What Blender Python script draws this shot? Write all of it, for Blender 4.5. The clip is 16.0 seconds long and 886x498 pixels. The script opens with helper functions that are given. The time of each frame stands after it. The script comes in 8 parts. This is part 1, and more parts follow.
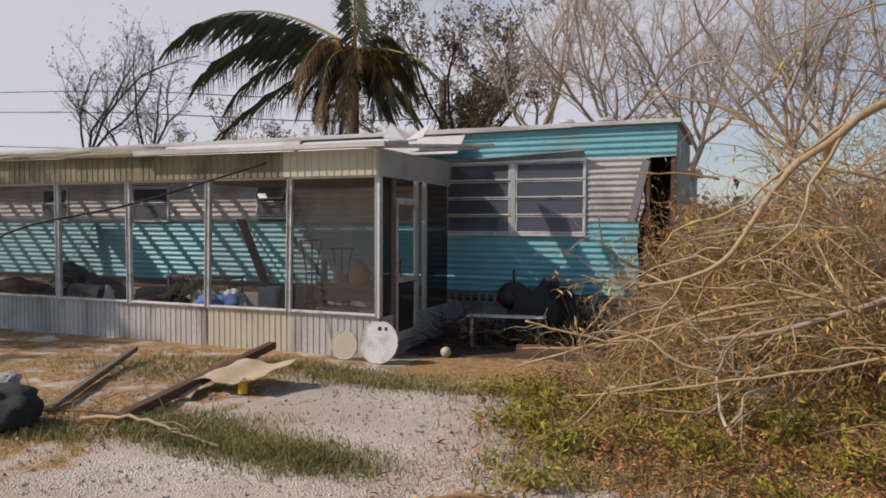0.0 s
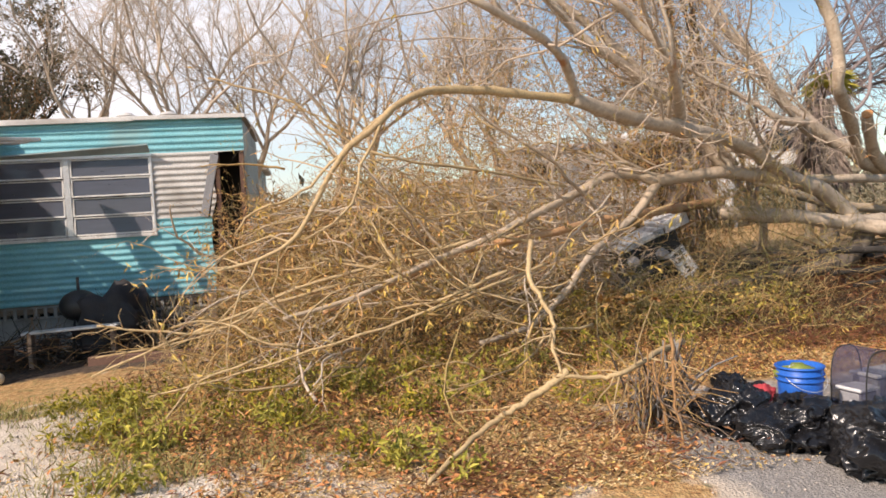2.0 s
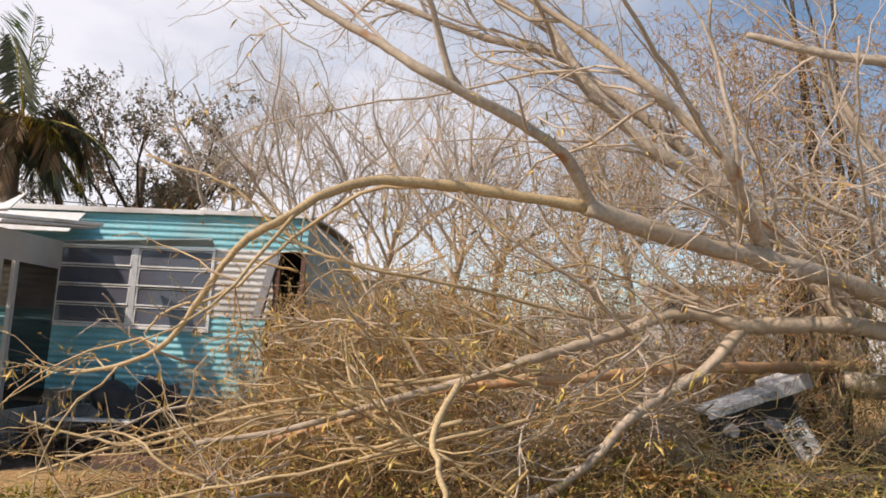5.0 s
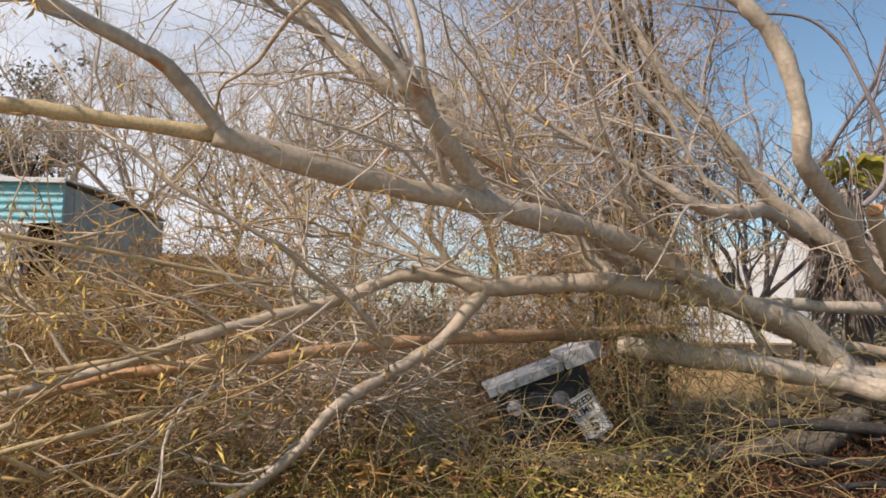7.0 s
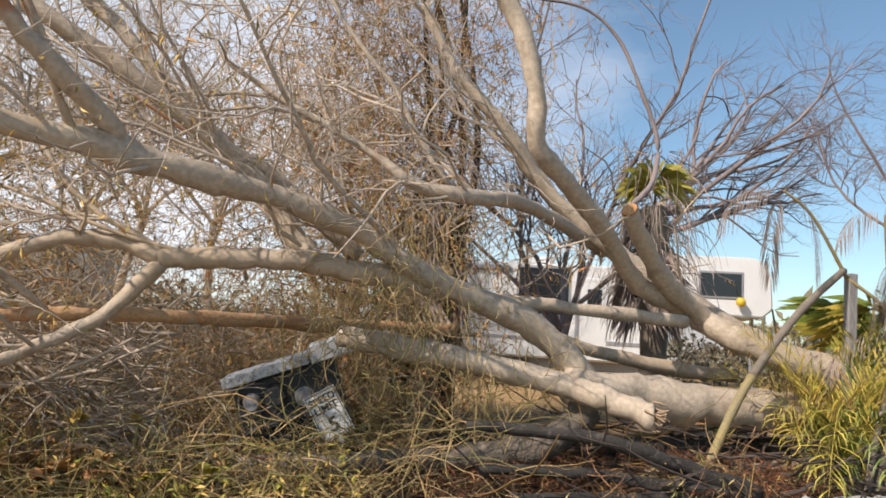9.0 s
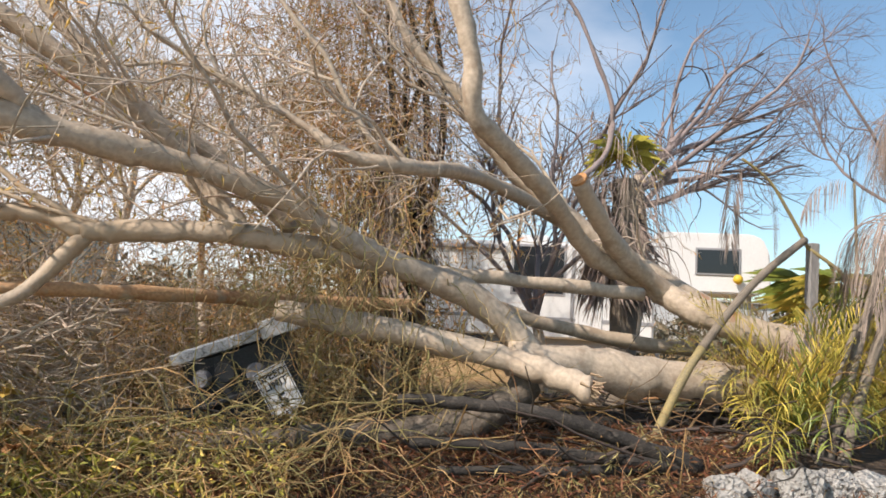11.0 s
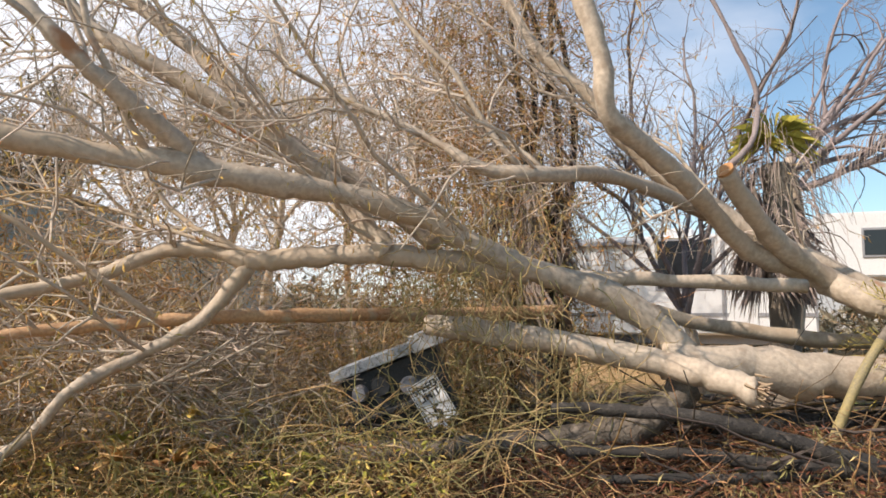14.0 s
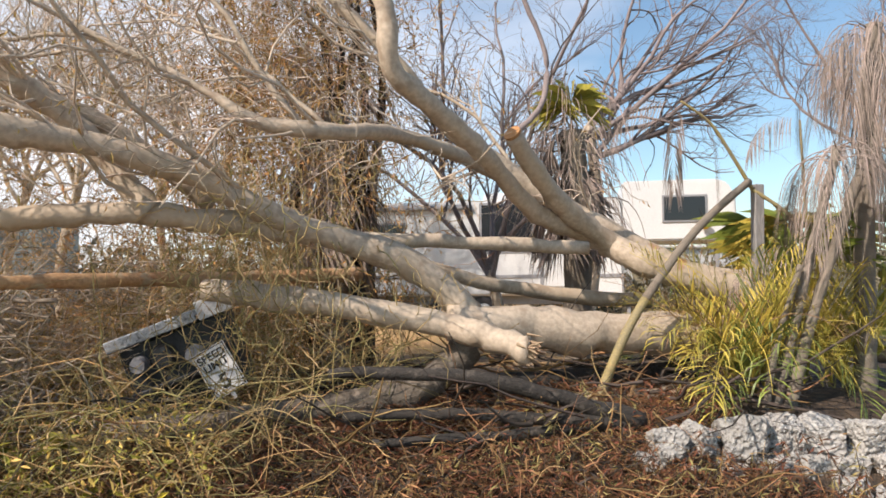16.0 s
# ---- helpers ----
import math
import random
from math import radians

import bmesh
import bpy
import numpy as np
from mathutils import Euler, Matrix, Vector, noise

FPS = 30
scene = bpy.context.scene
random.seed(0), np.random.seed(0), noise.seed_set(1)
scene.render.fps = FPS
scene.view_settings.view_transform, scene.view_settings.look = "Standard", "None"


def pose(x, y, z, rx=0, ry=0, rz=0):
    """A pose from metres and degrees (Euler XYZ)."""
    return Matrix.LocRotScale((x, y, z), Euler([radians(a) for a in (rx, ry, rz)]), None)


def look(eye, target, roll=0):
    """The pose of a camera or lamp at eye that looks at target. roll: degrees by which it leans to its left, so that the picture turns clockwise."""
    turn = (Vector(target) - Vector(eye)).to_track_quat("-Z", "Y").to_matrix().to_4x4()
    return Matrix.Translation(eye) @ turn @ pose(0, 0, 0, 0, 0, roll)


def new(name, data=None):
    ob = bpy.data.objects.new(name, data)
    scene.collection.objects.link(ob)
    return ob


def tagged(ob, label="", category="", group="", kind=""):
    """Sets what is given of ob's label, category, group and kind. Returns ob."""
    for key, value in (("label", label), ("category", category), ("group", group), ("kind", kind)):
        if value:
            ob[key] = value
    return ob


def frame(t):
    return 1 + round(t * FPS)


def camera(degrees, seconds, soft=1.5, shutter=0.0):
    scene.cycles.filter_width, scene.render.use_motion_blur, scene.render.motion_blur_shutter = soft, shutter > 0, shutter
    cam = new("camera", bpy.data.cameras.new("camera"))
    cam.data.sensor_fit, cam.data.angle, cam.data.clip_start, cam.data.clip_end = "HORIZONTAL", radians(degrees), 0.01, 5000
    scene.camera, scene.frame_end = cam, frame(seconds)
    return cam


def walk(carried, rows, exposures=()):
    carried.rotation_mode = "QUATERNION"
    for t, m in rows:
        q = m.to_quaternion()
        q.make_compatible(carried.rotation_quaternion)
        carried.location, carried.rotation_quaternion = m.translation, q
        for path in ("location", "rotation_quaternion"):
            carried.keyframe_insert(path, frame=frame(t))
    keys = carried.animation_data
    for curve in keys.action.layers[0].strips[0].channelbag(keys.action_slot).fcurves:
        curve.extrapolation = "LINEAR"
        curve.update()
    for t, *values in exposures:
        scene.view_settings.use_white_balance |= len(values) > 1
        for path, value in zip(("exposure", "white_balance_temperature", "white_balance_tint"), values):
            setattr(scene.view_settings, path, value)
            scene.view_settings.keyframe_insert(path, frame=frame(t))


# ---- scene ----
cam = camera(63.6, 16.0, soft=1.7)
PATH = [
    (0, (2.409, -2.371, 1.906), (1.663, -0.517, 1.837), 0.2),
    (0.5, (2.303, -2.367, 1.865), (1.949, -0.4, 1.807), -1.3),
    (1, (2.259, -2.49, 1.885), (2.612, -0.527, 1.737), -2.2),
    (1.5, (2.379, -2.528, 1.849), (2.873, -0.593, 1.728), -2.8),
    (2, (2.424, -2.519, 1.762), (2.809, -0.559, 1.666), -3.4),
    (2.5, (2.551, -2.596, 1.767), (2.718, -0.611, 1.59), -2.1),
    (3, (2.78, -2.403, 1.757), (2.832, -0.407, 1.65), -2.2),
    (3.2, (2.899, -2.336, 1.69), (2.94, -0.337, 1.637), -1.8),
    (5.3, (4.718, -0.963, 1.779), (4.577, 1.012, 2.062), 3.4),
    (5.5, (4.899, -0.807, 1.823), (4.804, 1.169, 2.117), 5.1),
    (6, (5.347, -0.524, 1.761), (5.267, 1.456, 2.035), 1.1),
    (6.5, (5.905, -0.193, 1.735), (5.756, 1.793, 1.917), 3.2),
    (7, (6.394, 0.123, 1.742), (6.474, 2.111, 1.949), 0.7),
    (7.5, (6.904, 0.359, 1.7), (6.962, 2.338, 1.98), 2.0),
    (8, (7.327, 0.529, 1.616), (7.445, 2.499, 1.944), 1.1),
    (8.5, (7.928, 0.555, 1.671), (8.107, 2.511, 2.048), 0.3),
    (9, (8.315, 0.584, 1.579), (8.576, 2.551, 1.831), 3.9),
    (9.2, (8.433, 0.595, 1.59), (8.742, 2.555, 1.847), 5.0),
    (11.3, (8.983, 0.65, 1.537), (9.182, 2.631, 1.732), 3.0),
    (11.5, (8.973, 0.679, 1.547), (9.163, 2.66, 1.74), 2.8),
    (12, (8.973, 0.679, 1.562), (9.223, 2.655, 1.753), 2.2),
    (12.5, (8.981, 0.676, 1.558), (9.329, 2.638, 1.721), 3.2),
    (13, (8.978, 0.675, 1.558), (9.228, 2.653, 1.721), 1.6),
    (13.5, (8.919, 0.644, 1.557), (8.865, 2.633, 1.762), 1.2),
    (14, (8.92, 0.599, 1.581), (8.763, 2.582, 1.783), 0.3),
    (14.5, (8.979, 0.606, 1.572), (8.904, 2.595, 1.761), 1.2),
    (15, (9.076, 0.613, 1.572), (9.089, 2.604, 1.757), 1.8),
    (15.5, (9.216, 0.645, 1.567), (9.389, 2.634, 1.682), 2.2),
    (16, (9.406, 0.803, 1.579), (9.681, 2.781, 1.679), -0.4),
]
walk(cam, [(t, look(eye, target, roll)) for t, eye, target, roll in PATH], exposures=[(0.0, -0.64, 6500, 20), (0.5, -0.30, 6700, 20), (1.0, 0.04, 6850, 19), (1.5, 0.18, 6900, 19), (3.2, 0.19, 6900, 19), (6.0, -0.09, 6550, 17), (9.0, 0.12, 6450, 14), (12.0, 0.30, 6500, 14), (16.0, 0.30, 6550, 15)])


# ---- world and light ----
TO_SUN = Vector((-1.0, -0.64, 1.0)).normalized()
world = bpy.data.worlds.new("world")
scene.world = world
world.use_nodes = True
wn = world.node_tree.nodes
sky = wn.new("ShaderNodeTexSky")
sky.sky_type = "NISHITA"
sky.sun_disc = False
sky.sun_elevation = math.asin(TO_SUN.z)
sky.sun_rotation = (math.pi / 2 - math.atan2(TO_SUN.y, TO_SUN.x)) % (2 * math.pi)
sky.air_density = 1.0
sky.dust_density = 0.8
sky.ozone_density = 1.0
bg = wn["Background"]
bg.inputs["Strength"].default_value = 0.138
# thin white cloud, thicker towards the north-west
wl = world.node_tree.links
wco = wn.new("ShaderNodeTexCoord")
wmap = wn.new("ShaderNodeMapping")
wmap.inputs["Scale"].default_value = (1.0, 1.0, 2.6)
wnoise = wn.new("ShaderNodeTexNoise")
wnoise.inputs["Scale"].default_value = 2.2
wnoise.inputs["Detail"].default_value = 7.0
wdot = wn.new("ShaderNodeVectorMath")
wdot.operation = "DOT_PRODUCT"
wdot.inputs[1].default_value = (-0.78, 0.62, 0.0)
wgrad = wn.new("ShaderNodeMapRange")
wgrad.inputs["From Min"].default_value, wgrad.inputs["From Max"].default_value = 0.15, 0.95
wgrad.inputs["To Min"].default_value, wgrad.inputs["To Max"].default_value = -0.25, 0.38
wadd = wn.new("ShaderNodeMath")
wadd.operation = "ADD"
wcov = wn.new("ShaderNodeMapRange")
wcov.inputs["From Min"].default_value, wcov.inputs["From Max"].default_value = 0.36, 0.78
wcov.inputs["To Max"].default_value = 0.85
wmix = wn.new("ShaderNodeMix")
wmix.data_type = "RGBA"
wmix.inputs[7].default_value = (7.2, 7.35, 7.6, 1)
wl.new(wco.outputs["Generated"], wmap.inputs["Vector"])
wl.new(wmap.outputs["Vector"], wnoise.inputs["Vector"])
wl.new(wco.outputs["Generated"], wdot.inputs[0])
wl.new(wdot.outputs["Value"], wgrad.inputs["Value"])
wl.new(wgrad.outputs["Result"], wadd.inputs[0])
wl.new(wnoise.outputs["Fac"], wadd.inputs[1])
wl.new(wadd.outputs["Value"], wcov.inputs["Value"])
wl.new(wcov.outputs["Result"], wmix.inputs[0])
wtint = wn.new("ShaderNodeVectorMath")
wtint.operation = "MULTIPLY"
wtint.inputs[1].default_value = (0.92, 1.04, 1.0)
wl.new(sky.outputs["Color"], wtint.inputs[0])
wl.new(wtint.outputs["Vector"], wmix.inputs[6])
wl.new(wmix.outputs[2], bg.inputs["Color"])
sun_data = bpy.data.lights.new("sun", "SUN")
sun_data.energy = 5.0
sun_data.angle = radians(0.6)
sun_data.color = (1.0, 0.90, 0.77)
sun = new("sun", sun_data)
sun.matrix_world = look((0, 0, 30), Vector((0, 0, 30)) - TO_SUN)
scene.view_settings.exposure = 0.0

# ---- materials ----
RNG = np.random.default_rng(7)


def material(name, c1, c2, scale=6.0, rough=0.7, bump=0.3, c3=None, metal=0.0, fine=60.0, spread=0.5, island=0.0, stretch=(1, 1, 1), stain=None, objrand=0.0, bump_dist=0.02, scar=None):
    """Noise-mixed surface: broad patches c1 to c2, fine grain, specks of c3, stains, piece to piece variation."""
    m = bpy.data.materials.new(name)
    m.use_nodes = True
    nt = m.node_tree
    n, l = nt.nodes, nt.links
    b = n["Principled BSDF"]
    co = n.new("ShaderNodeTexCoord")
    mp = n.new("ShaderNodeMapping")
    mp.inputs["Scale"].default_value = stretch
    geo = n.new("ShaderNodeNewGeometry")
    l.new(geo.outputs["Position"], mp.inputs["Vector"])

    def noise_tex(sc, detail=6.0):
        t = n.new("ShaderNodeTexNoise")
        t.inputs["Scale"].default_value = sc
        t.inputs["Detail"].default_value = detail
        l.new(mp.outputs["Vector"], t.inputs["Vector"])
        return t

    def ramp(src, lo, hi):
        r = n.new("ShaderNodeMapRange")
        r.inputs["From Min"].default_value, r.inputs["From Max"].default_value = lo, hi
        l.new(src, r.inputs["Value"])
        return r.outputs["Result"]

    def mix(fac, a, bcol, mode="MIX"):
        x = n.new("ShaderNodeMix")
        x.data_type, x.blend_type = "RGBA", mode
        for key, val in (("Factor", fac), ("A", a), ("B", bcol)):
            s = [i for i in x.inputs if i.name == key and (i.type == "RGBA") == (key != "Factor")][0]
            if isinstance(val, (int, float)):
                s.default_value = val
            elif isinstance(val, tuple):
                s.default_value = (*val, 1)
            else:
                l.new(val, s)
        return [o for o in x.outputs if o.type == "RGBA"][0]

    broad = noise_tex(scale)
    col = mix(ramp(broad.outputs["Fac"], 0.5 - spread / 2, 0.5 + spread / 2), c1, c2)
    grain = noise_tex(fine, 4.0)
    col = mix(0.35, col, mix(ramp(grain.outputs["Fac"], 0.3, 0.7), tuple(v * 0.6 for v in c1), tuple(min(1, v * 1.3) for v in c2)))
    if c3:
        sp = noise_tex(scale * 4.3, 3.0)
        col = mix(ramp(sp.outputs["Fac"], 0.56, 0.68), col, c3)
    if stain:
        st = noise_tex(scale * 0.37, 8.0)
        col = mix(ramp(st.outputs["Fac"], 0.52, 0.72), col, stain)
    if scar:
        sc = noise_tex(scale * 0.8, 5.0)
        col = mix(ramp(sc.outputs["Fac"], 0.655, 0.69), col, scar)
    if island or objrand:
        src = geo.outputs["Random Per Island"] if island else n.new("ShaderNodeObjectInfo").outputs["Random"]
        k = island or objrand
        hsv = n.new("ShaderNodeHueSaturation")
        mv = n.new("ShaderNodeMapRange")
        mv.inputs["To Min"].default_value, mv.inputs["To Max"].default_value = 1 - k, 1 + k
        l.new(src, mv.inputs["Value"])
        l.new(mv.outputs["Result"], hsv.inputs["Value"])
        mh = n.new("ShaderNodeMapRange")
        mh.inputs["To Min"].default_value, mh.inputs["To Max"].default_value = 0.5 + 0.04 * k, 0.5 - 0.04 * k
        l.new(src, mh.inputs["Value"])
        l.new(mh.outputs["Result"], hsv.inputs["Hue"])
        l.new(col, hsv.inputs["Color"])
        col = hsv.outputs["Color"]
    l.new(col, b.inputs["Base Color"])
    b.inputs["Metallic"].default_value = metal
    l.new(ramp(broad.outputs["Fac"], 0.2, 0.8), b.inputs["Roughness"])
    rr = n.new("ShaderNodeMapRange")
    rr.inputs["To Min"].default_value, rr.inputs["To Max"].default_value = max(0.05, rough - 0.12), min(1, rough + 0.12)
    l.new(grain.outputs["Fac"], rr.inputs["Value"])
    l.new(rr.outputs["Result"], b.inputs["Roughness"])
    if bump:
        bp = n.new("ShaderNodeBump")
        bp.inputs["Strength"].default_value = bump
        bp.inputs["Distance"].default_value = bump_dist
        l.new(grain.outputs["Fac"], bp.inputs["Height"])
        l.new(bp.outputs["Normal"], b.inputs["Normal"])
    return m


M = {}
M["turquoise"] = material("turquoise_siding", (0.115, 0.385, 0.445), (0.225, 0.52, 0.575), 2.0, 0.5, 0.15, stain=(0.20, 0.35, 0.36))
M["greywhite"] = material("weathered_white_siding", (0.42, 0.41, 0.39), (0.58, 0.56, 0.53), 2.5, 0.55, 0.2, stain=(0.28, 0.26, 0.23))
M["endwall"] = material("grey_end_siding", (0.23, 0.30, 0.31), (0.34, 0.42, 0.43), 2.5, 0.6, 0.2, stain=(0.18, 0.19, 0.17))
M["cream"] = material("cream_corrugated_panel", (0.52, 0.48, 0.37), (0.66, 0.61, 0.47), 1.6, 0.6, 0.15, stain=(0.30, 0.27, 0.16))
M["mossy"] = material("mossy_cream_panel", (0.16, 0.14, 0.075), (0.38, 0.335, 0.22), 1.7, 0.75, 0.25, stain=(0.075, 0.07, 0.045), spread=0.4, stretch=(1.6, 1.6, 0.7))
M["whitepanel"] = material("dirty_white_panel", (0.46, 0.43, 0.41), (0.66, 0.62, 0.59), 2.4, 0.6, 0.15, stain=(0.20, 0.16, 0.13), stretch=(2.5, 2.5, 0.35))
M["roofmetal"] = material("white_roof_metal", (0.55, 0.54, 0.52), (0.72, 0.70, 0.67), 1.5, 0.5, 0.2, stain=(0.32, 0.28, 0.25))
M["trimwhite"] = material("chipped_white_trim", (0.55, 0.54, 0.52), (0.75, 0.74, 0.71), 9.0, 0.5, 0.15, stain=(0.34, 0.31, 0.27))
M["alu"] = material("dull_aluminium", (0.52, 0.53, 0.54), (0.70, 0.71, 0.72), 8.0, 0.4, 0.1, metal=0.6)
# near-black; on the home's inner sheets it stands for unlit space
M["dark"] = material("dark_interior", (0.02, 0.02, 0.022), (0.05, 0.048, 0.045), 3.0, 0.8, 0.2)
M["wood"] = material("weathered_timber", (0.16, 0.11, 0.08), (0.30, 0.23, 0.17), 3.0, 0.8, 0.5, stretch=(1, 1, 6))
M["rustwood"] = material("dark_red_brown_timber", (0.07, 0.035, 0.025), (0.17, 0.09, 0.06), 3.0, 0.75, 0.4)
M["bark"] = material("smooth_grey_tan_bark", (0.36, 0.28, 0.205), (0.525, 0.43, 0.325), 1.7, 0.72, 0.25, c3=(0.34, 0.26, 0.185), spread=0.7, fine=26.0, stain=(0.43, 0.33, 0.225), scar=(0.37, 0.17, 0.075))
M["redbark"] = material("peeled_reddish_bark", (0.40, 0.18, 0.075), (0.56, 0.37, 0.20), 2.0, 0.75, 0.45, c3=(0.42, 0.32, 0.21), fine=38.0)
# wet bark, deepened so its colour holds the trunk's shade on the logs
M["darkbark"] = material("dark_wet_shaded_bark", (0.016, 0.014, 0.012), (0.055, 0.046, 0.038), 4.0, 0.85, 0.6, c3=(0.10, 0.083, 0.066))
M["twig"] = material("dry_grey_tan_twigs", (0.29, 0.20, 0.10), (0.52, 0.39, 0.205), 3.0, 0.8, 0.0, island=0.45)
M["brushtwig"] = material("golden_tan_twigs", (0.27, 0.165, 0.06), (0.53, 0.365, 0.145), 3.0, 0.8, 0.0, island=0.5)
# withered leaf brown, darkened to stand for shade low in brush and bed
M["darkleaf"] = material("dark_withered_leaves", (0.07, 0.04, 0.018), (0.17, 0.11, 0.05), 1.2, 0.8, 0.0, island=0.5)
M["limeleaf"] = material("yellow_green_weed_leaves", (0.24, 0.23, 0.03), (0.42, 0.375, 0.06), 1.2, 0.8, 0.0, island=0.35)
M["paleflake"] = material("pale_dry_flakes", (0.50, 0.345, 0.15), (0.74, 0.56, 0.30), 2.0, 0.8, 0.0, island=0.3)
M["splinter"] = material("pale_torn_wood", (0.26, 0.17, 0.10), (0.42, 0.30, 0.19), 6.0, 0.8, 0.0, island=0.3)
M["greytwig"] = material("purple_grey_twigs", (0.14, 0.11, 0.105), (0.29, 0.24, 0.23), 3.0, 0.85, 0.0, island=0.4)
# dry pale tone, raised further to stand for sunlight on twigs
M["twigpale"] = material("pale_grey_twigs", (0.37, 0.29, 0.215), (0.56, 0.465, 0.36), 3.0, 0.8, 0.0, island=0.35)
M["twigbrown"] = material("brown_twigs", (0.19, 0.10, 0.04), (0.39, 0.235, 0.095), 2.0, 0.85, 0.0, island=0.5)
M["rustleaf"] = material("orange_brown_leaves", (0.30, 0.12, 0.035), (0.52, 0.27, 0.085), 1.2, 0.8, 0.0, island=0.5)
M["greylog"] = material("weathered_grey_brown_log", (0.07, 0.055, 0.042), (0.18, 0.145, 0.11), 4.0, 0.85, 0.6, c3=(0.22, 0.18, 0.14))
M["rawwood"] = material("raw_orange_sawn_wood", (0.34, 0.15, 0.055), (0.48, 0.25, 0.10), 8.0, 0.8, 0.2)
# wet sticks, near black to stand for shade under trunk and brush
M["darktwig"] = material("dark_wet_shaded_sticks", (0.028, 0.021, 0.016), (0.085, 0.064, 0.048), 3.0, 0.8, 0.0, island=0.5)
M["strand"] = material("yellow_tan_hanging_stems", (0.32, 0.22, 0.09), (0.52, 0.39, 0.18), 3.0, 0.75, 0.0, island=0.45)
M["strandgreen"] = material("olive_dying_stems", (0.22, 0.19, 0.06), (0.42, 0.345, 0.13), 3.0, 0.7, 0.0, island=0.4)
M["deadleaf"] = material("dead_brown_leaves", (0.32, 0.175, 0.05), (0.60, 0.385, 0.13), 1.2, 0.75, 0.0, island=0.5)
M["redleaf"] = material("rust_red_needles", (0.11, 0.042, 0.02), (0.25, 0.115, 0.05), 1.2, 0.8, 0.0, island=0.5)
M["yellowleaf"] = material("yellowing_leaves", (0.42, 0.29, 0.055), (0.64, 0.46, 0.115), 1.2, 0.65, 0.0, island=0.4)
M["greenleaf"] = material("green_weed_leaves", (0.15, 0.15, 0.008), (0.38, 0.315, 0.028), 0.9, 0.85, 0.0, island=0.5)
M["palmgreen"] = material("green_palm_leaflets", (0.07, 0.13, 0.02), (0.24, 0.27, 0.05), 1.5, 0.5, 0.0, island=0.4)
M["palmyellow"] = material("yellow_green_palm_leaflets", (0.29, 0.25, 0.03), (0.56, 0.43, 0.075), 1.5, 0.6, 0.0, island=0.5)
M["palmdark"] = material("dark_green_palm_leaflets", (0.045, 0.058, 0.03), (0.12, 0.125, 0.065), 1.5, 0.4, 0.0, island=0.4)
M["palmdead"] = material("dead_grey_palm_fronds", (0.19, 0.145, 0.115), (0.35, 0.28, 0.24), 2.0, 0.8, 0.0, island=0.4)
M["palmbrown"] = material("dead_brown_palm_fronds", (0.16, 0.09, 0.04), (0.30, 0.19, 0.09), 2.0, 0.8, 0.0, island=0.4)
M["grass"] = material("dry_green_grass", (0.14, 0.15, 0.035), (0.34, 0.295, 0.10), 0.9, 0.7, 0.0, island=0.4)
# the dark specks paint shade into the pits of the stone
M["coral"] = material("rough_white_coral_stone", (0.36, 0.34, 0.31), (0.60, 0.57, 0.53), 5.0, 0.9, 1.0, c3=(0.13, 0.12, 0.115), fine=32.0, objrand=0.18, bump_dist=0.08)
M["gravelstone"] = material("pale_gravel", (0.32, 0.27, 0.23), (0.56, 0.49, 0.42), 3.0, 0.9, 0.0, island=0.35)
M["rvwhite"] = material("white_gelcoat", (0.56, 0.56, 0.56), (0.66, 0.66, 0.65), 0.8, 0.35, 0.03, stain=(0.60, 0.58, 0.54))
M["rvtrim"] = material("grey_trailer_trim", (0.20, 0.20, 0.21), (0.30, 0.30, 0.31), 2.0, 0.5, 0.05)
M["tint"] = material("dark_tinted_glass", (0.012, 0.014, 0.018), (0.02, 0.022, 0.026), 1.0, 0.08, 0.0)
M["signwhite"] = material("scuffed_white_sign_face", (0.60, 0.60, 0.60), (0.74, 0.74, 0.72), 4.0, 0.5, 0.05)
M["black"] = material("black_paint", (0.01, 0.01, 0.01), (0.03, 0.03, 0.03), 6.0, 0.5, 0.05)
M["boxwhite"] = material("scraped_white_lid", (0.26, 0.28, 0.30), (0.58, 0.60, 0.63), 5.0, 0.5, 0.3, c3=(0.10, 0.105, 0.11))
M["boxdark"] = material("dark_grimy_metal", (0.012, 0.013, 0.015), (0.05, 0.052, 0.055), 5.0, 0.5, 0.3)
M["bag"] = material("black_bin_bag_plastic", (0.006, 0.006, 0.007), (0.014, 0.014, 0.016), 4.0, 0.23, 0.32, fine=20.0, bump_dist=0.03)
M["bucket"] = material("blue_bucket_plastic", (0.01, 0.09, 0.42), (0.015, 0.13, 0.52), 5.0, 0.4, 0.05)
M["plastic"] = material("white_storage_plastic", (0.55, 0.55, 0.56), (0.70, 0.70, 0.71), 5.0, 0.4, 0.05)
M["plasticgrey"] = material("grey_storage_plastic", (0.25, 0.25, 0.27), (0.36, 0.36, 0.38), 5.0, 0.4, 0.05)
M["red"] = material("red_cloth", (0.30, 0.02, 0.03), (0.42, 0.05, 0.06), 8.0, 0.8, 0.2)
M["blue"] = material("blue_cloth", (0.04, 0.12, 0.35), (0.10, 0.22, 0.48), 8.0, 0.8, 0.2)
M["cardboard"] = material("torn_plywood", (0.45, 0.34, 0.20), (0.62, 0.50, 0.32), 4.0, 0.8, 0.2)
M["yellow"] = material("yellow_plastic", (0.55, 0.36, 0.02), (0.65, 0.45, 0.04), 6.0, 0.5, 0.1)
M["tyre"] = material("dull_black_rubber", (0.015, 0.014, 0.016), (0.04, 0.038, 0.04), 6.0, 0.8, 0.3)
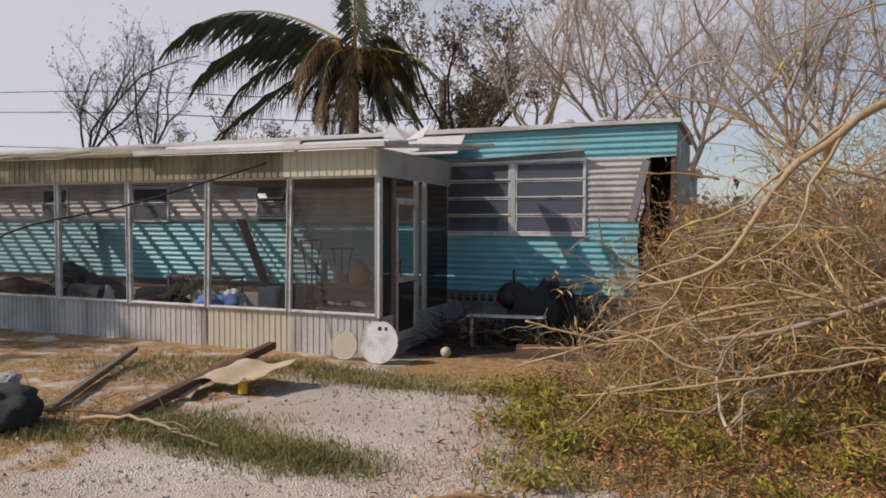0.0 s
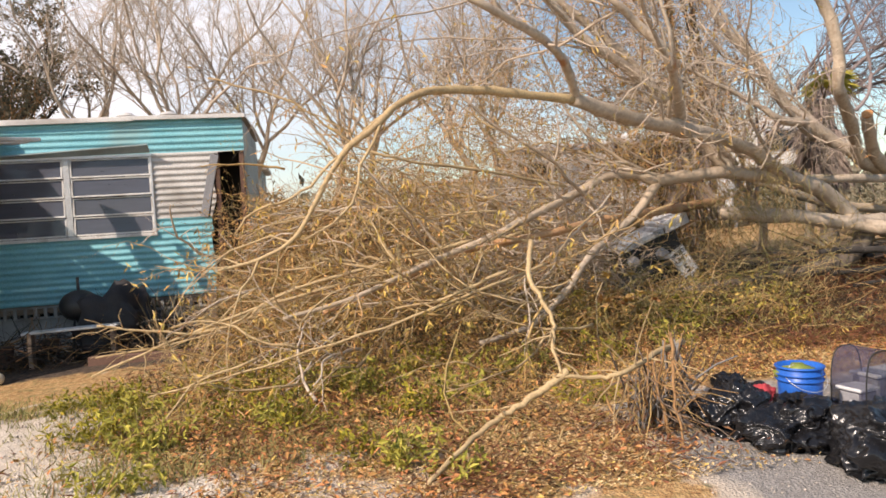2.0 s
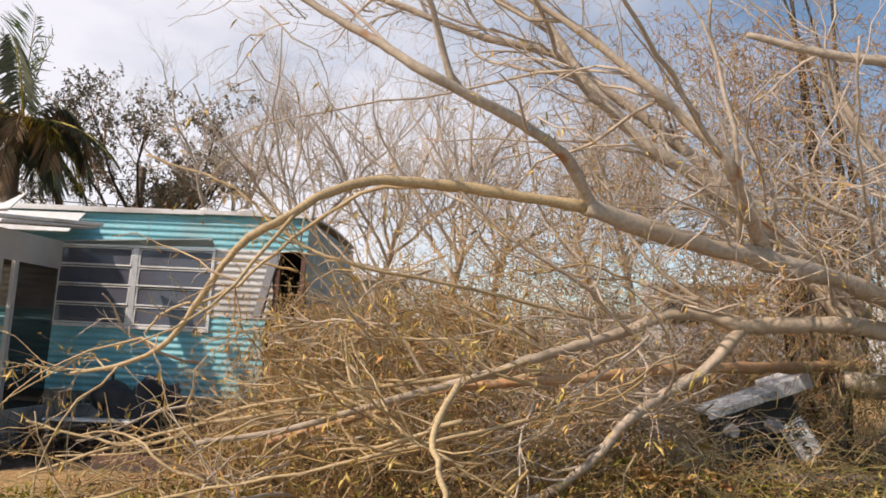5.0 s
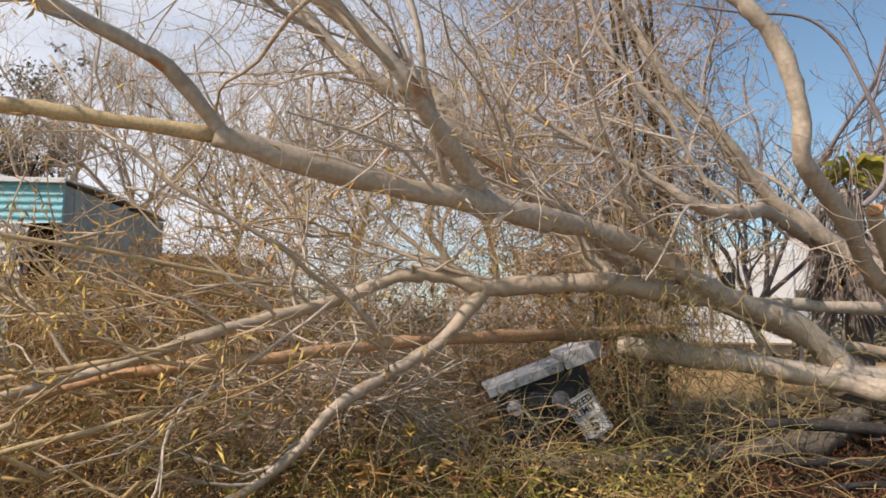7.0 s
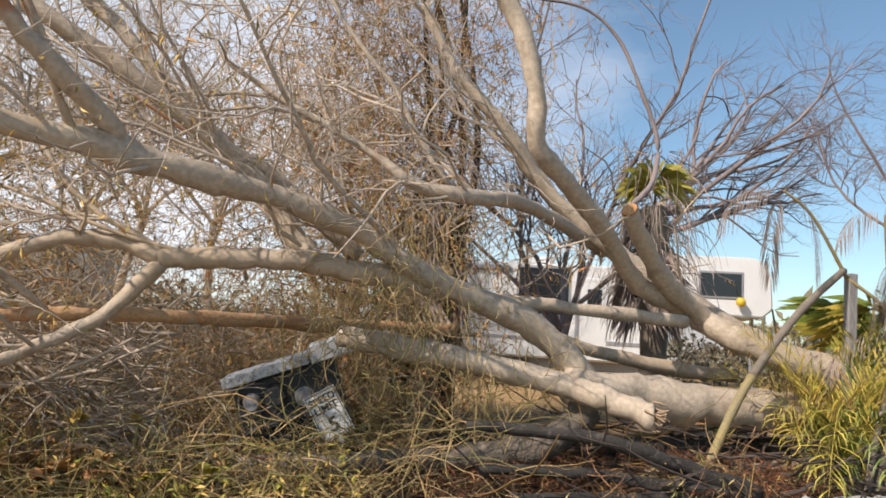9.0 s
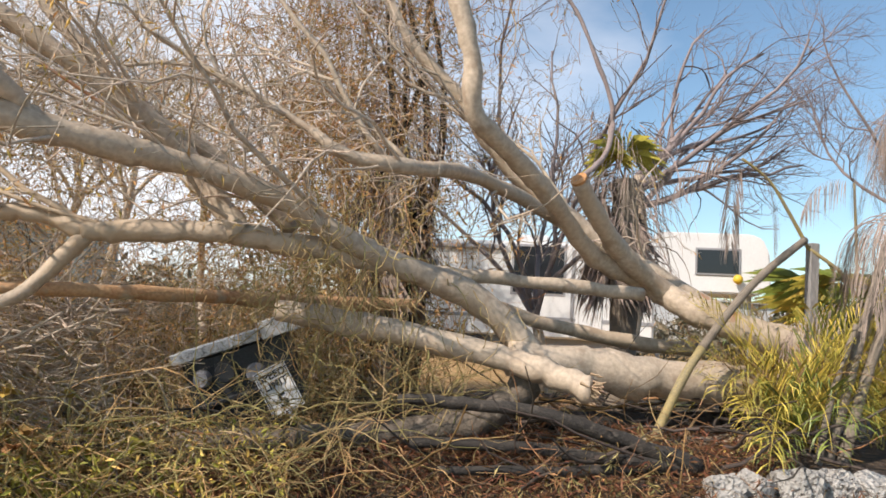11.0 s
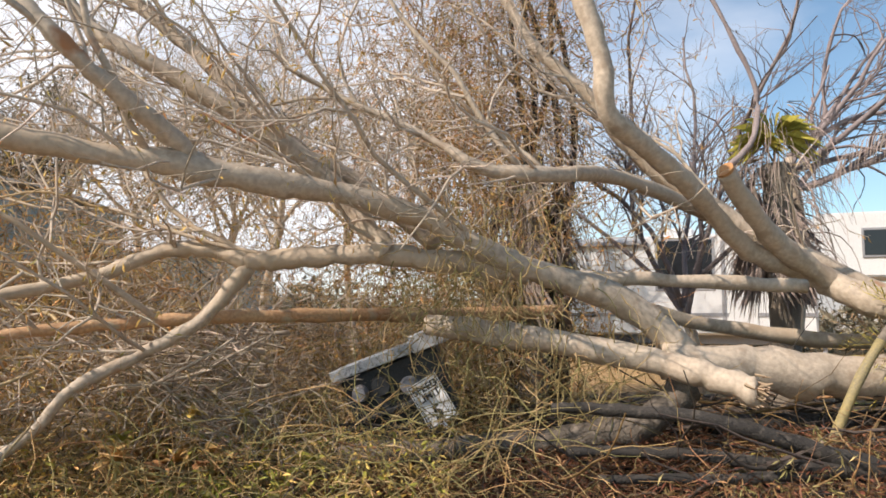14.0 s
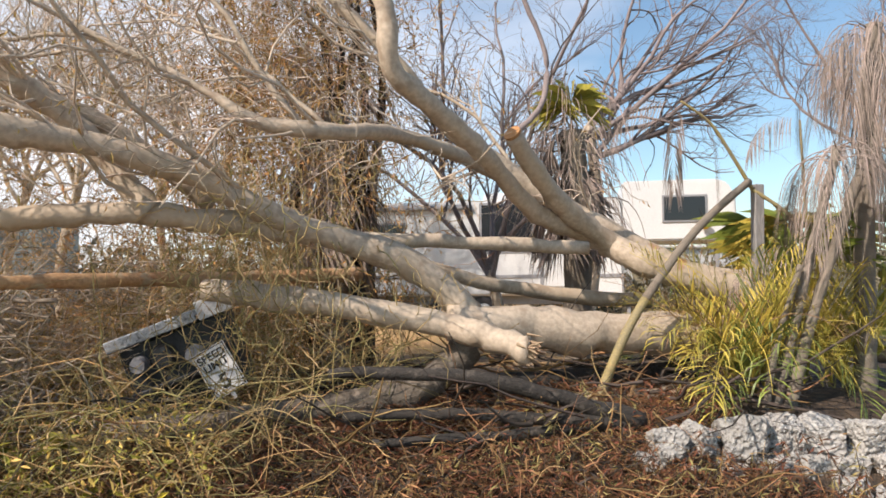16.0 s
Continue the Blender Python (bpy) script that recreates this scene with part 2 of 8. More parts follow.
M["cable"] = material("black_cable", (0.015, 0.015, 0.015), (0.03, 0.03, 0.03), 6.0, 0.7, 0.0)
M["concrete"] = material("grey_block", (0.30, 0.29, 0.27), (0.45, 0.43, 0.40), 5.0, 0.9, 0.5, stain=(0.2, 0.19, 0.16))
M["yellowpole"] = material("yellow_grey_palm_stem", (0.20, 0.17, 0.12), (0.34, 0.26, 0.09), 2.5, 0.7, 0.3)
M["ringstem"] = material("ringed_grey_palm_stem", (0.13, 0.105, 0.08), (0.26, 0.215, 0.165), 3.0, 0.85, 0.4, stretch=(1, 1, 5))
M["farwood"] = material("far_scrub", (0.10, 0.10, 0.06), (0.22, 0.19, 0.13), 0.8, 0.9, 0.0, island=0.5)
M["greywood"] = material("weathered_grey_timber", (0.14, 0.135, 0.13), (0.27, 0.255, 0.245), 3.0, 0.85, 0.5, stretch=(1, 1, 0.2))
M["sofa"] = material("dark_grey_upholstery", (0.03, 0.03, 0.035), (0.07, 0.07, 0.075), 6.0, 0.9, 0.3)


def glass_pane():
    m = bpy.data.materials.new("dusty_sky_grey_glass")
    m.use_nodes = True
    n, l = m.node_tree.nodes, m.node_tree.links
    b = n["Principled BSDF"]
    # dust, plus a grey base colour standing in for sky reflected in the panes
    b.inputs["Base Color"].default_value = (0.10, 0.105, 0.13, 1)
    b.inputs["Roughness"].default_value = 0.12
    t = n.new("ShaderNodeBsdfTransparent")
    mx = n.new("ShaderNodeMixShader")
    nz = n.new("ShaderNodeTexNoise")
    nz.inputs["Scale"].default_value = 3.0
    r = n.new("ShaderNodeMapRange")
    r.inputs["To Min"].default_value, r.inputs["To Max"].default_value = 0.72, 0.95
    l.new(nz.outputs["Fac"], r.inputs["Value"])
    l.new(r.outputs["Result"], mx.inputs["Fac"])
    l.new(t.outputs[0], mx.inputs[1])
    l.new(b.outputs[0], mx.inputs[2])
    l.new(mx.outputs[0], n["Material Output"].inputs["Surface"])
    return m


def screen_mesh(name, col, cover):
    """Insect screen: a fine cloth that lets part of the light through."""
    m = bpy.data.materials.new(name)
    m.use_nodes = True
    n, l = m.node_tree.nodes, m.node_tree.links
    b = n["Principled BSDF"]
    b.inputs["Base Color"].default_value = (*col, 1)
    b.inputs["Roughness"].default_value = 0.8
    t = n.new("ShaderNodeBsdfTransparent")
    mx = n.new("ShaderNodeMixShader")
    nz = n.new("ShaderNodeTexNoise")
    nz.inputs["Scale"].default_value = 1.6
    nz.inputs["Detail"].default_value = 6
    r = n.new("ShaderNodeMapRange")
    r.inputs["To Min"].default_value, r.inputs["To Max"].default_value = cover * 0.55, cover * 1.45
    l.new(nz.outputs["Fac"], r.inputs["Value"])
    l.new(r.outputs["Result"], mx.inputs["Fac"])
    l.new(t.outputs[0], mx.inputs[1])
    l.new(b.outputs[0], mx.inputs[2])
    l.new(mx.outputs[0], n["Material Output"].inputs["Surface"])
    return m


M["glass"] = glass_pane()
M["screen"] = screen_mesh("grey_insect_screen", (0.07, 0.065, 0.06), 0.24)
M["screendark"] = screen_mesh("dark_torn_screen", (0.03, 0.028, 0.026), 0.62)
M["screendirty"] = screen_mesh("dirty_insect_screen", (0.085, 0.07, 0.06), 0.5)
M["hamper"] = screen_mesh("dark_hamper_mesh", (0.05, 0.05, 0.10), 0.5)


def ground_material():
    """Pale coral gravel, with litter, soil and worn grey paving mixed by place and noise."""
    m = bpy.data.materials.new("pale_gravel_and_leaf_litter")
    m.use_nodes = True
    nt = m.node_tree
    n, l = nt.nodes, nt.links
    b = n["Principled BSDF"]
    geo = n.new("ShaderNodeNewGeometry")

    def noise_tex(sc, d=6.0):
        t = n.new("ShaderNodeTexNoise")
        t.inputs["Scale"].default_value, t.inputs["Detail"].default_value = sc, d
        l.new(geo.outputs["Position"], t.inputs["Vector"])
        return t.outputs["Fac"]

    def rng(src, lo, hi, a=0.0, z=1.0):
        r = n.new("ShaderNodeMapRange")
        for k, v in (("From Min", lo), ("From Max", hi), ("To Min", a), ("To Max", z)):
            r.inputs[k].default_value = v
        l.new(src, r.inputs["Value"])
        return r.outputs["Result"]

    def mix(fac, a, c):
        x = n.new("ShaderNodeMix")
        x.data_type = "RGBA"
        for s, v in ((x.inputs[0], fac), (x.inputs[6], a), (x.inputs[7], c)):
            if isinstance(v, tuple):
                s.default_value = (*v, 1)
            elif isinstance(v, float):
                s.default_value = v
            else:
                l.new(v, s)
        return x.outputs[2]

    vor = n.new("ShaderNodeTexVoronoi")
    vor.inputs["Scale"].default_value = 55.0
    l.new(geo.outputs["Position"], vor.inputs["Vector"])
    bw = n.new("ShaderNodeRGBToBW")
    l.new(vor.outputs["Color"], bw.inputs["Color"])
    gravel = mix(bw.outputs[0], (0.47, 0.405, 0.33), (0.80, 0.71, 0.60))
    gravel = mix(rng(noise_tex(0.7), 0.42, 0.62), gravel, (0.52, 0.43, 0.34))
    litter = mix(rng(noise_tex(24.0), 0.35, 0.65), (0.29, 0.145, 0.05), (0.58, 0.375, 0.165))
    litter = mix(rng(noise_tex(9.0), 0.5, 0.7), litter, (0.17, 0.15, 0.05))
    vc = n.new("ShaderNodeVertexColor")
    vc.layer_name = "litter"
    sep = n.new("ShaderNodeSeparateColor")
    l.new(vc.outputs["Color"], sep.inputs[0])
    add = n.new("ShaderNodeMath")
    add.operation = "ADD"
    l.new(sep.outputs[0], add.inputs[0])
    l.new(rng(noise_tex(2.6, 8.0), 0.2, 0.8, -0.45, 0.45), add.inputs[1])
    col = mix(rng(add.outputs[0], 0.4, 0.6), gravel, litter)
    road = mix(bw.outputs[0], (0.185, 0.172, 0.16), (0.38, 0.355, 0.33))
    add2 = n.new("ShaderNodeMath")
    add2.operation = "ADD"
    l.new(sep.outputs[1], add2.inputs[0])
    l.new(rng(noise_tex(1.8, 8.0), 0.2, 0.8, -0.35, 0.35), add2.inputs[1])
    col = mix(rng(add2.outputs[0], 0.4, 0.65), col, road)
    soil = mix(rng(noise_tex(14.0), 0.35, 0.65), (0.035, 0.025, 0.018), (0.12, 0.08, 0.05))
    add3 = n.new("ShaderNodeMath")
    add3.operation = "ADD"
    l.new(sep.outputs[2], add3.inputs[0])
    l.new(rng(noise_tex(3.1, 8.0), 0.2, 0.8, -0.35, 0.35), add3.inputs[1])
    col = mix(rng(add3.outputs[0], 0.35, 0.6), col, soil)
    l.new(col, b.inputs["Base Color"])
    b.inputs["Roughness"].default_value = 0.92
    bp = n.new("ShaderNodeBump")
    bp.inputs["Strength"].default_value, bp.inputs["Distance"].default_value = 0.8, 0.02
    l.new(vor.outputs["Distance"], bp.inputs["Height"])
    l.new(bp.outputs["Normal"], b.inputs["Normal"])
    return m


M["ground"] = ground_material()


# ---- building helpers ----
def empty(name, place=(0, 0, 0), label="", category="", group=""):
    e = new(name)
    e.empty_display_size = 0.1
    e.location = place
    return tagged(e, label, category, group)


def mesh_object(name, data, mat_, parent=None, label="", smooth=False):
    ob = new(name, data)
    data.materials.append(mat_)
    if smooth:
        data.shade_smooth()
    if parent is not None:
        ob.parent = parent
        ob.matrix_parent_inverse = Matrix.Translation(-Vector(parent.location))
    if label:
        ob["label"] = label
    return ob


def part(name, bm, mat_, parent=None, label="", smooth=False):
    """Links a bmesh, given in world places, as one mesh object under a thing or a part."""
    me = bpy.data.meshes.new(name)
    bm.normal_update()
    bm.to_mesh(me)
    bm.free()
    return mesh_object(name, me, mat_, parent, label, smooth)


def soup(name, verts, faces, mat_, parent=None, label="", smooth=False):
    me = bpy.data.meshes.new(name)
    me.from_pydata(verts, [], faces)
    me.update()
    return mesh_object(name, me, mat_, parent, label, smooth)


def box(x0, x1, y0, y1, z0, z1, bevel=0.008, turn=None, bm=None):
    bm2 = bmesh.new()
    bmesh.ops.create_cube(bm2, size=1.0)
    for v in bm2.verts:
        v.co = Vector(((x0 + x1) / 2 + v.co.x * (x1 - x0), (y0 + y1) / 2 + v.co.y * (y1 - y0), (z0 + z1) / 2 + v.co.z * (z1 - z0)))
    if bevel:
        bmesh.ops.bevel(bm2, geom=bm2.edges[:], offset=min(bevel, 0.4 * min(x1 - x0, y1 - y0, z1 - z0)), segments=1, affect="EDGES")
    if turn is not None:
        bm2.transform(turn)
    if bm is None:
        return bm2
    me = bpy.data.meshes.new("tmp")
    bm2.to_mesh(me)
    bm2.free()
    bm.from_mesh(me)
    bpy.data.meshes.remove(me)
    return bm


def beam(a, b, w, h, bevel=0.006):
    """A squared bar from a to b."""
    a, b = Vector(a), Vector(b)
    d = b - a
    q = d.to_track_quat("X", "Z").to_matrix().to_4x4()
    return box(0, d.length, -w / 2, w / 2, -h / 2, h / 2, bevel, Matrix.Translation(a) @ q)


def tubes(lines, sides=6, cap=True):
    """Vertices and faces of round tubes along lines of (points, radii)."""
    V, F = [], []
    base = 0
    ang = np.arange(sides) * 2 * math.pi / sides
    ca, sa = np.cos(ang), np.sin(ang)
    for P, R in lines:
        P = np.asarray(P, float)
        n = len(P)
        R = np.broadcast_to(np.asarray(R, float), (n,))
        T = np.gradient(P, axis=0)
        T /= np.linalg.norm(T, axis=1)[:, None] + 1e-9
        ref = np.array([0.0, 0, 1]) if abs(T[0, 2]) < 0.9 else np.array([1.0, 0, 0])
        N = np.cross(T, ref)
        N /= np.linalg.norm(N, axis=1)[:, None] + 1e-9
        B = np.cross(T, N)
        ring = P[:, None, :] + R[:, None, None] * (N[:, None, :] * ca[None, :, None] + B[:, None, :] * sa[None, :, None])
        V.extend(map(tuple, ring.reshape(-1, 3)))
        for i in range(n - 1):
            o = base + i * sides
            for k in range(sides):
                k2 = (k + 1) % sides
                F.append((o + k, o + sides + k, o + sides + k2, o + k2))
        if cap:
            F.append(tuple(base + k for k in range(sides)))
            F.append(tuple(base + (n - 1) * sides + k for k in reversed(range(sides))))
        base += n * sides
    return V, F


def smooth_line(pts, n, radii=None, wob=0.0, rng=RNG):
    """A rounded curve through pts with n steps a stretch."""
    P = np.asarray(pts, float)
    out, rad = [], []
    R = np.linspace(radii[0], radii[-1], len(P)) if radii is not None and len(radii) == 2 else np.asarray(radii if radii is not None else np.ones(len(P)), float)
    for i in range(len(P) - 1):
        p0, p1, p2, p3 = P[max(i - 1, 0)], P[i], P[i + 1], P[min(i + 2, len(P) - 1)]
        for t in np.arange(n) / n:
            out.append(0.5 * (2 * p1 + (p2 - p0) * t + (2 * p0 - 5 * p1 + 4 * p2 - p3) * t * t + (3 * p1 - p0 - 3 * p2 + p3) * t ** 3))
            rad.append(R[i] + (R[i + 1] - R[i]) * t)
    out.append(P[-1])
    rad.append(R[-1])
    out, rad = np.array(out), np.array(rad)
    if wob:
        out[1:-1] += rng.normal(0, wob, (len(out) - 2, 3)) * 0.5
    return out, rad


def unit(v):
    return v / (np.linalg.norm(v) + 1e-9)


def shoot(p, d, length, r, steps, rng, wander=0.25, lift=0.0):
    """One wandering twig."""
    pts = [np.array(p, float)]
    d = unit(np.array(d, float))
    for _ in range(steps):
        d = unit(d + rng.normal(0, wander, 3) + np.array([0, 0, lift]))
        pts.append(pts[-1] + d * length / steps)
    return np.array(pts), np.linspace(r, r * 0.35, steps + 1)


def branching(lines, levels, rng, bias=(0, 0, 0.3), skip=0.15):
    """Twigs out of the given lines, level by level: (count per metre, length, length spread, radius share, angle, wander, lift)."""
    made = []
    src = lines
    for count, length, spread, rmax, angle, wander, lift in levels:
        nxt = []
        for P, R in src:
            seg = np.linalg.norm(np.diff(P, axis=0), axis=1)
            L = seg.sum()
            k = rng.poisson(count * L)
            for _ in range(k):
                u = skip + (1 - skip) * rng.random()
                f = u * (len(P) - 1)
                i = min(int(f), len(P) - 2)
                p = P[i] + (P[i + 1] - P[i]) * (f - i)
                t = unit(P[i + 1] - P[i])
                side = unit(np.cross(t, rng.normal(0, 1, 3)))
                a = math.radians(angle) * (0.6 + 0.8 * rng.random())
                d = t * math.cos(a) + side * math.sin(a) + np.array(bias)
                ln = length * (1 - spread + 2 * spread * rng.random()) * (1.1 - 0.5 * u)
                r = min(rmax, R[i] * 0.6)
                nxt.append(shoot(p, d, ln, r, max(3, int(ln / 0.16)) if ln < 1.2 else 6, rng, wander, lift))
        made.append(nxt)
        src = nxt
    return made


def leaves_at(points, size, rng, droop=0.5, aspect=0.4, normal_up=0.3):
    """Small folded leaf blades at points."""
    V, F = [], []
    for p in points:
        s = size * (0.6 + 0.8 * rng.random())
        d = unit(rng.normal(0, 1, 3) + np.array([0, 0, -droop]))
        nrm = unit(rng.normal(0, 1, 3) + np.array([0, 0, normal_up]))
        w = unit(np.cross(d, nrm)) * s * aspect * 0.5
        up = unit(np.cross(w, d)) * s * 0.12
        b = len(V)
        V += [tuple(p), tuple(p + d * s * 0.5 + w + up), tuple(p + d * s), tuple(p + d * s * 0.5 - w + up)]
        F += [(b, b + 1, b + 2), (b, b + 2, b + 3)]
    return V, F


def along(lines, per_m, rng, lo=0.2):
    out = []
    for P, R in lines:
        L = np.linalg.norm(np.diff(P, axis=0), axis=1).sum()
        for _ in range(rng.poisson(per_m * L)):
            f = (lo + (1 - lo) * rng.random()) * (len(P) - 1)
            i = min(int(f), len(P) - 2)
            out.append(P[i] + (P[i + 1] - P[i]) * (f - i))
    return out


def sstep(a, b, x):
    t = np.clip((x - a) / (b - a), 0, 1)
    return t * t * (3 - 2 * t)


def ground_z(x, y):
    """Height of the yard: flat by the road, a raised bed under the fallen tree, a low dip by the house."""
    bed = 0.45 * sstep(7.0, 10.5, x) * sstep(4.9, 6.2, y) + 0.15 * sstep(3.5, 6.5, x) * sstep(4.0, 7.0, y)
    far = 0.15 * sstep(12, 20, x) * sstep(9, 16, y)
    dip = -0.12 * sstep(1.0, -2.0, x) * sstep(4.5, 7.0, y)
    return bed + far + dip + 0.02 * np.sin(x * 1.7 + 0.6) * np.sin(y * 1.3)


# ---- the ground ----
def build_ground():
    near_x = np.arange(-14, 20.01, 0.2)
    near_y = np.arange(-5, 16.01, 0.2)
    out = np.array([1, 2.5, 5, 9, 15, 25, 45, 80, 150, 300, 600, 1200, 2500.0])
    xs = np.concatenate([-14 - out[::-1], near_x, 20 + out])
    ys = np.concatenate([-5 - out[::-1], near_y, 16 + out])
    X, Y = np.meshgrid(xs, ys)
    rng = np.random.default_rng(3)
    Z = ground_z(X, Y)
    inner = (X > -14) & (X < 20) & (Y > -5) & (Y < 16)
    Z = Z + np.where(inner, rng.normal(0, 0.008, X.shape), 0)
    nx, ny = len(xs), len(ys)
    verts = list(zip(X.ravel(), Y.ravel(), Z.ravel()))
    faces = [(j * nx + i, j * nx + i + 1, (j + 1) * nx + i + 1, (j + 1) * nx + i) for j in range(ny - 1) for i in range(nx - 1)]
    me = bpy.data.meshes.new("ground")
    me.from_pydata(verts, [], faces)
    litter = 0.9 * sstep(0.2, 1.6, X + 0.25 * (Y - 3)) * sstep(0.6, 2.6, Y + 0.1 * X)
    litter = litter * (1 - 0.45 * sstep(3.6, 2.8, Y) * sstep(3.6, 3.0, X))
    litter = np.maximum(litter, 0.55 * sstep(4.6, 5.6, Y) * sstep(9, 6, Y))
    litter = np.maximum(litter, 0.6 * sstep(-1.5, -3.0, X))
    litter = np.maximum(litter, 0.85 * sstep(5.3, 6.4, Y) * sstep(-3.0, -1.4, X))
    litter = np.maximum(litter, sstep(7.5, 9.0, Y) * 0.8)
    road = sstep(4.5, 5.3, X) * sstep(3.9, 2.9, Y)
    litter = litter * (1 - 0.9 * road)
    # soil under trunk and brush, its dark colour also standing for their shade
    soil = 0.95 * sstep(7.2, 8.6, X) * sstep(4.7, 5.5, Y) * sstep(9.5, 8.0, Y) + 0.5 * sstep(1.5, 3.0, X) * sstep(5.5, 7.0, Y) * sstep(12, 10.5, Y)
    soil = np.clip(soil + 0.9 * sstep(2.6, 1.6, X) * sstep(-3.0, -2.0, X) * sstep(7.2, 8.0, Y) * sstep(11, 10.5, Y), 0, 1)
    att = me.color_attributes.new("litter", "FLOAT_COLOR", "POINT")
    cols = np.stack([litter.ravel(), road.ravel(), soil.ravel(), np.ones(X.size)], 1)
    att.data.foreach_set("color", cols.ravel())
    ob = mesh_object("ground", me, M["ground"], smooth=True)
    tagged(ob, "pale coral gravel yard with dead leaf litter", "ground", kind="structure")


build_ground()


# ---- the mobile home ----
def siding(name, x0, x1, z0, z1, y, mat_, parent, label="", pitch=0.105, amp=0.010, ends=None):
    """A wall panel with ribs running along x; ends(z) may cut its right side unevenly."""
    nz = max(4, int((z1 - z0) / pitch * 6))
    zs = np.linspace(z0, z1, nz + 1)
    prof = amp * np.sin(zs * 2 * math.pi / pitch)
    prof = np.sign(prof) * np.abs(prof / amp) ** 0.7 * amp
    V, F = [], []
    for z, p in zip(zs, prof):
        xr = x1 if ends is None else ends(z)
        V += [(x0, y + p, z), (xr, y + p, z), (xr, y + 0.06, z), (x0, y + 0.06, z)]
    for i in range(nz):
        a, b = 4 * i, 4 * i + 4
        F += [(a, a + 1, b + 1, b), (a + 1, a + 2, b + 2, b + 1), (a + 2, a + 3, b + 3, b + 2), (a + 3, a, b, b + 3)]
    F += [(0, 3, 2, 1), (4 * nz, 4 * nz + 1, 4 * nz + 2, 4 * nz + 3)]
    return soup(name, V, F, mat_, parent, label)


def ribbed_panel(name, a, b, z0, z1, mat_, parent, label="", pitch=0.11, groove=0.012, thick=0.03):
    """A flat sheet with upright grooves from a to b in plan; z0 and z1 may each be a pair for its two ends."""
    a, b = np.array(a, float), np.array(b, float)
    L = np.linalg.norm(b - a)
    d = (b - a) / L
    nrm = np.array([d[1], -d[0]])
    us = [0.0]
    off = [0.0]
    u = pitch
    while u < L - 0.02:
        us += [u - 0.014, u - 0.007, u + 0.007, u + 0.014]
        off += [0, -groove, -groove, 0]
        u += pitch
    us.append(L)
    off.append(0.0)
    z0 = z0 if isinstance(z0, tuple) else (z0, z0)
    z1 = z1 if isinstance(z1, tuple) else (z1, z1)
    V, F = [], []
    for u, o in zip(us, off):
        p = a + d * u + nrm * o
        q = a + d * u - nrm * thick
        f = u / L
        lo, hi = z0[0] + (z0[1] - z0[0]) * f, z1[0] + (z1[1] - z1[0]) * f
        V += [(p[0], p[1], lo), (p[0], p[1], hi), (q[0], q[1], hi), (q[0], q[1], lo)]
    for i in range(len(us) - 1):
        s, t = 4 * i, 4 * i + 4
        F += [(s, t, t + 1, s + 1), (s + 1, t + 1, t + 2, s + 2), (s + 2, t + 2, t + 3, s + 3), (s + 3, t + 3, t, s)]
    e = 4 * (len(us) - 1)
    F += [(0, 1, 2, 3), (e, e + 3, e + 2, e + 1)]
    return soup(name, V, F, mat_, parent, label)


HX0, HX1, HY, HD = -24.0, 1.57, 10.0, 3.9
FLOOR_Z, ROOF_Z = 0.68, 3.60


def awning_window(name, x0, x1, z0, z1, y, rows, cols, parent, tilt=0.0, bar=0.026):
    """A window of hinged glass rows in an aluminium frame."""
    w = box(x0 - 0.03, x1 + 0.03, y - 0.03, y + 0.05, z1, z1 + 0.05, 0.004)
    win = part(name, w, M["alu"], parent, "aluminium awning window with hinged glass rows")
    part("window_sill", box(x0 - 0.04, x1 + 0.04, y - 0.05, y + 0.05, z0 - 0.05, z0, 0.004), M["trimwhite"], win)
    for x in (x0 - 0.03, x1):
        part("jamb", box(x, x + 0.03, y - 0.03, y + 0.05, z0, z1, 0.004), M["alu"], win)
    cw = (x1 - x0) / cols
    for c in range(cols):
        cx0 = x0 + c * cw + (0.055 if c else 0.0)
        cx1 = x0 + (c + 1) * cw - (0.055 if c < cols - 1 else 0.0)
        if c:
            part("mullion", box(x0 + c * cw - 0.05, x0 + c * cw + 0.05, y - 0.025, y + 0.05, z0, z1, 0.006), M["alu"], win)
        rh = (z1 - z0) / rows
        for r in range(rows):
            za, zb = z0 + r * rh + 0.008, z0 + (r + 1) * rh - 0.008
            turn = Matrix.Translation((0, y, zb)) @ Matrix.Rotation(radians(-tilt * (0.6 + 0.5 * ((r + c) % 2))), 4, "X") @ Matrix.Translation((0, -y, -zb))
            pane = part("pane", box(cx0 + bar, cx1 - bar, y + 0.004, y + 0.010, za + bar, zb - bar, 0, turn), M["glass"], win)
            pane.visible_shadow = False
            f = bmesh.new()
            box(cx0, cx1, y - 0.012, y + 0.02, za, za + bar, 0.003, turn, f)
            box(cx0, cx1, y - 0.012, y + 0.02, zb - bar * 0.7, zb, 0.003, turn, f)
            box(cx0, cx0 + bar, y - 0.010, y + 0.018, za, zb, 0.003, turn, f)
            box(cx1 - bar, cx1, y - 0.010, y + 0.018, za, zb, 0.003, turn, f)
            part("sash", f, M["trimwhite"], win)
    return win


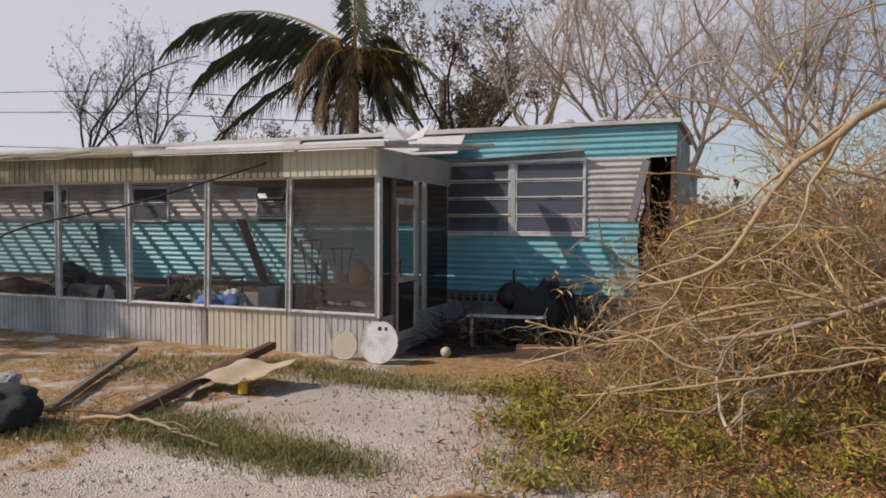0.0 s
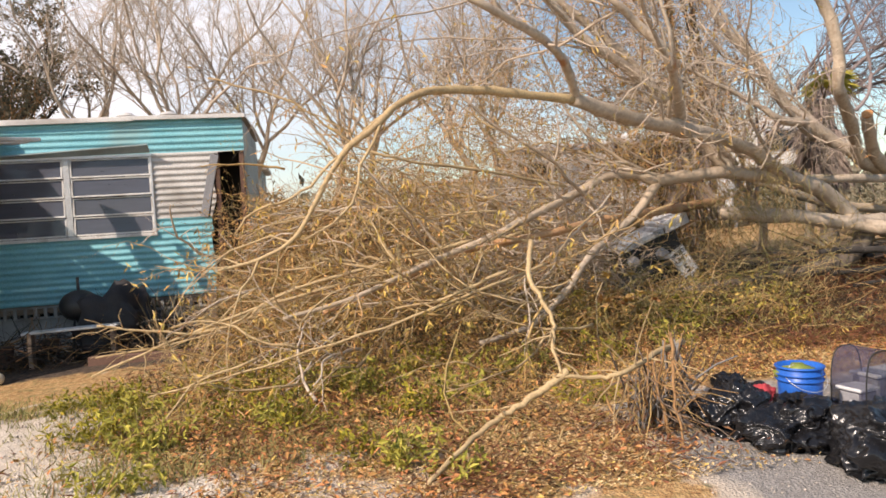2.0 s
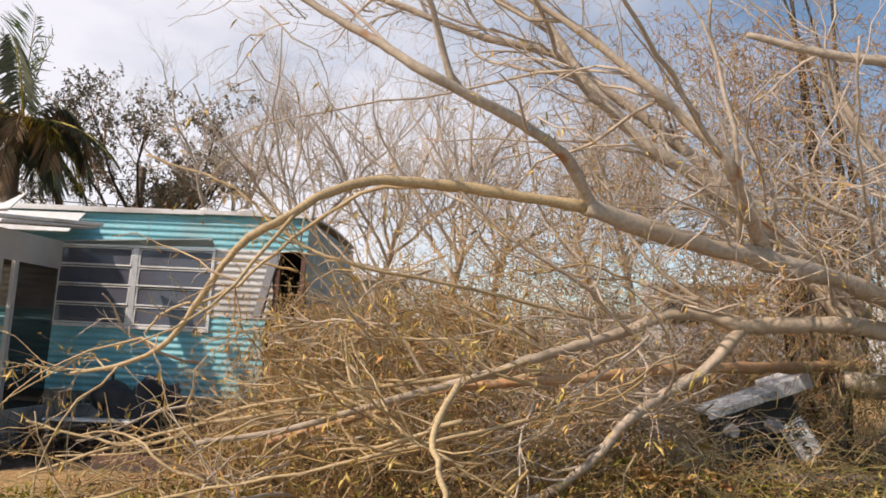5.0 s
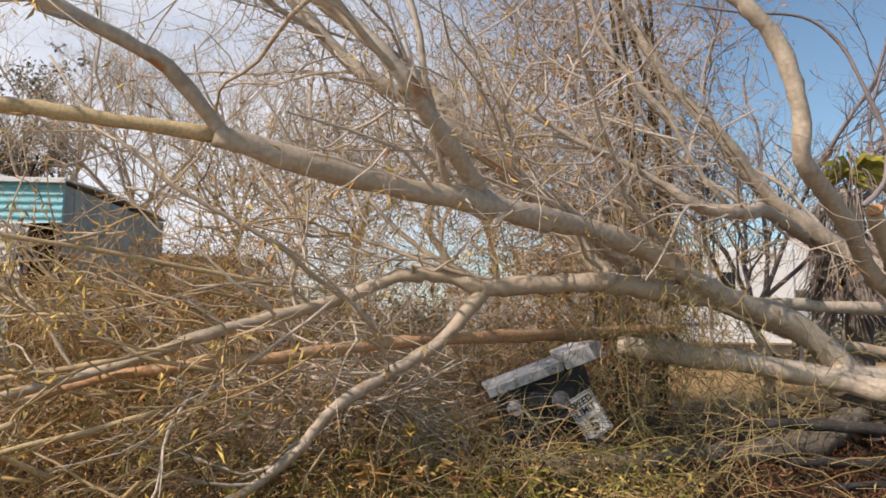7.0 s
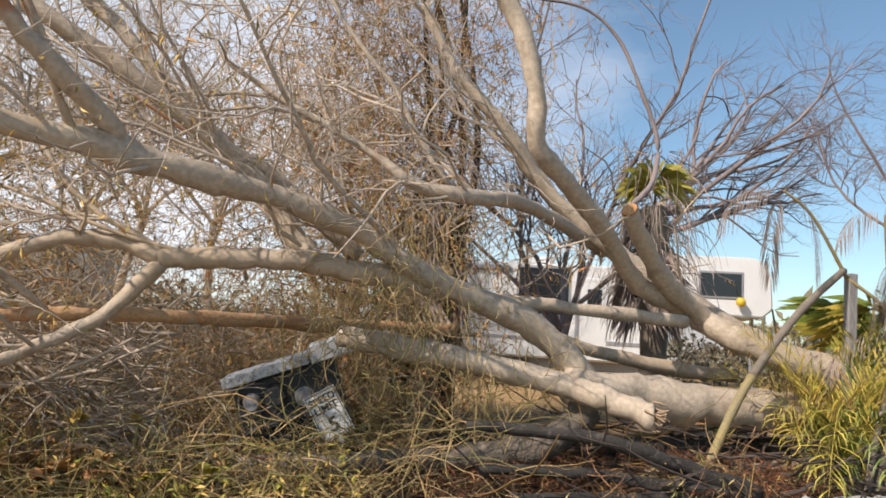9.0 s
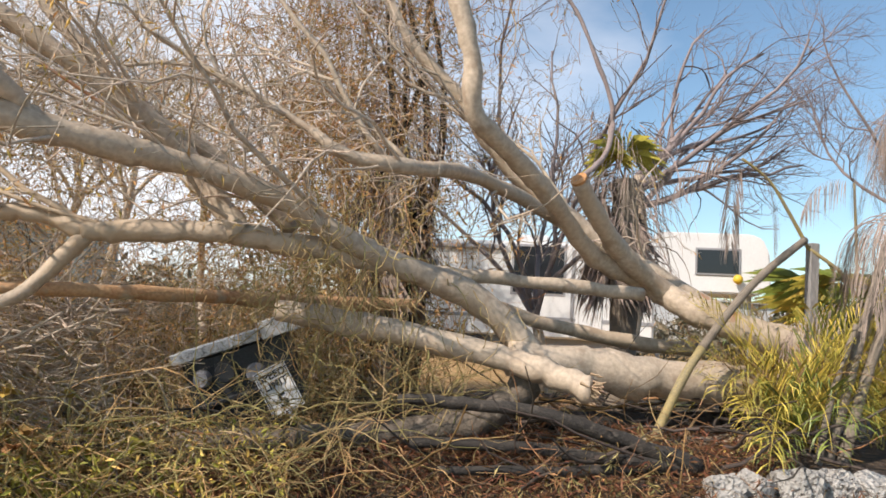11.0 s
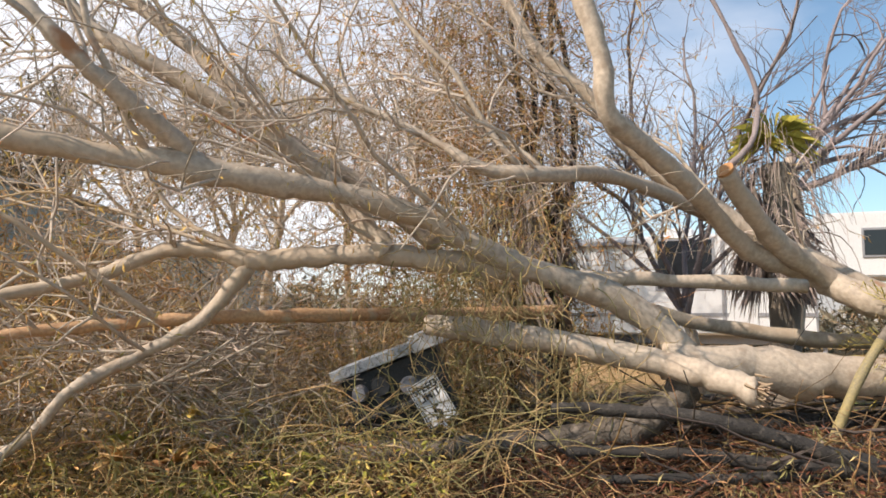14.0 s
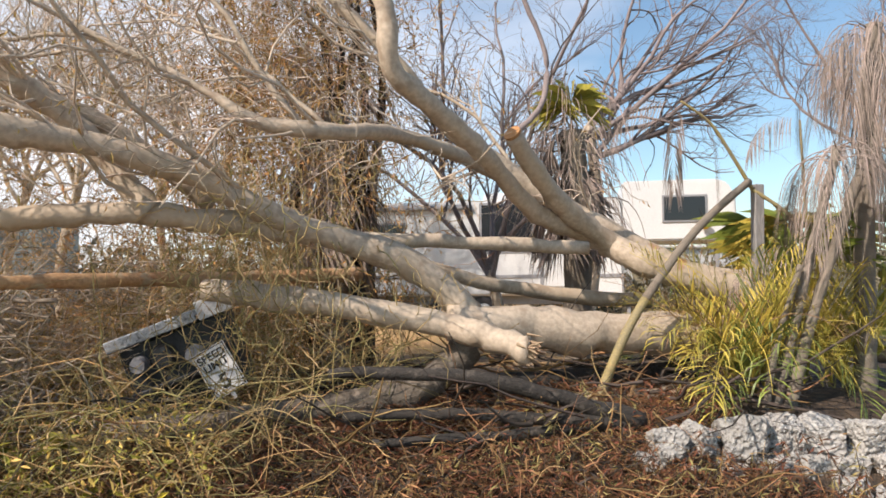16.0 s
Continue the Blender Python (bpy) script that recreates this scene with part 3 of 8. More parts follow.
def build_home():
    home = empty("mobile_home", ((HX0 + HX1) / 2, HY + HD / 2, 0), "storm-damaged turquoise and white corrugated metal mobile home", "mobile home")

    def torn(z):
        return 1.00 + 0.10 * (z - 1.9) + 0.03 * math.sin(z * 9) if z < 3.05 else 1.57

    w = siding("lower_wall", HX0, 1.0, FLOOR_Z, 1.70, HY, M["turquoise"], home, "turquoise corrugated siding", ends=lambda z: 0.97 + 0.02 * math.sin(z * 7))
    siding("wall_strip", 0.09, 1.0, 1.70, 1.97, HY, M["turquoise"], home, ends=torn)
    siding("middle_wall", 0.09, 1.0, 1.97, 3.05, HY, M["greywhite"], home, "weathered grey-white siding band with a torn edge", ends=torn)
    siding("upper_wall", HX0, HX1, 3.05, ROOF_Z, HY, M["turquoise"], home, "faded turquoise siding band under the roof")
    # wall behind the porch, with its window openings
    wins = ((-12.95, -12.1, 1.95, 2.75), (-10.14, -9.07, 1.94, 2.74), (-6.75, -6.0, 2.0, 2.75))
    edges = [HX0] + [v for x0, x1, _, _ in wins for v in (x0, x1)] + [-2.53]
    siding("wall_strip", HX0, -2.53, 1.70, 1.95, HY, M["turquoise"], home)
    for i in range(0, len(edges), 2):
        siding("middle_wall", edges[i], edges[i + 1], 1.95, 2.76, HY, M["greywhite"], home)
    siding("middle_wall", HX0, -2.53, 2.76, 3.05, HY, M["greywhite"], home)
    for x0, x1, z0, z1 in wins:
        awning_window("window", x0 + 0.03, x1 - 0.03, z0 + 0.05, z1 - 0.05, HY, 2, 1, home, tilt=25 if x0 > -7 else 3)
    awning_window("window", -2.50, 0.06, 1.75, 3.00, HY, 4, 2, home, tilt=4)
    # visor of bent sheet above the large window
    V = [(-2.5, 9.96, 3.03), (0.08, 9.96, 3.06), (0.08, 9.80, 3.17), (-2.5, 9.88, 3.05), (-2.5, 9.97, 3.05), (0.08, 9.97, 3.085), (0.08, 9.80, 3.19), (-2.5, 9.88, 3.07)]
    soup("window_visor", V, [(0, 1, 2, 3), (7, 6, 5, 4), (0, 4, 5, 1), (1, 5, 6, 2), (2, 6, 7, 3), (3, 7, 4, 0)], M["endwall"], home, "bent grey sheet visor")
    # end wall, back, floor, roof
    for k in range(int(HD / 0.22) - 1):
        part("end_board", box(HX1 - 0.05, HX1, HY + 0.35 + k * 0.22, HY + 0.35 + k * 0.22 + 0.212, FLOOR_Z + 0.02, ROOF_Z - 0.02, 0.006), M["endwall"], home)
    part("end_board", box(HX1 - 0.045, HX1 - 0.005, HY + 0.06, HY + 0.33, 2.6, ROOF_Z - 0.02), M["endwall"], home)
    part("back_wall", box(HX0, HX1, HY + HD, HY + HD + 0.06, FLOOR_Z, ROOF_Z), M["greywhite"], home)
    part("left_wall", box(HX0 - 0.06, HX0, HY, HY + HD, FLOOR_Z, ROOF_Z), M["greywhite"], home)
    part("floor_deck", box(HX0, HX1 - 0.06, HY + 0.07, HY + HD - 0.01, FLOOR_Z - 0.14, FLOOR_Z), M["wood"], home)
    # added near-black sheets that paint the darkness seen through windows and torn corner
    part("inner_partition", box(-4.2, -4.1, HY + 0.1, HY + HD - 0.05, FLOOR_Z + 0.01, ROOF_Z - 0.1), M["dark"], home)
    part("inner_lining", box(HX0 + 0.1, HX1 - 0.1, HY + 1.6, HY + 1.66, FLOOR_Z + 0.01, ROOF_Z - 0.12), M["dark"], home, "near-black sheet standing in for the unlit inside")
    part("curtain", box(-0.45, 0.02, HY + 0.5, HY + 0.52, 1.8, 2.98), M["greywhite"], home, "pale curtain")
    # arched roof sheet with a rolled edge
    V, F = [], []
    n = 12
    for i in range(n + 1):
        f = i / n
        y = HY - 0.07 + f * (HD + 0.14)
        z = ROOF_Z + 0.02 + 0.07 * math.sin(math.pi * f)
        V += [(HX0 - 0.05, y, z), (HX1 + 0.04, y, z), (HX1 + 0.04, y, z + 0.035), (HX0 - 0.05, y, z + 0.035)]
    for i in range(n):
        a, b = 4 * i, 4 * i + 4
        F += [(a, b, b + 1, a + 1), (a + 1, b + 1, b + 2, a + 2), (a + 2, b + 2, b + 3, a + 3), (a + 3, b + 3, b, a)]
    F += [(0, 1, 2, 3), (4 * n, 4 * n + 3, 4 * n + 2, 4 * n + 1)]
    soup("roof", V, F, M["roofmetal"], home, "low arched white metal roof")
    rng = np.random.default_rng(5)
    x = HX0
    while x < HX1:
        L = 1.2 + rng.random()
        x2 = min(x + L, HX1 + 0.04)
        part("roof_edge", beam((x, HY - 0.075, ROOF_Z + 0.01 + rng.normal(0, 0.012)), (x2 + 0.02, HY - 0.075, ROOF_Z + 0.01 + rng.normal(0, 0.012)), 0.03, 0.07), M["roofmetal"], home)
        x = x2
    for x in (-0.4, 0.3):
        bm = bmesh.new()
        bmesh.ops.create_cone(bm, cap_ends=True, segments=14, radius1=0.10, radius2=0.08, depth=0.14, matrix=Matrix.Translation((x, HY + 0.7, ROOF_Z + 0.12)))
        bmesh.ops.create_cone(bm, cap_ends=True, segments=14, radius1=0.16, radius2=0.10, depth=0.05, matrix=Matrix.Translation((x, HY + 0.7, ROOF_Z + 0.20)))
        part("roof_vent", bm, M["roofmetal"], home)
    # skirting of pierced blocks
    x = -2.5
    while x < 0.95:
        bm = box(x, x + 0.05, HY + 0.05, HY + 0.2, 0.46, 0.66, 0.004)
        box(x + 0.05, x + 0.148, HY + 0.05, HY + 0.2, 0.46, 0.49, 0.004, bm=bm)
        box(x + 0.05, x + 0.148, HY + 0.05, HY + 0.2, 0.63, 0.66, 0.004, bm=bm)
        part("vent_block", bm, M["concrete"], home)
        x += 0.15
    part("skirting", box(HX0, 0.95, HY + 0.10, HY + 0.24, -0.2, 0.455), M["concrete"], home, "shaded block skirting")
    # near-black sheet standing for the shade behind the pierced blocks
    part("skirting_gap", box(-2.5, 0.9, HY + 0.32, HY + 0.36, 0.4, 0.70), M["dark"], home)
    # torn corner: studs and hanging sheet
    for (a, b) in (((1.08, 10.05, 0.7), (1.12, 10.05, 3.05)), ((1.5, 10.06, 0.7), (1.52, 10.06, 3.05))):
        part("stud", beam(a, b, 0.05, 0.08), M["rustwood"], home)
    part("torn_sheet", box(1.04, 1.17, 9.86, 9.88, 1.95, 3.0, 0.004, Matrix.Translation((1.0, 9.9, 3.0)) @ Matrix.Rotation(radians(13), 4, "Y") @ Matrix.Translation((-1.0, -9.9, -3.0))), M["rvtrim"], home, "dark torn sheet hanging at the corner")
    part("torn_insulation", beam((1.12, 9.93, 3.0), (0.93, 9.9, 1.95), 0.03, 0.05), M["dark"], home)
    tagged(home, kind="")


build_home()


# ---- the screened porch ----
PY, PX1, PX0 = 7.15, -2.45, -17.5


def build_porch():
    porch = empty("screened_porch", (-8, 8.5, 0), "cream corrugated screened porch with a mossy fascia", "porch")
    posts = [PX1, -4.03, -5.62, -7.3, -9.0, -10.7, -12.4, -14.1, -15.8, -17.5]
    rng = np.random.default_rng(11)
    for i, x in enumerate(posts):
        lean = 0.03 * rng.normal()
        p = part("post", beam((x, PY, 0.5), (x + lean, PY, 2.66), 0.075 if i else 0.10, 0.075), M["trimwhite"], porch, "chipped white post" if i == 0 else "")
        part("moulding", beam((x - 0.035, PY - 0.05, 0.52), (x - 0.035 + lean, PY - 0.05, 2.62), 0.02, 0.02, 0.003), M["alu"], p)
    mats = [M["whitepanel"], M["cream"], M["whitepanel"], M["whitepanel"], M["greywhite"], M["whitepanel"], M["cream"], M["whitepanel"], M["whitepanel"]]
    for i in range(len(posts) - 1):
        x1, x0 = posts[i], posts[i + 1]
        ribbed_panel("knee_panel", (x0, PY), (x1, PY), -0.16, 0.52 + 0.01 * rng.normal(), mats[i], porch, "grooved cream panel, stained at its foot" if i == 1 else "grooved dirty white panel" if i == 0 else "")
        part("sill", box(x0 + 0.04, x1 - 0.04, PY - 0.05, PY + 0.05, 0.52, 0.56), M["trimwhite"], porch)
        part("head_rail", box(x0 + 0.04, x1 - 0.04, PY - 0.03, PY + 0.03, 2.60, 2.64), M["alu"], porch)
        # screen cloth with a slight sag
        V, F = [], []
        n, m_ = 10, 12
        for j in range(m_ + 1):
            for k in range(n + 1):
                u, v = k / n, j / m_
                V.append((x0 + 0.04 + u * (x1 - x0 - 0.08), PY + 0.03 * math.sin(math.pi * u) * math.sin(math.pi * v) * (1.5 if i == 0 else 0.5) + 0.006 * rng.normal(), 0.56 + v * 2.04))
        for j in range(m_):
            for k in range(n):
                a = j * (n + 1) + k
                F.append((a, a + 1, a + n + 2, a + n + 1))
        if i not in (2,):
            soup("screen", V, F, M["screendirty"] if i == 0 else M["screen"], porch, "dirty sagging insect screen" if i == 0 else "", True)
    # fascia, getting mossier away from the corner, rising slightly
    fx = [PX1 + 0.02, -4.05, -7.0, -10.5, -14, -17.6]
    for i in range(5):
        ribbed_panel("fascia", (fx[i + 1], PY - 0.12), (fx[i], PY - 0.12), (2.63, 2.63), (3.02 + 0.02 * i, 3.02 + 0.02 * max(i - 1, 0)), [M["cream"], M["cream"], M["mossy"], M["mossy"], M["mossy"]][i] if i != 1 else M["mossy"], porch, "cream grooved fascia" if i == 0 else "moss-stained fascia", pitch=0.13)
    ribbed_panel("side_fascia", (PX1 + 0.05, PY - 0.10), (PX1 + 0.05, 9.9), (2.62, 2.60), (3.03, 3.05), M["greywhite"], porch, "flat grey side fascia", pitch=5)
    # roof slab over the porch, sheets overlapping
    for i, (x0, x1, dz) in enumerate(((-17.7, -12.2, 0.0), (-12.2, -8.6, 0.02), (-8.6, -6.6, 0.0), (-6.6, -2.2, 0.05))):
        t = Matrix.Translation((0, PY - 0.25, 3.04 + dz + (0.03 if i < 3 else 0))) @ Matrix.Rotation(radians(6.0 if i == 3 else 11.5), 4, "X") @ Matrix.Translation((0, -PY + 0.25, -3.04))
        part("roof_sheet", box(x0, x1 + 0.03, PY - 0.25, PY + (0.35 if i < 3 else 0.45), 3.0, 3.06, 0.01, t), M["roofmetal"] if i == 3 else M["mossy"], porch, "torn strip of white roof sheet" if i == 3 else "torn strip of dark mossy roof sheet")
    part("roof_trim", beam((-6.9, PY - 0.28, 3.07), (-2.2, PY - 0.28, 3.06), 0.09, 0.08), M["roofmetal"], porch, "white roof edge")
    part("loose_trim", beam((-2.6, PY - 0.1, 3.06), (-1.25, 8.9, 3.2), 0.16, 0.05), M["trimwhite"], porch, "loose white roof trim")
    part("loose_trim", beam((-2.35, 8.2, 3.10), (-1.6, 9.3, 3.22), 0.3, 0.05), M["roofmetal"], porch)
    for x0, x1, m in ((-17.6, -13.2, "mossy"), (-13.15, -9.1, "mossy"), (-9.05, -5.6, "roofmetal"), (-5.55, -2.1, "roofmetal")):
        part("flashing_sheet", box(x0, x1, 9.5, 10.06, 0, 0.02, 0.003, Matrix.Translation((0, 9.5, 3.16 + 0.03 * rng.normal())) @ Matrix.Rotation(radians(41), 4, "X") @ Matrix.Translation((0, -9.5, 0))), M[m], porch, "stained white roof sheet against the house" if m == "roofmetal" else "")
    # floor slab and side wall with the door opening
    part("floor_slab", box(PX0, PX1, PY + 0.04, 9.94, -0.15, 0.12), M["concrete"], porch)
    part("side_panel", box(PX1 - 0.02, PX1 + 0.03, 7.22, 7.60, -0.1, 0.5), M["whitepanel"], porch)
    part("side_panel", box(PX1 - 0.02, PX1 + 0.03, 8.52, 9.93, -0.1, 0.45), M["whitepanel"], porch)
    for y in (7.62, 8.50, 8.85):
        part("side_post", beam((PX1, y, -0.05), (PX1, y, 2.64), 0.09, 0.07), M["greywhite"] if y > 8 else M["wood"], porch)
    part("side_screen", box(PX1 - 0.006, PX1 - 0.002, 8.92, 9.92, 0.45, 2.62, 0), M["screendark"], porch, "torn dark side screen")
    part("side_screen", box(PX1 - 0.006, PX1 - 0.002, 7.22, 7.58, 0.5, 2.62, 0), M["screendark"], porch)
    door = part("screen_door", box(PX1 + 0.0, PX1 + 0.035, 7.68, 8.46, 2.22, 2.32), M["trimwhite"], porch, "white screen door with bare frame")
    part("stile", box(PX1 + 0.0, PX1 + 0.035, 7.68, 7.76, 0.06, 2.22), M["trimwhite"], door)
    part("stile", box(PX1 + 0.0, PX1 + 0.035, 8.38, 8.46, 0.06, 2.22), M["trimwhite"], door)
    part("rail", box(PX1 + 0.002, PX1 + 0.033, 7.76, 8.38, 0.98, 1.06), M["trimwhite"], door)
    part("rail", box(PX1 + 0.002, PX1 + 0.033, 7.76, 8.38, 0.06, 0.2), M["trimwhite"], door)
    part("door_cloth", box(PX1 + 0.014, PX1 + 0.017, 7.76, 8.38, 0.2, 0.98, 0), M["screendark"], door)
    part("handle", box(PX1 + 0.035, PX1 + 0.075, 7.70, 7.73, 1.0, 1.14, 0.006), M["alu"], door)
    # bare rafters where the storm took the sheets, ceiling boards left over the corner bay
    x = PX0 + 0.3
    while x < PX1 - 0.1:
        part("rafter", beam((x, PY + 0.02, 2.76), (x + rng.normal(0, 0.02), 9.94, 3.0 + rng.normal(0, 0.01)), 0.045, 0.14, 0.004), M["wood"], porch)
        x += 0.62 + 0.04 * rng.normal()
    for y in (8.2, 9.3):
        part("purlin", beam((PX0 + 0.1, y, 2.95 + 0.08 * (y - 8)), (-3.2, y, 2.95 + 0.08 * (y - 8)), 0.07, 0.035, 0.004), M["wood"], porch)
    for k in range(5):
        part("ceiling_board", box(-6.6, PX1 - 0.06, PY + 0.10 + k * 0.56, PY + 0.10 + k * 0.56 + 0.53, 2.64, 2.655, 0.003), M["wood"], porch)
    # a sheet left lying on the rafters
    for x0, x1, y0, y1 in ((-12.4, -11.5, 7.6, 9.2), (-9.3, -8.5, 7.3, 8.6)):
        part("loose_sheet", box(x0, x1, y0, y1, 0, 0.02, 0.003, Matrix.Translation((0, y0, 2.90)) @ Matrix.Rotation(radians(4.8), 4, "X") @ Matrix.Translation((0, -y0, 0))), M["mossy"], porch, "mossy sheet left on the rafters")


build_porch()


# ---- things on the porch ----
def build_table(x, y, z, w, d, h, top, name="side_table", label="low wooden side table"):
    t = empty(name, (x, y, z), label, "table")
    part("tabletop", box(x - w / 2, x + w / 2, y - d / 2, y + d / 2, z + h - 0.04, z + h, 0.008), top, t)
    for sx in (-1, 1):
        for sy in (-1, 1):
            part("leg", box(x + sx * (w / 2 - 0.05) - 0.02, x + sx * (w / 2 - 0.05) + 0.02, y + sy * (d / 2 - 0.05) - 0.02, y + sy * (d / 2 - 0.05) + 0.02, z, z + h - 0.04, 0.004), M["wood"], t)


def lump(name, place, size, mat_, label, category, seed, rough=0.25, sub=4, group="", flat=0.0, parent=None):
    """A crumpled, sagging lump: a bag, a heap of cloth, a stone."""
    bm = bmesh.new()
    bmesh.ops.create_icosphere(bm, subdivisions=sub, radius=1.0)
    off = Vector((seed * 3.1, seed * 1.7, seed * 2.3))
    for v in bm.verts:
        d = v.co.normalized()
        k = 1 + rough * noise.noise(d * 1.6 + off) + rough * 0.5 * noise.noise(d * 4.1 + off) + rough * 0.3 * abs(noise.noise(d * 9.0 + off))
        c = d * k
        if c.z < -0.55:
            c.z = -0.55 + (c.z + 0.55) * 0.12
        v.co = Vector((c.x * size[0], c.y * size[1], (c.z + 0.6) * size[2]))
        v.co += Vector(place)
    ob = part(name, bm, mat_, parent, "" if parent is None else label, smooth=True)
    if parent is None:
        tagged(ob, label, category, group)
    return ob


def leaning_board(a, b, w, mat_, label):
    """A sheet that leans against the wall."""
    tagged(part("leaning_board", beam(a, b, 0.2, w, 0.003), mat_), label, "board")


def folded_frame(x, y, z, h, lean, seed):
    """A collapsed chair: bent tubes and a sagging pale seat cloth."""
    rng = np.random.default_rng(seed)
    e = empty("collapsed_chair", (x, y, z), "collapsed pale garden chair among the porch rubbish", "chair", "collapsed chairs on the porch")
    for k in range(6):
        p = (x + rng.normal(0, 0.22), y + rng.normal(0, 0.15), z + 0.01)
        q = (x + lean + rng.normal(0, 0.25), y + rng.normal(0, 0.15), z + h * (0.7 + 0.4 * rng.random()))
        V, F = tubes([([p, q], 0.014)], 6)
        soup("tube", V, F, M["trimwhite" if k % 2 else "wood"], e, "", True)
    V, F = [], []
    for i in range(5):
        for j in range(5):
            u, v = i / 4 - 0.5, j / 4 - 0.5
            V.append((x + lean * 0.5 + u * 0.5, y + v * 0.4, z + h * 0.55 + 0.3 * u + 0.25 * (u * u + v * v)))
    for i in range(4):
        for j in range(4):
            o = 5 * i + j
            F.append((o, o + 1, o + 6, o + 5))
    soup("seat_cloth", V, F, M["cardboard"], e, "stained pale cloth", True)


def build_porch_things():
    z = 0.12
    lump("mattress_heap", (-9.75, 8.55, z), (0.85, 0.45, 0.42), M["sofa"], "slumped heap of dark cushions on the porch", "cushions", 3.9, 0.45)
    lump("mattress_heap", (-12.1, 8.6, z), (1.1, 0.45, 0.34), M["rustwood"], "brown slumped bedding on the porch floor", "bedding", 5.9, 0.5)
    lump("bin_bag", (-10.3, 8.5, z + 0.42), (0.42, 0.32, 0.32), M["bag"], "black bag lying on the cushions", "bag", 3.3, 0.4)
    lump("white_cloth", (-9.05, 8.3, z + 0.2), (0.12, 0.1, 0.2), M["plastic"], "crumpled white cloth on the cushions", "cloth", 8.1, 0.5, 3)
    folded_frame(-7.75, 8.5, z, 0.75, 0.3, 401)
    folded_frame(-7.2, 8.7, z, 0.8, -0.25, 402)
    lump("rag_bundle", (-8.1, 8.7, z), (0.5, 0.35, 0.32), M["wood"], "heap of broken boards and rags on the porch", "rubbish", 2.9, 0.7)
    build_table(-7.5, 9.3, z, 1.6, 0.5, 0.72, M["rustwood"], label="dark wooden table pushed against the wall")
    st = part("storage_box", box(-5.6, -5.2, 8.45, 8.9, z, z + 0.62, 0.02), M["plasticgrey"])
    tagged(st, "grey plastic box on the porch floor", "box")
    bx = part("storage_box", box(-5.15, -4.6, 8.5, 9.2, z, z + 0.66, 0.02), M["boxdark"])
    tagged(bx, "dark open box on the porch floor", "box")
    lump("cloth_heap", (-6.0, 7.75, z), (0.42, 0.25, 0.36), M["blue"], "crumpled blue cloth on the porch floor", "cloth", 4.7, 0.5)
    lump("cloth_heap", (-5.95, 8.2, z + 0.2), (0.2, 0.14, 0.24), M["plastic"], "crumpled white bag on the porch floor", "bag", 6.1, 0.5)
    leaning_board((-5.75, 9.3, z), (-7.1, 9.93, 2.0), 0.02, M["dark"], "dark torn sheet leaning against the house wall")
    leaning_board((-11.9, 9.1, z), (-11.2, 9.93, 1.9), 0.02, M["endwall"], "grey sheet leaning against the house wall")
    sh = empty("shelf_unit", (-3.6, 8.6, z), "shelf of driftwood logs behind the dirty screen", "shelf")
    rng = np.random.default_rng(405)
    for k in range(4):
        V, F = tubes([smooth_line([(-4.35, 8.5, z + 0.12 + 0.19 * k), (-3.6, 8.52, z + 0.14 + 0.19 * k + rng.normal(0, 0.02)), (-2.8, 8.5, z + 0.13 + 0.19 * k)], 4, (0.08, 0.065), 0.02, rng)], 8)
        soup("log_shelf", V, F, M["wood"], sh, "", True)
    for x in (-4.3, -2.85):
        V, F = tubes([([(x, 8.62, z), (x + rng.normal(0, 0.04), 8.62, z + 1.15)], 0.06)], 8)
        soup("upright", V, F, M["greywood"], sh, "", True)
    lump("clay_pot", (-3.55, 8.55, z + 0.75), (0.17, 0.16, 0.26), M["redbark"], "round clay pot on the driftwood shelf", "pot", 1.4, 0.12)
    lump("dried_gourd", (-3.95, 8.52, z + 0.75), (0.09, 0.09, 0.2), M["cardboard"], "pale dried gourd on the driftwood shelf", "gourd", 2.4, 0.3, 3)
    for k, (x, y, h) in enumerate(((-4.35, 8.3, 1.5), (-4.0, 8.75, 1.35))):
        st = empty("plant_stand", (x, y, z), "thin wire plant stand behind the dirty screen", "stand", "wire stands")
        for i in range(3):
            a = 2.1 * i
            V, F = tubes([smooth_line([(x + 0.2 * math.cos(a), y + 0.2 * math.sin(a), z), (x + 0.1 * math.cos(a), y + 0.1 * math.sin(a), z + h * 0.55), (x + 0.2 * math.cos(a), y + 0.2 * math.sin(a), z + h)], 5, (0.012, 0.012))], 6)
            soup("leg", V, F, M["cable"], st)
        for f, r in ((0.3, 0.15), (0.62, 0.12), (1.0, 0.21)):
            a = np.linspace(0, 2 * math.pi, 19)
            V, F = tubes([(np.stack([x + r * np.cos(a), y + r * np.sin(a), np.full(19, z + h * f)], 1), 0.010)], 6)
            soup("ring", V, F, M["cable"], st)


build_porch_things()


# ---- the fallen tree ----
def limb(name, pts, r0, r1, parent, mat_, label="", sides=12, mid=None, seed=0):
    """A bark-covered limb with swellings along it."""
    rng = np.random.default_rng(seed + 100)
    P, R = smooth_line(pts, 6, (r0, r1) if mid is None else mid)
    R = R * (1 + 0.06 * np.sin(np.arange(len(R)) * 0.9 + seed) + 0.04 * rng.normal(size=len(R)))
    P[1:-1] += rng.normal(0, 0.08, (len(P) - 2, 3)) * R[1:-1, None]
    V, F = tubes([(P, R)], sides)
    V = np.array(V)
    rr = np.repeat(R, sides)
    V += rng.normal(0, 0.035, V.shape) * rr[:, None]
    ob = soup(name, [tuple(v) for v in V], F, mat_, parent, label, True)
    return (P, R)


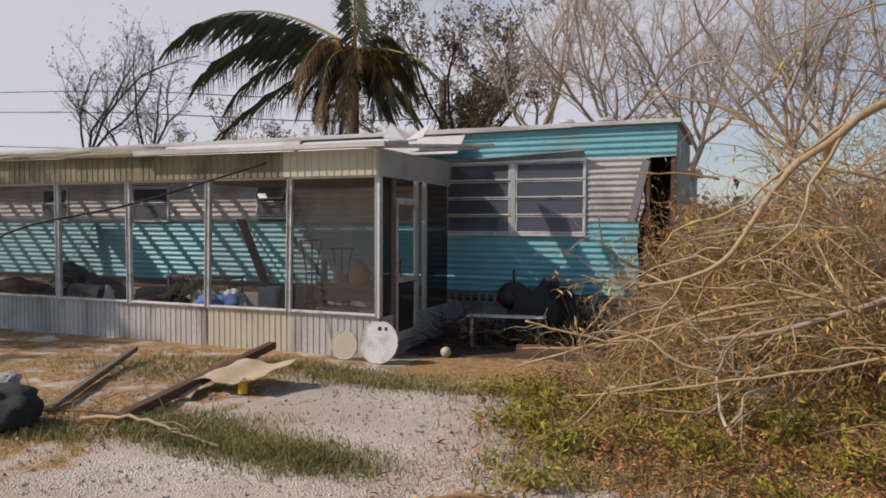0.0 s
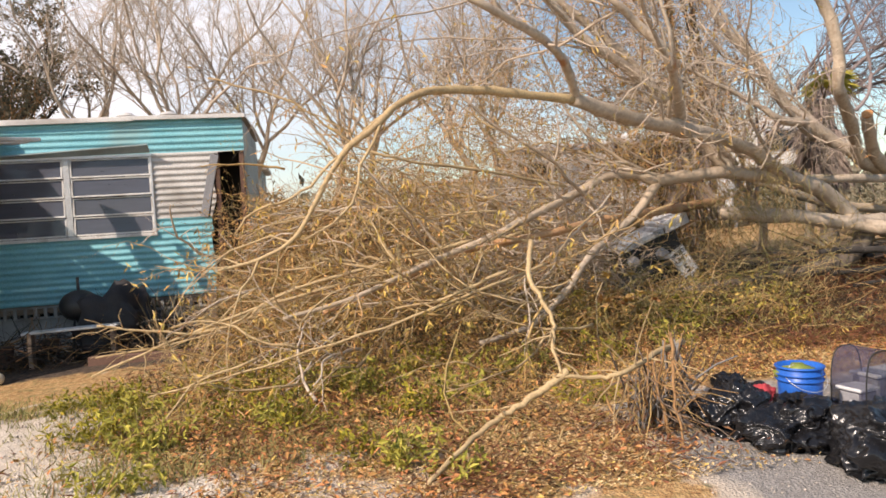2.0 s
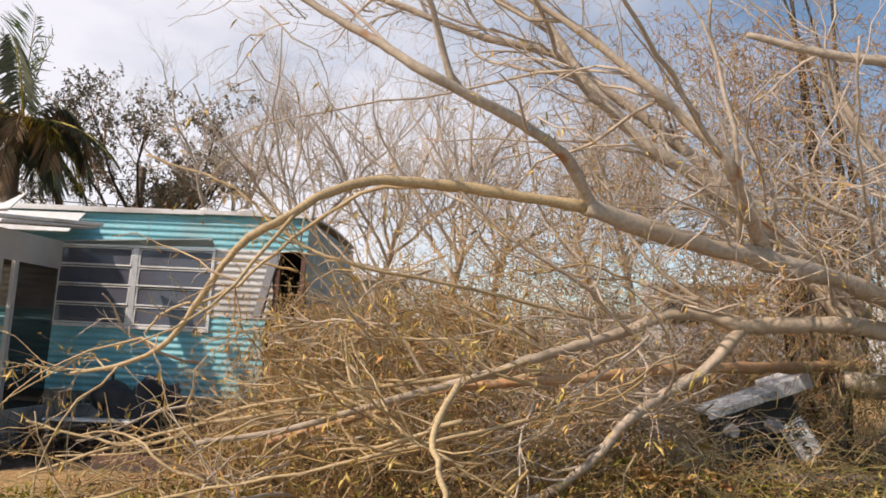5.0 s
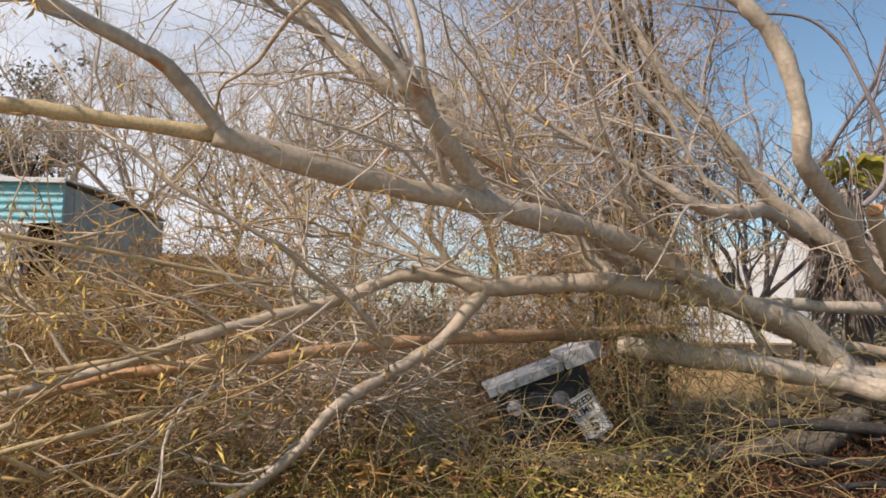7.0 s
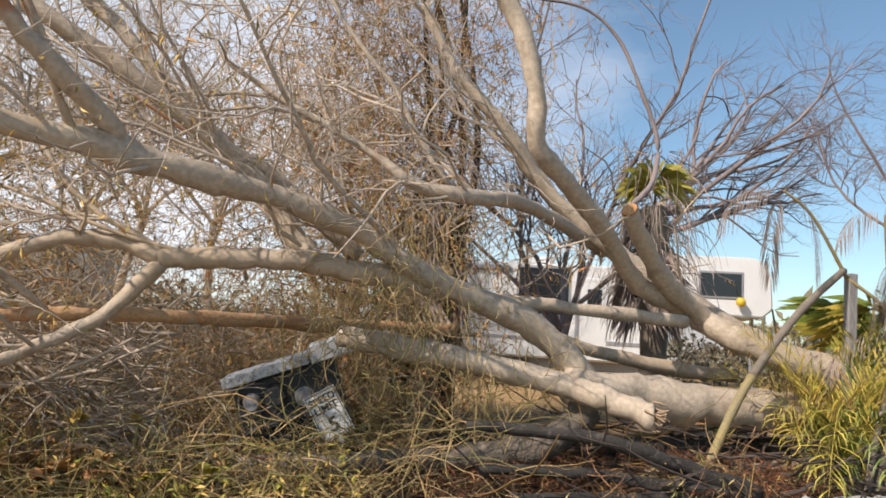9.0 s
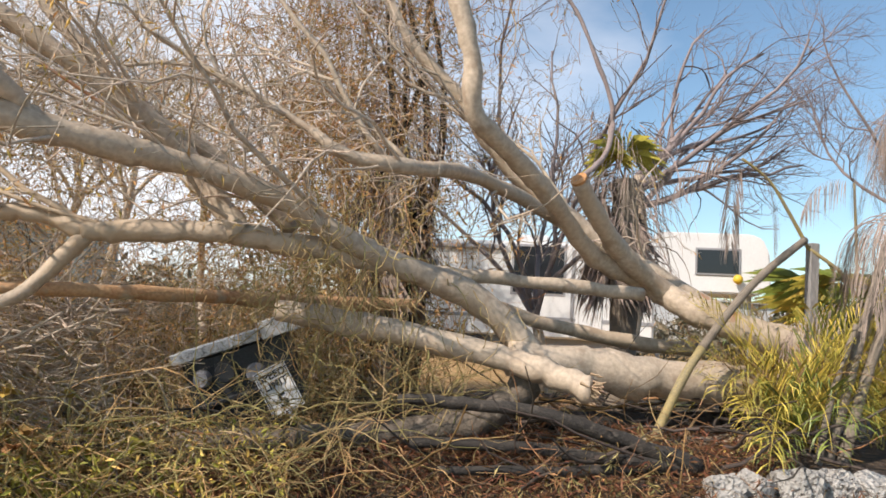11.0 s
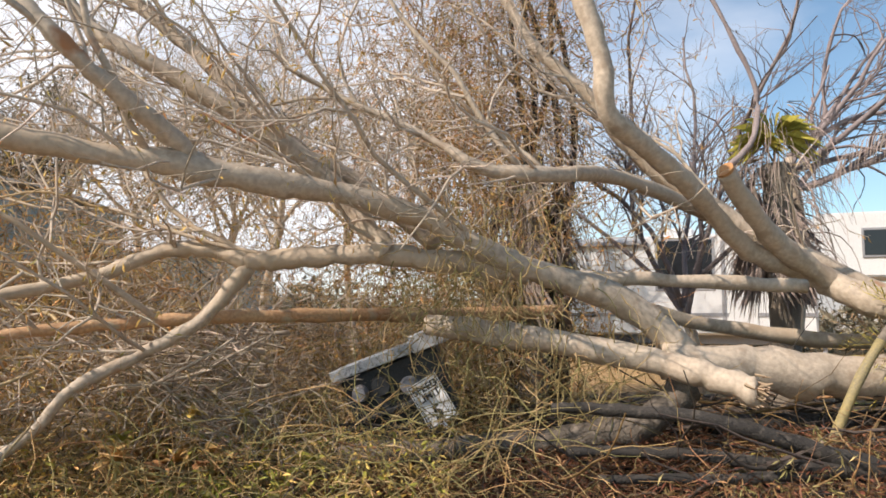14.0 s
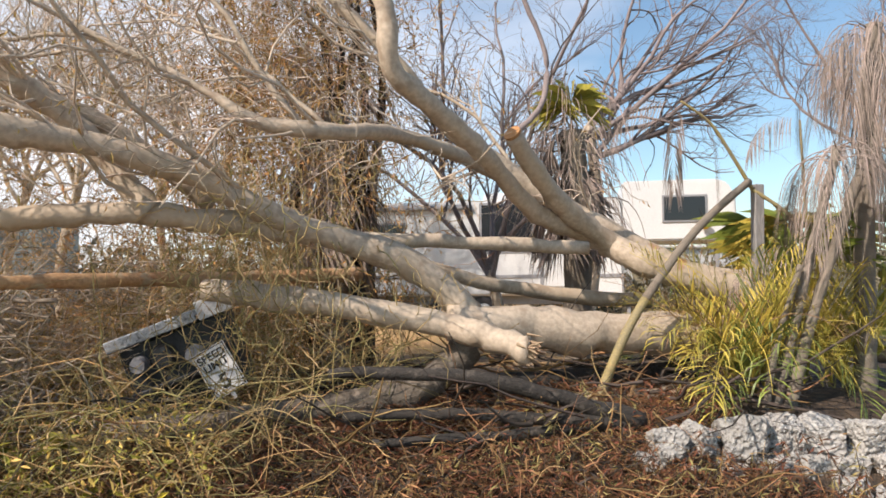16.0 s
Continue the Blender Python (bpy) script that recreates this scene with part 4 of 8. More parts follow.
MAIN = {
    "trunk": ([(10.25, 6.62, 1.27), (10.9, 6.7, 1.22), (11.7, 6.8, 1.15), (12.6, 6.95, 1.12), (13.6, 7.15, 1.08), (15.0, 7.4, 1.0)], 0.16, 0.21, "bark"),
    "limb_a": ([(10.45, 6.7, 1.32), (9.97, 6.65, 1.74), (9.2, 6.4, 2.0), (8.72, 6.15, 2.18), (8.4, 6.05, 2.36), (7.85, 5.8, 2.5), (7.3, 5.45, 2.56), (6.9, 5.2, 2.6), (6.0, 4.75, 2.7), (5.19, 4.33, 2.84)], 0.145, 0.065, "bark"),
    "limb_b": ([(5.19, 4.33, 2.84), (4.4, 4.08, 2.89), (4.0, 3.95, 2.9), (3.6, 3.77, 2.86), (3.3, 3.61, 2.72), (3.05, 3.45, 2.5), (2.82, 3.4, 2.33), (2.6, 3.4, 2.0), (2.38, 3.4, 1.66), (2.1, 3.4, 1.5), (1.75, 3.4, 1.42)], 0.045, 0.012, "twig"),
    "limb_c": ([(5.25, 4.36, 2.83), (5.0, 4.03, 3.14), (4.63, 3.6, 3.27), (4.05, 3.3, 3.47), (3.67, 3.3, 3.69), (3.28, 3.3, 3.91), (2.7, 3.3, 4.25), (2.2, 3.4, 4.4)], 0.05, 0.016, "bark"),
    "limb_d": ([(9.15, 6.42, 1.98), (8.45, 6.2, 2.05), (8.0, 6.1, 2.1), (7.3, 6.05, 2.06), (6.97, 6.03, 2.03)], 0.10, 0.072, "bark"),
    "limb_e": ([(6.97, 6.03, 2.03), (6.68, 6.06, 2.13), (6.29, 6.03, 2.13), (5.79, 5.9, 1.92), (5.31, 5.6, 1.76), (5.0, 5.35, 1.67), (4.53, 5.25, 1.49), (4.03, 5.2, 1.33), (3.6, 5.0, 1.2), (2.9, 4.7, 0.98), (2.2, 4.5, 0.85)], 0.07, 0.02, "bark"),
    "limb_f": ([(6.97, 6.03, 2.0), (6.62, 6.03, 1.6), (6.2, 5.95, 1.33), (5.79, 5.7, 1.07), (5.5, 5.65, 0.74), (5.0, 5.5, 0.4), (4.3, 5.2, 0.3)], 0.06, 0.03, "bark"),
    "limb_g": ([(6.92, 5.2, 2.6), (6.81, 5.1, 2.74), (6.47, 4.6, 3.08), (6.24, 4.4, 3.34), (5.95, 4.4, 3.62), (5.66, 4.3, 3.82), (5.2, 4.3, 4.2), (4.6, 4.3, 4.6)], 0.07, 0.025, "bark"),
    "limb_h": ([(8.05, 6.08, 2.1), (7.75, 6.12, 2.48), (7.42, 6.1, 2.82), (6.91, 5.85, 3.16), (6.4, 5.7, 3.46), (5.86, 5.6, 3.78), (5.4, 5.6, 4.28), (5.1, 5.6, 4.7), (4.8, 5.6, 5.2)], 0.095, 0.035, "bark"),
    "limb_i": ([(8.4, 6.5, 2.2), (7.7, 6.3, 2.75), (7.19, 6.0, 3.0), (6.48, 6.0, 3.74), (5.53, 6.0, 4.46), (5.06, 6.0, 4.78), (4.18, 6.0, 4.99), (3.27, 6.0, 5.34), (2.5, 6.0, 5.6)], 0.075, 0.025, "bark"),
    "limb_j": ([(9.6, 8.7, 1.7), (8.8, 8.3, 1.67), (8.05, 7.5, 1.64), (7.33, 6.8, 1.63), (6.5, 6.25, 1.6), (5.98, 5.95, 1.55), (5.23, 5.5, 1.46), (4.21, 5.4, 1.33), (3.42, 5.3, 1.06), (2.6, 5.1, 0.8)], 0.08, 0.025, "redbark"),
    "limb_k": ([(8.3, 6.75, 1.55), (9.17, 6.45, 1.45), (9.99, 6.3, 1.31), (10.44, 6.1, 1.19), (10.75, 5.9, 1.1)], 0.10, 0.108, "bark"),
    "limb_l": ([(15.0, 7.3, 1.25), (13.8, 7.35, 1.4), (12.86, 7.4, 1.62), (12.25, 7.6, 1.86), (11.95, 7.75, 2.05), (11.22, 7.4, 2.27), (10.58, 6.8, 2.72), (10.1, 6.4, 3.0), (9.77, 6.11, 3.2), (9.7, 6.0, 3.65), (9.49, 5.95, 4.2), (9.23, 5.9, 4.45), (8.9, 5.9, 4.7), (8.37, 5.9, 4.75), (7.75, 5.9, 4.82), (7.0, 5.9, 5.0)], 0.225, 0.04, "bark"),
    "limb_m": ([(12.15, 7.75, 1.95), (11.6, 7.5, 2.25), (11.2, 7.15, 2.55), (10.87, 6.83, 2.88)], 0.115, 0.08, "bark"),
    "limb_n": ([(13.4, 7.9, 1.5), (12.3, 8.0, 2.05), (11.2, 8.1, 2.7), (10.4, 8.1, 3.3), (9.9, 8.0, 3.9), (9.3, 8.0, 4.5), (8.9, 8.0, 5.2)], 0.14, 0.045, "bark"),
    "limb_o": ([(11.2, 8.4, 2.72), (10.5, 7.8, 2.88), (9.84, 7.0, 2.9), (9.3, 6.2, 2.74), (8.8, 6.0, 2.75), (8.46, 6.0, 2.95), (8.1, 6.0, 3.14), (7.75, 6.0, 3.3), (7.29, 6.0, 3.56)], 0.08, 0.022, "bark"),
    "limb_p": ([(11.7, 7.35, 1.92), (10.8, 7.2, 1.95), (10.0, 7.05, 1.97), (9.3, 7.0, 2.0)], 0.07, 0.055, "bark"),
    "limb_q": ([(12.6, 8.0, 1.4), (11.3, 7.8, 1.5), (10.2, 7.6, 1.75), (9.4, 7.8, 2.1)], 0.08, 0.06, "bark"),
    "limb_r": ([(11.0, 7.2, 3.0), (11.23, 7.2, 3.25), (11.28, 7.2, 3.71), (11.1, 7.2, 4.18), (10.83, 7.2, 4.72), (10.43, 7.2, 5.0), (9.78, 7.2, 5.03), (9.08, 7.2, 5.11)], 0.03, 0.010, "greytwig"),
}
RADII = {
    "limb_l": (0.20, 0.19, 0.165, 0.14, 0.112, 0.088, 0.086, 0.084, 0.08, 0.074, 0.078, 0.07, 0.066, 0.058, 0.045, 0.03),
    "limb_o": (0.08, 0.075, 0.07, 0.065, 0.055, 0.03, 0.028, 0.025, 0.02),
    "limb_a": (0.13, 0.12, 0.098, 0.09, 0.088, 0.083, 0.095, 0.09, 0.08, 0.07),
}
GROUND_LOGS = {
    "log_a": ([(7.6, 6.6, 0.45), (8.6, 6.5, 0.55), (9.4, 6.4, 0.66), (10.0, 6.35, 0.78), (10.4, 6.4, 1.1)], 0.10, 0.13, "greylog"),
    # dark logs carry the shade of the trunk above in their bark colour
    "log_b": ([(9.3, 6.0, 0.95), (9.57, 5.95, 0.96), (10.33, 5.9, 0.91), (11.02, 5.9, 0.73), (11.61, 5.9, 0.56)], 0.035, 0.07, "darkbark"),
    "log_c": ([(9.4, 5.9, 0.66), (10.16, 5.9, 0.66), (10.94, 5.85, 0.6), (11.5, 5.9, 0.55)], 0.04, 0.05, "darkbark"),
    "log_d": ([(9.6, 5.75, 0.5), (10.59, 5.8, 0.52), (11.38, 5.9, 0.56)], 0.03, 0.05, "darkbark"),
    "log_e": ([(10.6, 6.7, 0.75), (11.4, 6.9, 0.74), (12.6, 7.1, 0.78)], 0.09, 0.10, "darkbark"),
    "log_f": ([(10.9, 6.3, 0.62), (11.9, 6.6, 0.62), (12.9, 6.9, 0.66)], 0.07, 0.08, "bark"),
}


def build_fallen_tree():
    tree = empty("fallen_tree", (12.0, 7.0, 0.5), "large uprooted tree with smooth tan bark, lying on its side", "tree")
    lines = {}
    for i, (k, (pts, r0, r1, m)) in enumerate(MAIN.items()):
        nm = "trunk" if k == "trunk" else "limb"
        lines[k] = limb(nm, pts, r0, r1, tree, M[m], "thick fallen trunk" if k == "trunk" else "peeled reddish limb" if m == "redbark" else "", 18 if r0 > 0.1 else 10, seed=i, mid=RADII.get(k))
    # broken and sawn ends
    for p, d, r in (((10.75, 5.9, 1.1), (0.6, -0.4, -0.15), 0.12),):
        rng = np.random.default_rng(int(r * 1000))
        bits = []
        for _ in range(90):
            o = rng.normal(0, r * 0.36, 3)
            bits.append(shoot(np.array(p) + o - np.array(d) * 0.05, np.array(d) + rng.normal(0, 0.16, 3), 0.045 + 0.035 * rng.random(), 0.006 + 0.012 * rng.random(), 2, rng, 0.05))
        V, F = tubes(bits, 4)
        soup("splintered_end", V, F, M["splinter"], tree, "pale splintered wood")
    V, F = tubes([([(10.868, 6.828, 2.882), (10.852, 6.814, 2.898)], 0.078)], 18)
    soup("sawn_end", V, F, M["rawwood"], tree, "orange-brown sawn end")
    rng = np.random.default_rng(21)
    crown = [lines[k] for k in ("limb_b", "limb_c", "limb_e", "limb_g", "limb_h", "limb_i", "limb_n", "limb_o")]
    crown.append((lines["limb_a"][0][18:], lines["limb_a"][1][18:]))
    crown.append((lines["limb_j"][0][24:], lines["limb_j"][1][24:]))
    crown.append((lines["limb_f"][0][6:], lines["limb_f"][1][6:]))
    crown.append((lines["limb_l"][0][54:], lines["limb_l"][1][54:]))
    # younger limbs sweeping up and out of the crown
    rise = [lines[k] for k in ("limb_a", "limb_h", "limb_i", "limb_g", "limb_n", "limb_o", "limb_c", "limb_j", "limb_d")]
    for k in range(38):
        P, R = rise[k % len(rise)]
        i = int(len(P) * (0.3 + 0.65 * rng.random()))
        d = np.array([-0.75 + rng.normal(0, 0.35), rng.normal(0.05, 0.4), 0.55 + rng.normal(0, 0.35)])
        P2, R2 = shoot(P[min(i, len(P) - 1)], d, 1.6 + 2.4 * rng.random(), 0.012 + 0.017 * rng.random(), 11, rng, 0.17, 0.01)
        if (P2[:, 0] < 1.6).any() and P2[-1, 2] < 3.2 or P2[:, 2].min() < 1.2:
            continue
        V, F = tubes([(P2, R2)], 7)
        soup("limb", V, F, M["bark"], tree, "", True)
        crown.append((P2, R2))
    lv = branching(crown, [
        (2.1, 1.5, 0.6, 0.016, 50, 0.28, 0.02),
        (4.6, 0.75, 0.6, 0.0075, 55, 0.38, 0.0),
        (4.6, 0.36, 0.5, 0.0036, 52, 0.42, 0.0)], rng, bias=(-0.35, -0.05, 0.10))
    lv = [[s for s in g if (s[0][0][2] < 3.3 or rng.random() < 0.62) and (s[0][0][2] < 2.0 or s[0][0][1] > 5.6 or rng.random() < 0.6)] for g in lv]
    cloud = [lines[k] for k in ("limb_h", "limb_i", "limb_n", "limb_o")]
    for _ in range(600):
        P, R = cloud[rng.integers(len(cloud))]
        q = P[int(len(P) * (0.3 + 0.65 * rng.random()))] + rng.normal(0, 0.35, 3)
        lv[2].append(shoot(q, (rng.normal(-0.6, 0.6), rng.normal(0, 0.5), rng.normal(0.2, 0.6)), 0.3 + 0.7 * rng.random(), 0.003 + 0.003 * rng.random(), 6, rng, 0.32))
    # high and right-hand twigs: bleached tone, with sunlight put into the paler hue
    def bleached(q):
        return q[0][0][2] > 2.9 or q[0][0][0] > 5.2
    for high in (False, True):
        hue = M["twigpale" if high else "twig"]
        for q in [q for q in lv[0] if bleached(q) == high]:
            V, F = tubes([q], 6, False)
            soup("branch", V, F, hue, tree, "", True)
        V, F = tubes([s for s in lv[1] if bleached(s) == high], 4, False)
        tagged(soup("twig_spray", V, F, hue, tree, "pale bleached twigs of the crown, lightened for the sun" if high else "bare dry twigs", True), kind="stuff")
    V, F = tubes(lv[2], 3, False)
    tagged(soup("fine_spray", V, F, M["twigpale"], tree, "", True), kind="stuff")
    pts = along(lv[1], 4.5, rng)
    pts = [p for p in pts if rng.random() < np.clip(1.35 - p[2] * 0.33, 0.04, 1)]
    V, F = leaves_at(pts, 0.075, rng, 1.2, 0.2)
    tagged(soup("dead_leaves", V, F, M["deadleaf"], tree, "curled dead leaves"), kind="stuff")
    pts = [p for p in along(lv[1] + lv[2], 3.2, rng) if p[0] < 7.8 and rng.random() < np.clip(1.25 - p[2] * 0.27, 0.0, 1)]
    V, F = leaves_at(pts, 0.068, rng, 1.2, 0.2)
    tagged(soup("yellow_leaves", V, F, M["yellowleaf"], tree, "yellowed hanging leaves"), kind="stuff")
    return lines, lv


TREE_LINES, TREE_LV = build_fallen_tree()


def build_logs():
    for i, (k, (pts, r0, r1, m)) in enumerate(GROUND_LOGS.items()):
        e = empty("fallen_log", pts[len(pts) // 2], "dark broken branch lying in the debris" if m == "darkbark" else "weathered grey log lying in the debris" if m == "greylog" else "tan broken branch lying in the debris", "log", "broken branches on the ground")
        P, R = limb("log", pts, r0, r1, e, M[m], "", 10, seed=50 + i)


build_logs()


# ---- hanging strands on the limbs and the brush pile ----
def build_broken_branches():
    """Bleached branches broken off the crown and piled across one another."""
    rng = np.random.default_rng(35)
    for k in range(125):
        x = rng.uniform(4.2, 6.9)
        y = rng.uniform(6.5, 8.5)
        z = float(ground_z(x, y)) + 0.3 + 1.0 * rng.random() * (1.0 if x < 7.0 else 0.7)
        d = (rng.normal(0, 1.0), rng.normal(0, 0.22), rng.normal(0.08, 0.25))
        main = shoot((x, y, z), d, (0.9 + 1.2 * rng.random()) * (1.0 if x < 6.6 else 0.55), 0.008 + 0.02 * rng.random() ** 2, 9, rng, 0.17, 0.0)
        main[0][:, 2] = np.maximum(main[0][:, 2], ground_z(main[0][:, 0], main[0][:, 1]) + 0.03)
        if (main[0][:, 0] > 6.9).any() and (main[0][main[0][:, 0] > 6.9][:, 1] > 7.1).any() or main[0][:, 0].min() < 2.5:
            continue
        lines = [main]
        for _ in range(3):
            i = int(rng.integers(2, 8))
            lines.append(shoot(main[0][i], np.array(d) + rng.normal(0, 0.6, 3), 0.3 + 0.5 * rng.random(), main[1][i] * 0.6, 5, rng, 0.25))
        e = empty("broken_branch", tuple(main[0][0]), "bleached forked branch broken off the fallen tree", "branch", "broken branches in the heap")
        for q, ln in enumerate(lines):
            V, F = tubes([ln], 7 if q == 0 else 5)
            soup("branch" if q == 0 else "side_shoot", V, F, M["twigpale" if k % 3 else "bark"], e, "", True)


build_broken_branches()


def build_strands():
    rng = np.random.default_rng(33)
    lines, grn = [], []
    spots = [((8.7, 6.1, 2.15), 0.28, 110), ((8.6, 6.4, 1.75), 0.35, 130), ((8.8, 7.3, 2.2), 0.5, 160), ((9.1, 6.4, 1.5), 0.4, 110), ((9.6, 6.6, 1.35), 0.4, 70), ((9.3, 8.4, 3.0), 0.6, 120), ((8.6, 7.2, 1.4), 0.4, 90), ((8.0, 8.6, 2.2), 0.7, 120)]
    for c, s, k in spots:
        for _ in range(k):
            p = np.array(c) + rng.normal(0, s, 3) * np.array([1, 0.5, 0.6])
            d = np.array([rng.normal(0, 0.5), rng.normal(0, 0.4), -0.8])
            ln = shoot(p, d, 0.15 + 0.45 * rng.random(), 0.003 + 0.003 * rng.random(), 6, rng, 0.45, -0.14)
            (grn if rng.random() < 0.25 else lines).append(ln)
    V, F = tubes(lines, 4, False)
    tagged(soup("hanging_stems", V, F, M["strand"], None, "", True), "yellow-tan dried stems hanging over the fallen limbs", "dried stems", kind="stuff")
    V, F = tubes(grn, 4, False)
    tagged(soup("hanging_stems", V, F, M["strandgreen"], None, "", True), "olive dying stems hanging over the fallen limbs", "dried stems", kind="stuff")


build_strands()


def brush_height(x, y):
    """Height of the heap of brush over the yard."""
    h = 0.95 * sstep(0.9, 2.4, x) * sstep(4.8, 6.4, y) * sstep(12.5, 10.0, y) * sstep(10.0, 8.6, x)
    h += 1.2 * np.exp(-(((x - 3.9) / 1.9) ** 2 + ((y - 9.0) / 1.5) ** 2))
    h *= 1 - 0.72 * sstep(5.8, 6.6, x) * sstep(9.2, 8.5, y)
    h += 0.22 * sstep(0.3, 1.4, x) * sstep(2.4, 4.2, y) * sstep(9.0, 6.5, x)
    h += 0.30 * np.exp(-(((x - 4.1) / 0.8) ** 2 + ((y - 2.4) / 0.7) ** 2))
    return h


def flat_leaves(points, size, rng, aspect=0.4, tilt=0.35):
    """Curled leaves and flakes lying on the ground."""
    V, F = [], []
    for p in points:
        s = size * (0.5 + 0.9 * rng.random())
        a = rng.random() * 6.28
        d = np.array([math.cos(a), math.sin(a), rng.normal(0, tilt)]) * s
        w = np.array([-math.sin(a), math.cos(a), rng.normal(0, tilt)]) * s * aspect * 0.5
        up = np.array([0, 0, s * 0.10])
        b = len(V)
        V += [tuple(p), tuple(p + d * 0.5 + w + up), tuple(p + d), tuple(p + d * 0.5 - w + up)]
        F += [(b, b + 1, b + 2), (b, b + 2, b + 3)]
    return V, F


def build_brush():
    rng = np.random.default_rng(41)
    sets = {"brushtwig": [], "twigbrown": [], "strand": [], "strandgreen": [], "darktwig": [], "twigpale": []}
    keys = list(sets)
    tangle = []

    def girth():
        return 0.0022 + 0.0045 * rng.random() ** 2 + (0.008 * rng.random() if rng.random() < 0.07 else 0)
    count = 0
    while count < 8000:
        x, y = rng.uniform(0.2, 9.4), rng.uniform(2.0, 12.0)
        h = float(brush_height(x, y))
        front = float(sstep(6.0, 4.6, y))
        if rng.random() > (0.12 + h) * (1 - 0.72 * front) or h < 0.05:
            continue
        if 6.9 < x < 8.9 and 7.3 < y < 8.8:
            continue
        gz = float(ground_z(x, y))
        z = gz + 0.02 + h * rng.random() ** 0.8
        flat = 0.25 if front > 0.5 else 1.0
        d = np.array([rng.normal(-0.3, 0.7), rng.normal(0, 0.6), rng.normal(0.1, 0.5) * flat])
        # more dark twigs low down, painting the shade in the heap's gaps
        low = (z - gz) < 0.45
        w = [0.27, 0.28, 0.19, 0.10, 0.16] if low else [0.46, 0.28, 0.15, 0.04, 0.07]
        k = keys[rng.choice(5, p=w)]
        # upper twigs of the heap turn pale, part of it painted sunlight
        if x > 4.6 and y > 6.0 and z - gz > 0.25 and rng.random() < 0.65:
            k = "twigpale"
        L = 0.25 + 0.9 * rng.random() ** 2
        sets[k].append(shoot((x, y, z), d, L, girth(), 5, rng, 0.36, -0.02))
        if rng.random() < 0.5:
            P, R = sets[k][-1]
            sets[k].append(shoot(P[2], d + rng.normal(0, 0.7, 3), L * 0.5, R[2] * 0.7, 4, rng, 0.36))
        count += 1
    # long limp stems across the cabinet and the low limbs
    for _ in range(230):
        x, y = rng.uniform(6.2, 9.9), rng.uniform(5.4, 7.3)
        z = float(ground_z(x, y)) + 0.1 + 0.65 * rng.random()
        sets[("strandgreen", "strand", "brushtwig", "strandgreen")[rng.integers(4)]].append(shoot((x, y, z), (rng.normal(0.3, 0.8), rng.normal(0, 0.3), rng.normal(0.3, 0.4)), 0.5 + 0.9 * rng.random(), 0.003 + 0.003 * rng.random(), 8, rng, 0.2, -0.07))
    for _ in range(420):
        x, y = rng.uniform(5.2, 9.0), rng.uniform(5.3, 6.6)
        z = float(ground_z(x, y)) + 0.05 + 0.4 * rng.random()
        sets[("strandgreen", "strand", "brushtwig")[rng.integers(3)]].append(shoot((x, y, z), (rng.normal(0, 0.8), rng.normal(-0.1, 0.35), rng.normal(0.35, 0.45)), 0.3 + 0.7 * rng.random(), 0.003 + 0.004 * rng.random(), 7, rng, 0.24, -0.06))
    # bleached tangle behind and beside the cabinet
    for k in range(520):
        if k % 3:
            x, y = rng.uniform(6.2, 9.0), rng.uniform(8.8, 9.6)
            z = rng.uniform(0.6, 1.9)
        else:
            x, y = rng.uniform(5.0, 6.9), rng.uniform(6.2, 7.6)
            z = rng.uniform(0.6, 1.35)
        sets["twigpale" if k % 4 else "strand"].append(shoot((x, y, z), (rng.normal(-0.2, 0.9), rng.normal(0, 0.25), rng.normal(0.05, 0.4)), 0.4 + 0.8 * rng.random(), 0.004 + 0.007 * rng.random() ** 2, 7, rng, 0.26, 0.0))
    # bleached branches lying across one another by the cabinet
    for _ in range(170):
        x, y = rng.uniform(4.6, 6.9), rng.uniform(6.6, 7.8)
        z = float(ground_z(x, y)) + 0.4 + 0.9 * rng.random()
        sets["twigpale"].append(shoot((x, y, z), (-abs(rng.normal(0.2, 1.0)), rng.normal(0, 0.25), rng.normal(0.05, 0.22)), 0.5 + 1.1 * rng.random(), 0.004 + 0.011 * rng.random() ** 2, 7, rng, 0.22, 0.0))
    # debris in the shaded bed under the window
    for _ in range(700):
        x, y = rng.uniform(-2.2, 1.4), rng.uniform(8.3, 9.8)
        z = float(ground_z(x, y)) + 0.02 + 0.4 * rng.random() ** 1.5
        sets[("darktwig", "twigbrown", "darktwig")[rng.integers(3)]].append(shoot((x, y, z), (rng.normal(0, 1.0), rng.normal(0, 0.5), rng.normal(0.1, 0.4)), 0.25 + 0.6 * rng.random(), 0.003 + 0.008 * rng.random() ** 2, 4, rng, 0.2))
    # dark sticks lying flat under the fallen trunk, their colour doubling as its shade
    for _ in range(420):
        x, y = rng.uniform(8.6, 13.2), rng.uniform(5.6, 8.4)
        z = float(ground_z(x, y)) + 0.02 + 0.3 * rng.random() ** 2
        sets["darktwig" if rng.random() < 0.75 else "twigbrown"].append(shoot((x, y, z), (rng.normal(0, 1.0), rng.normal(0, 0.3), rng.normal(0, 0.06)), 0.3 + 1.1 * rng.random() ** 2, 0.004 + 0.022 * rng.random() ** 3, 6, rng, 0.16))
    # dry twigs sticking out of the bed in front of the trunk
    for _ in range(520):
        x, y = rng.uniform(7.2, 12.4), rng.uniform(4.7, 6.1)
        z = float(ground_z(x, y)) + 0.02 + 0.25 * rng.random()
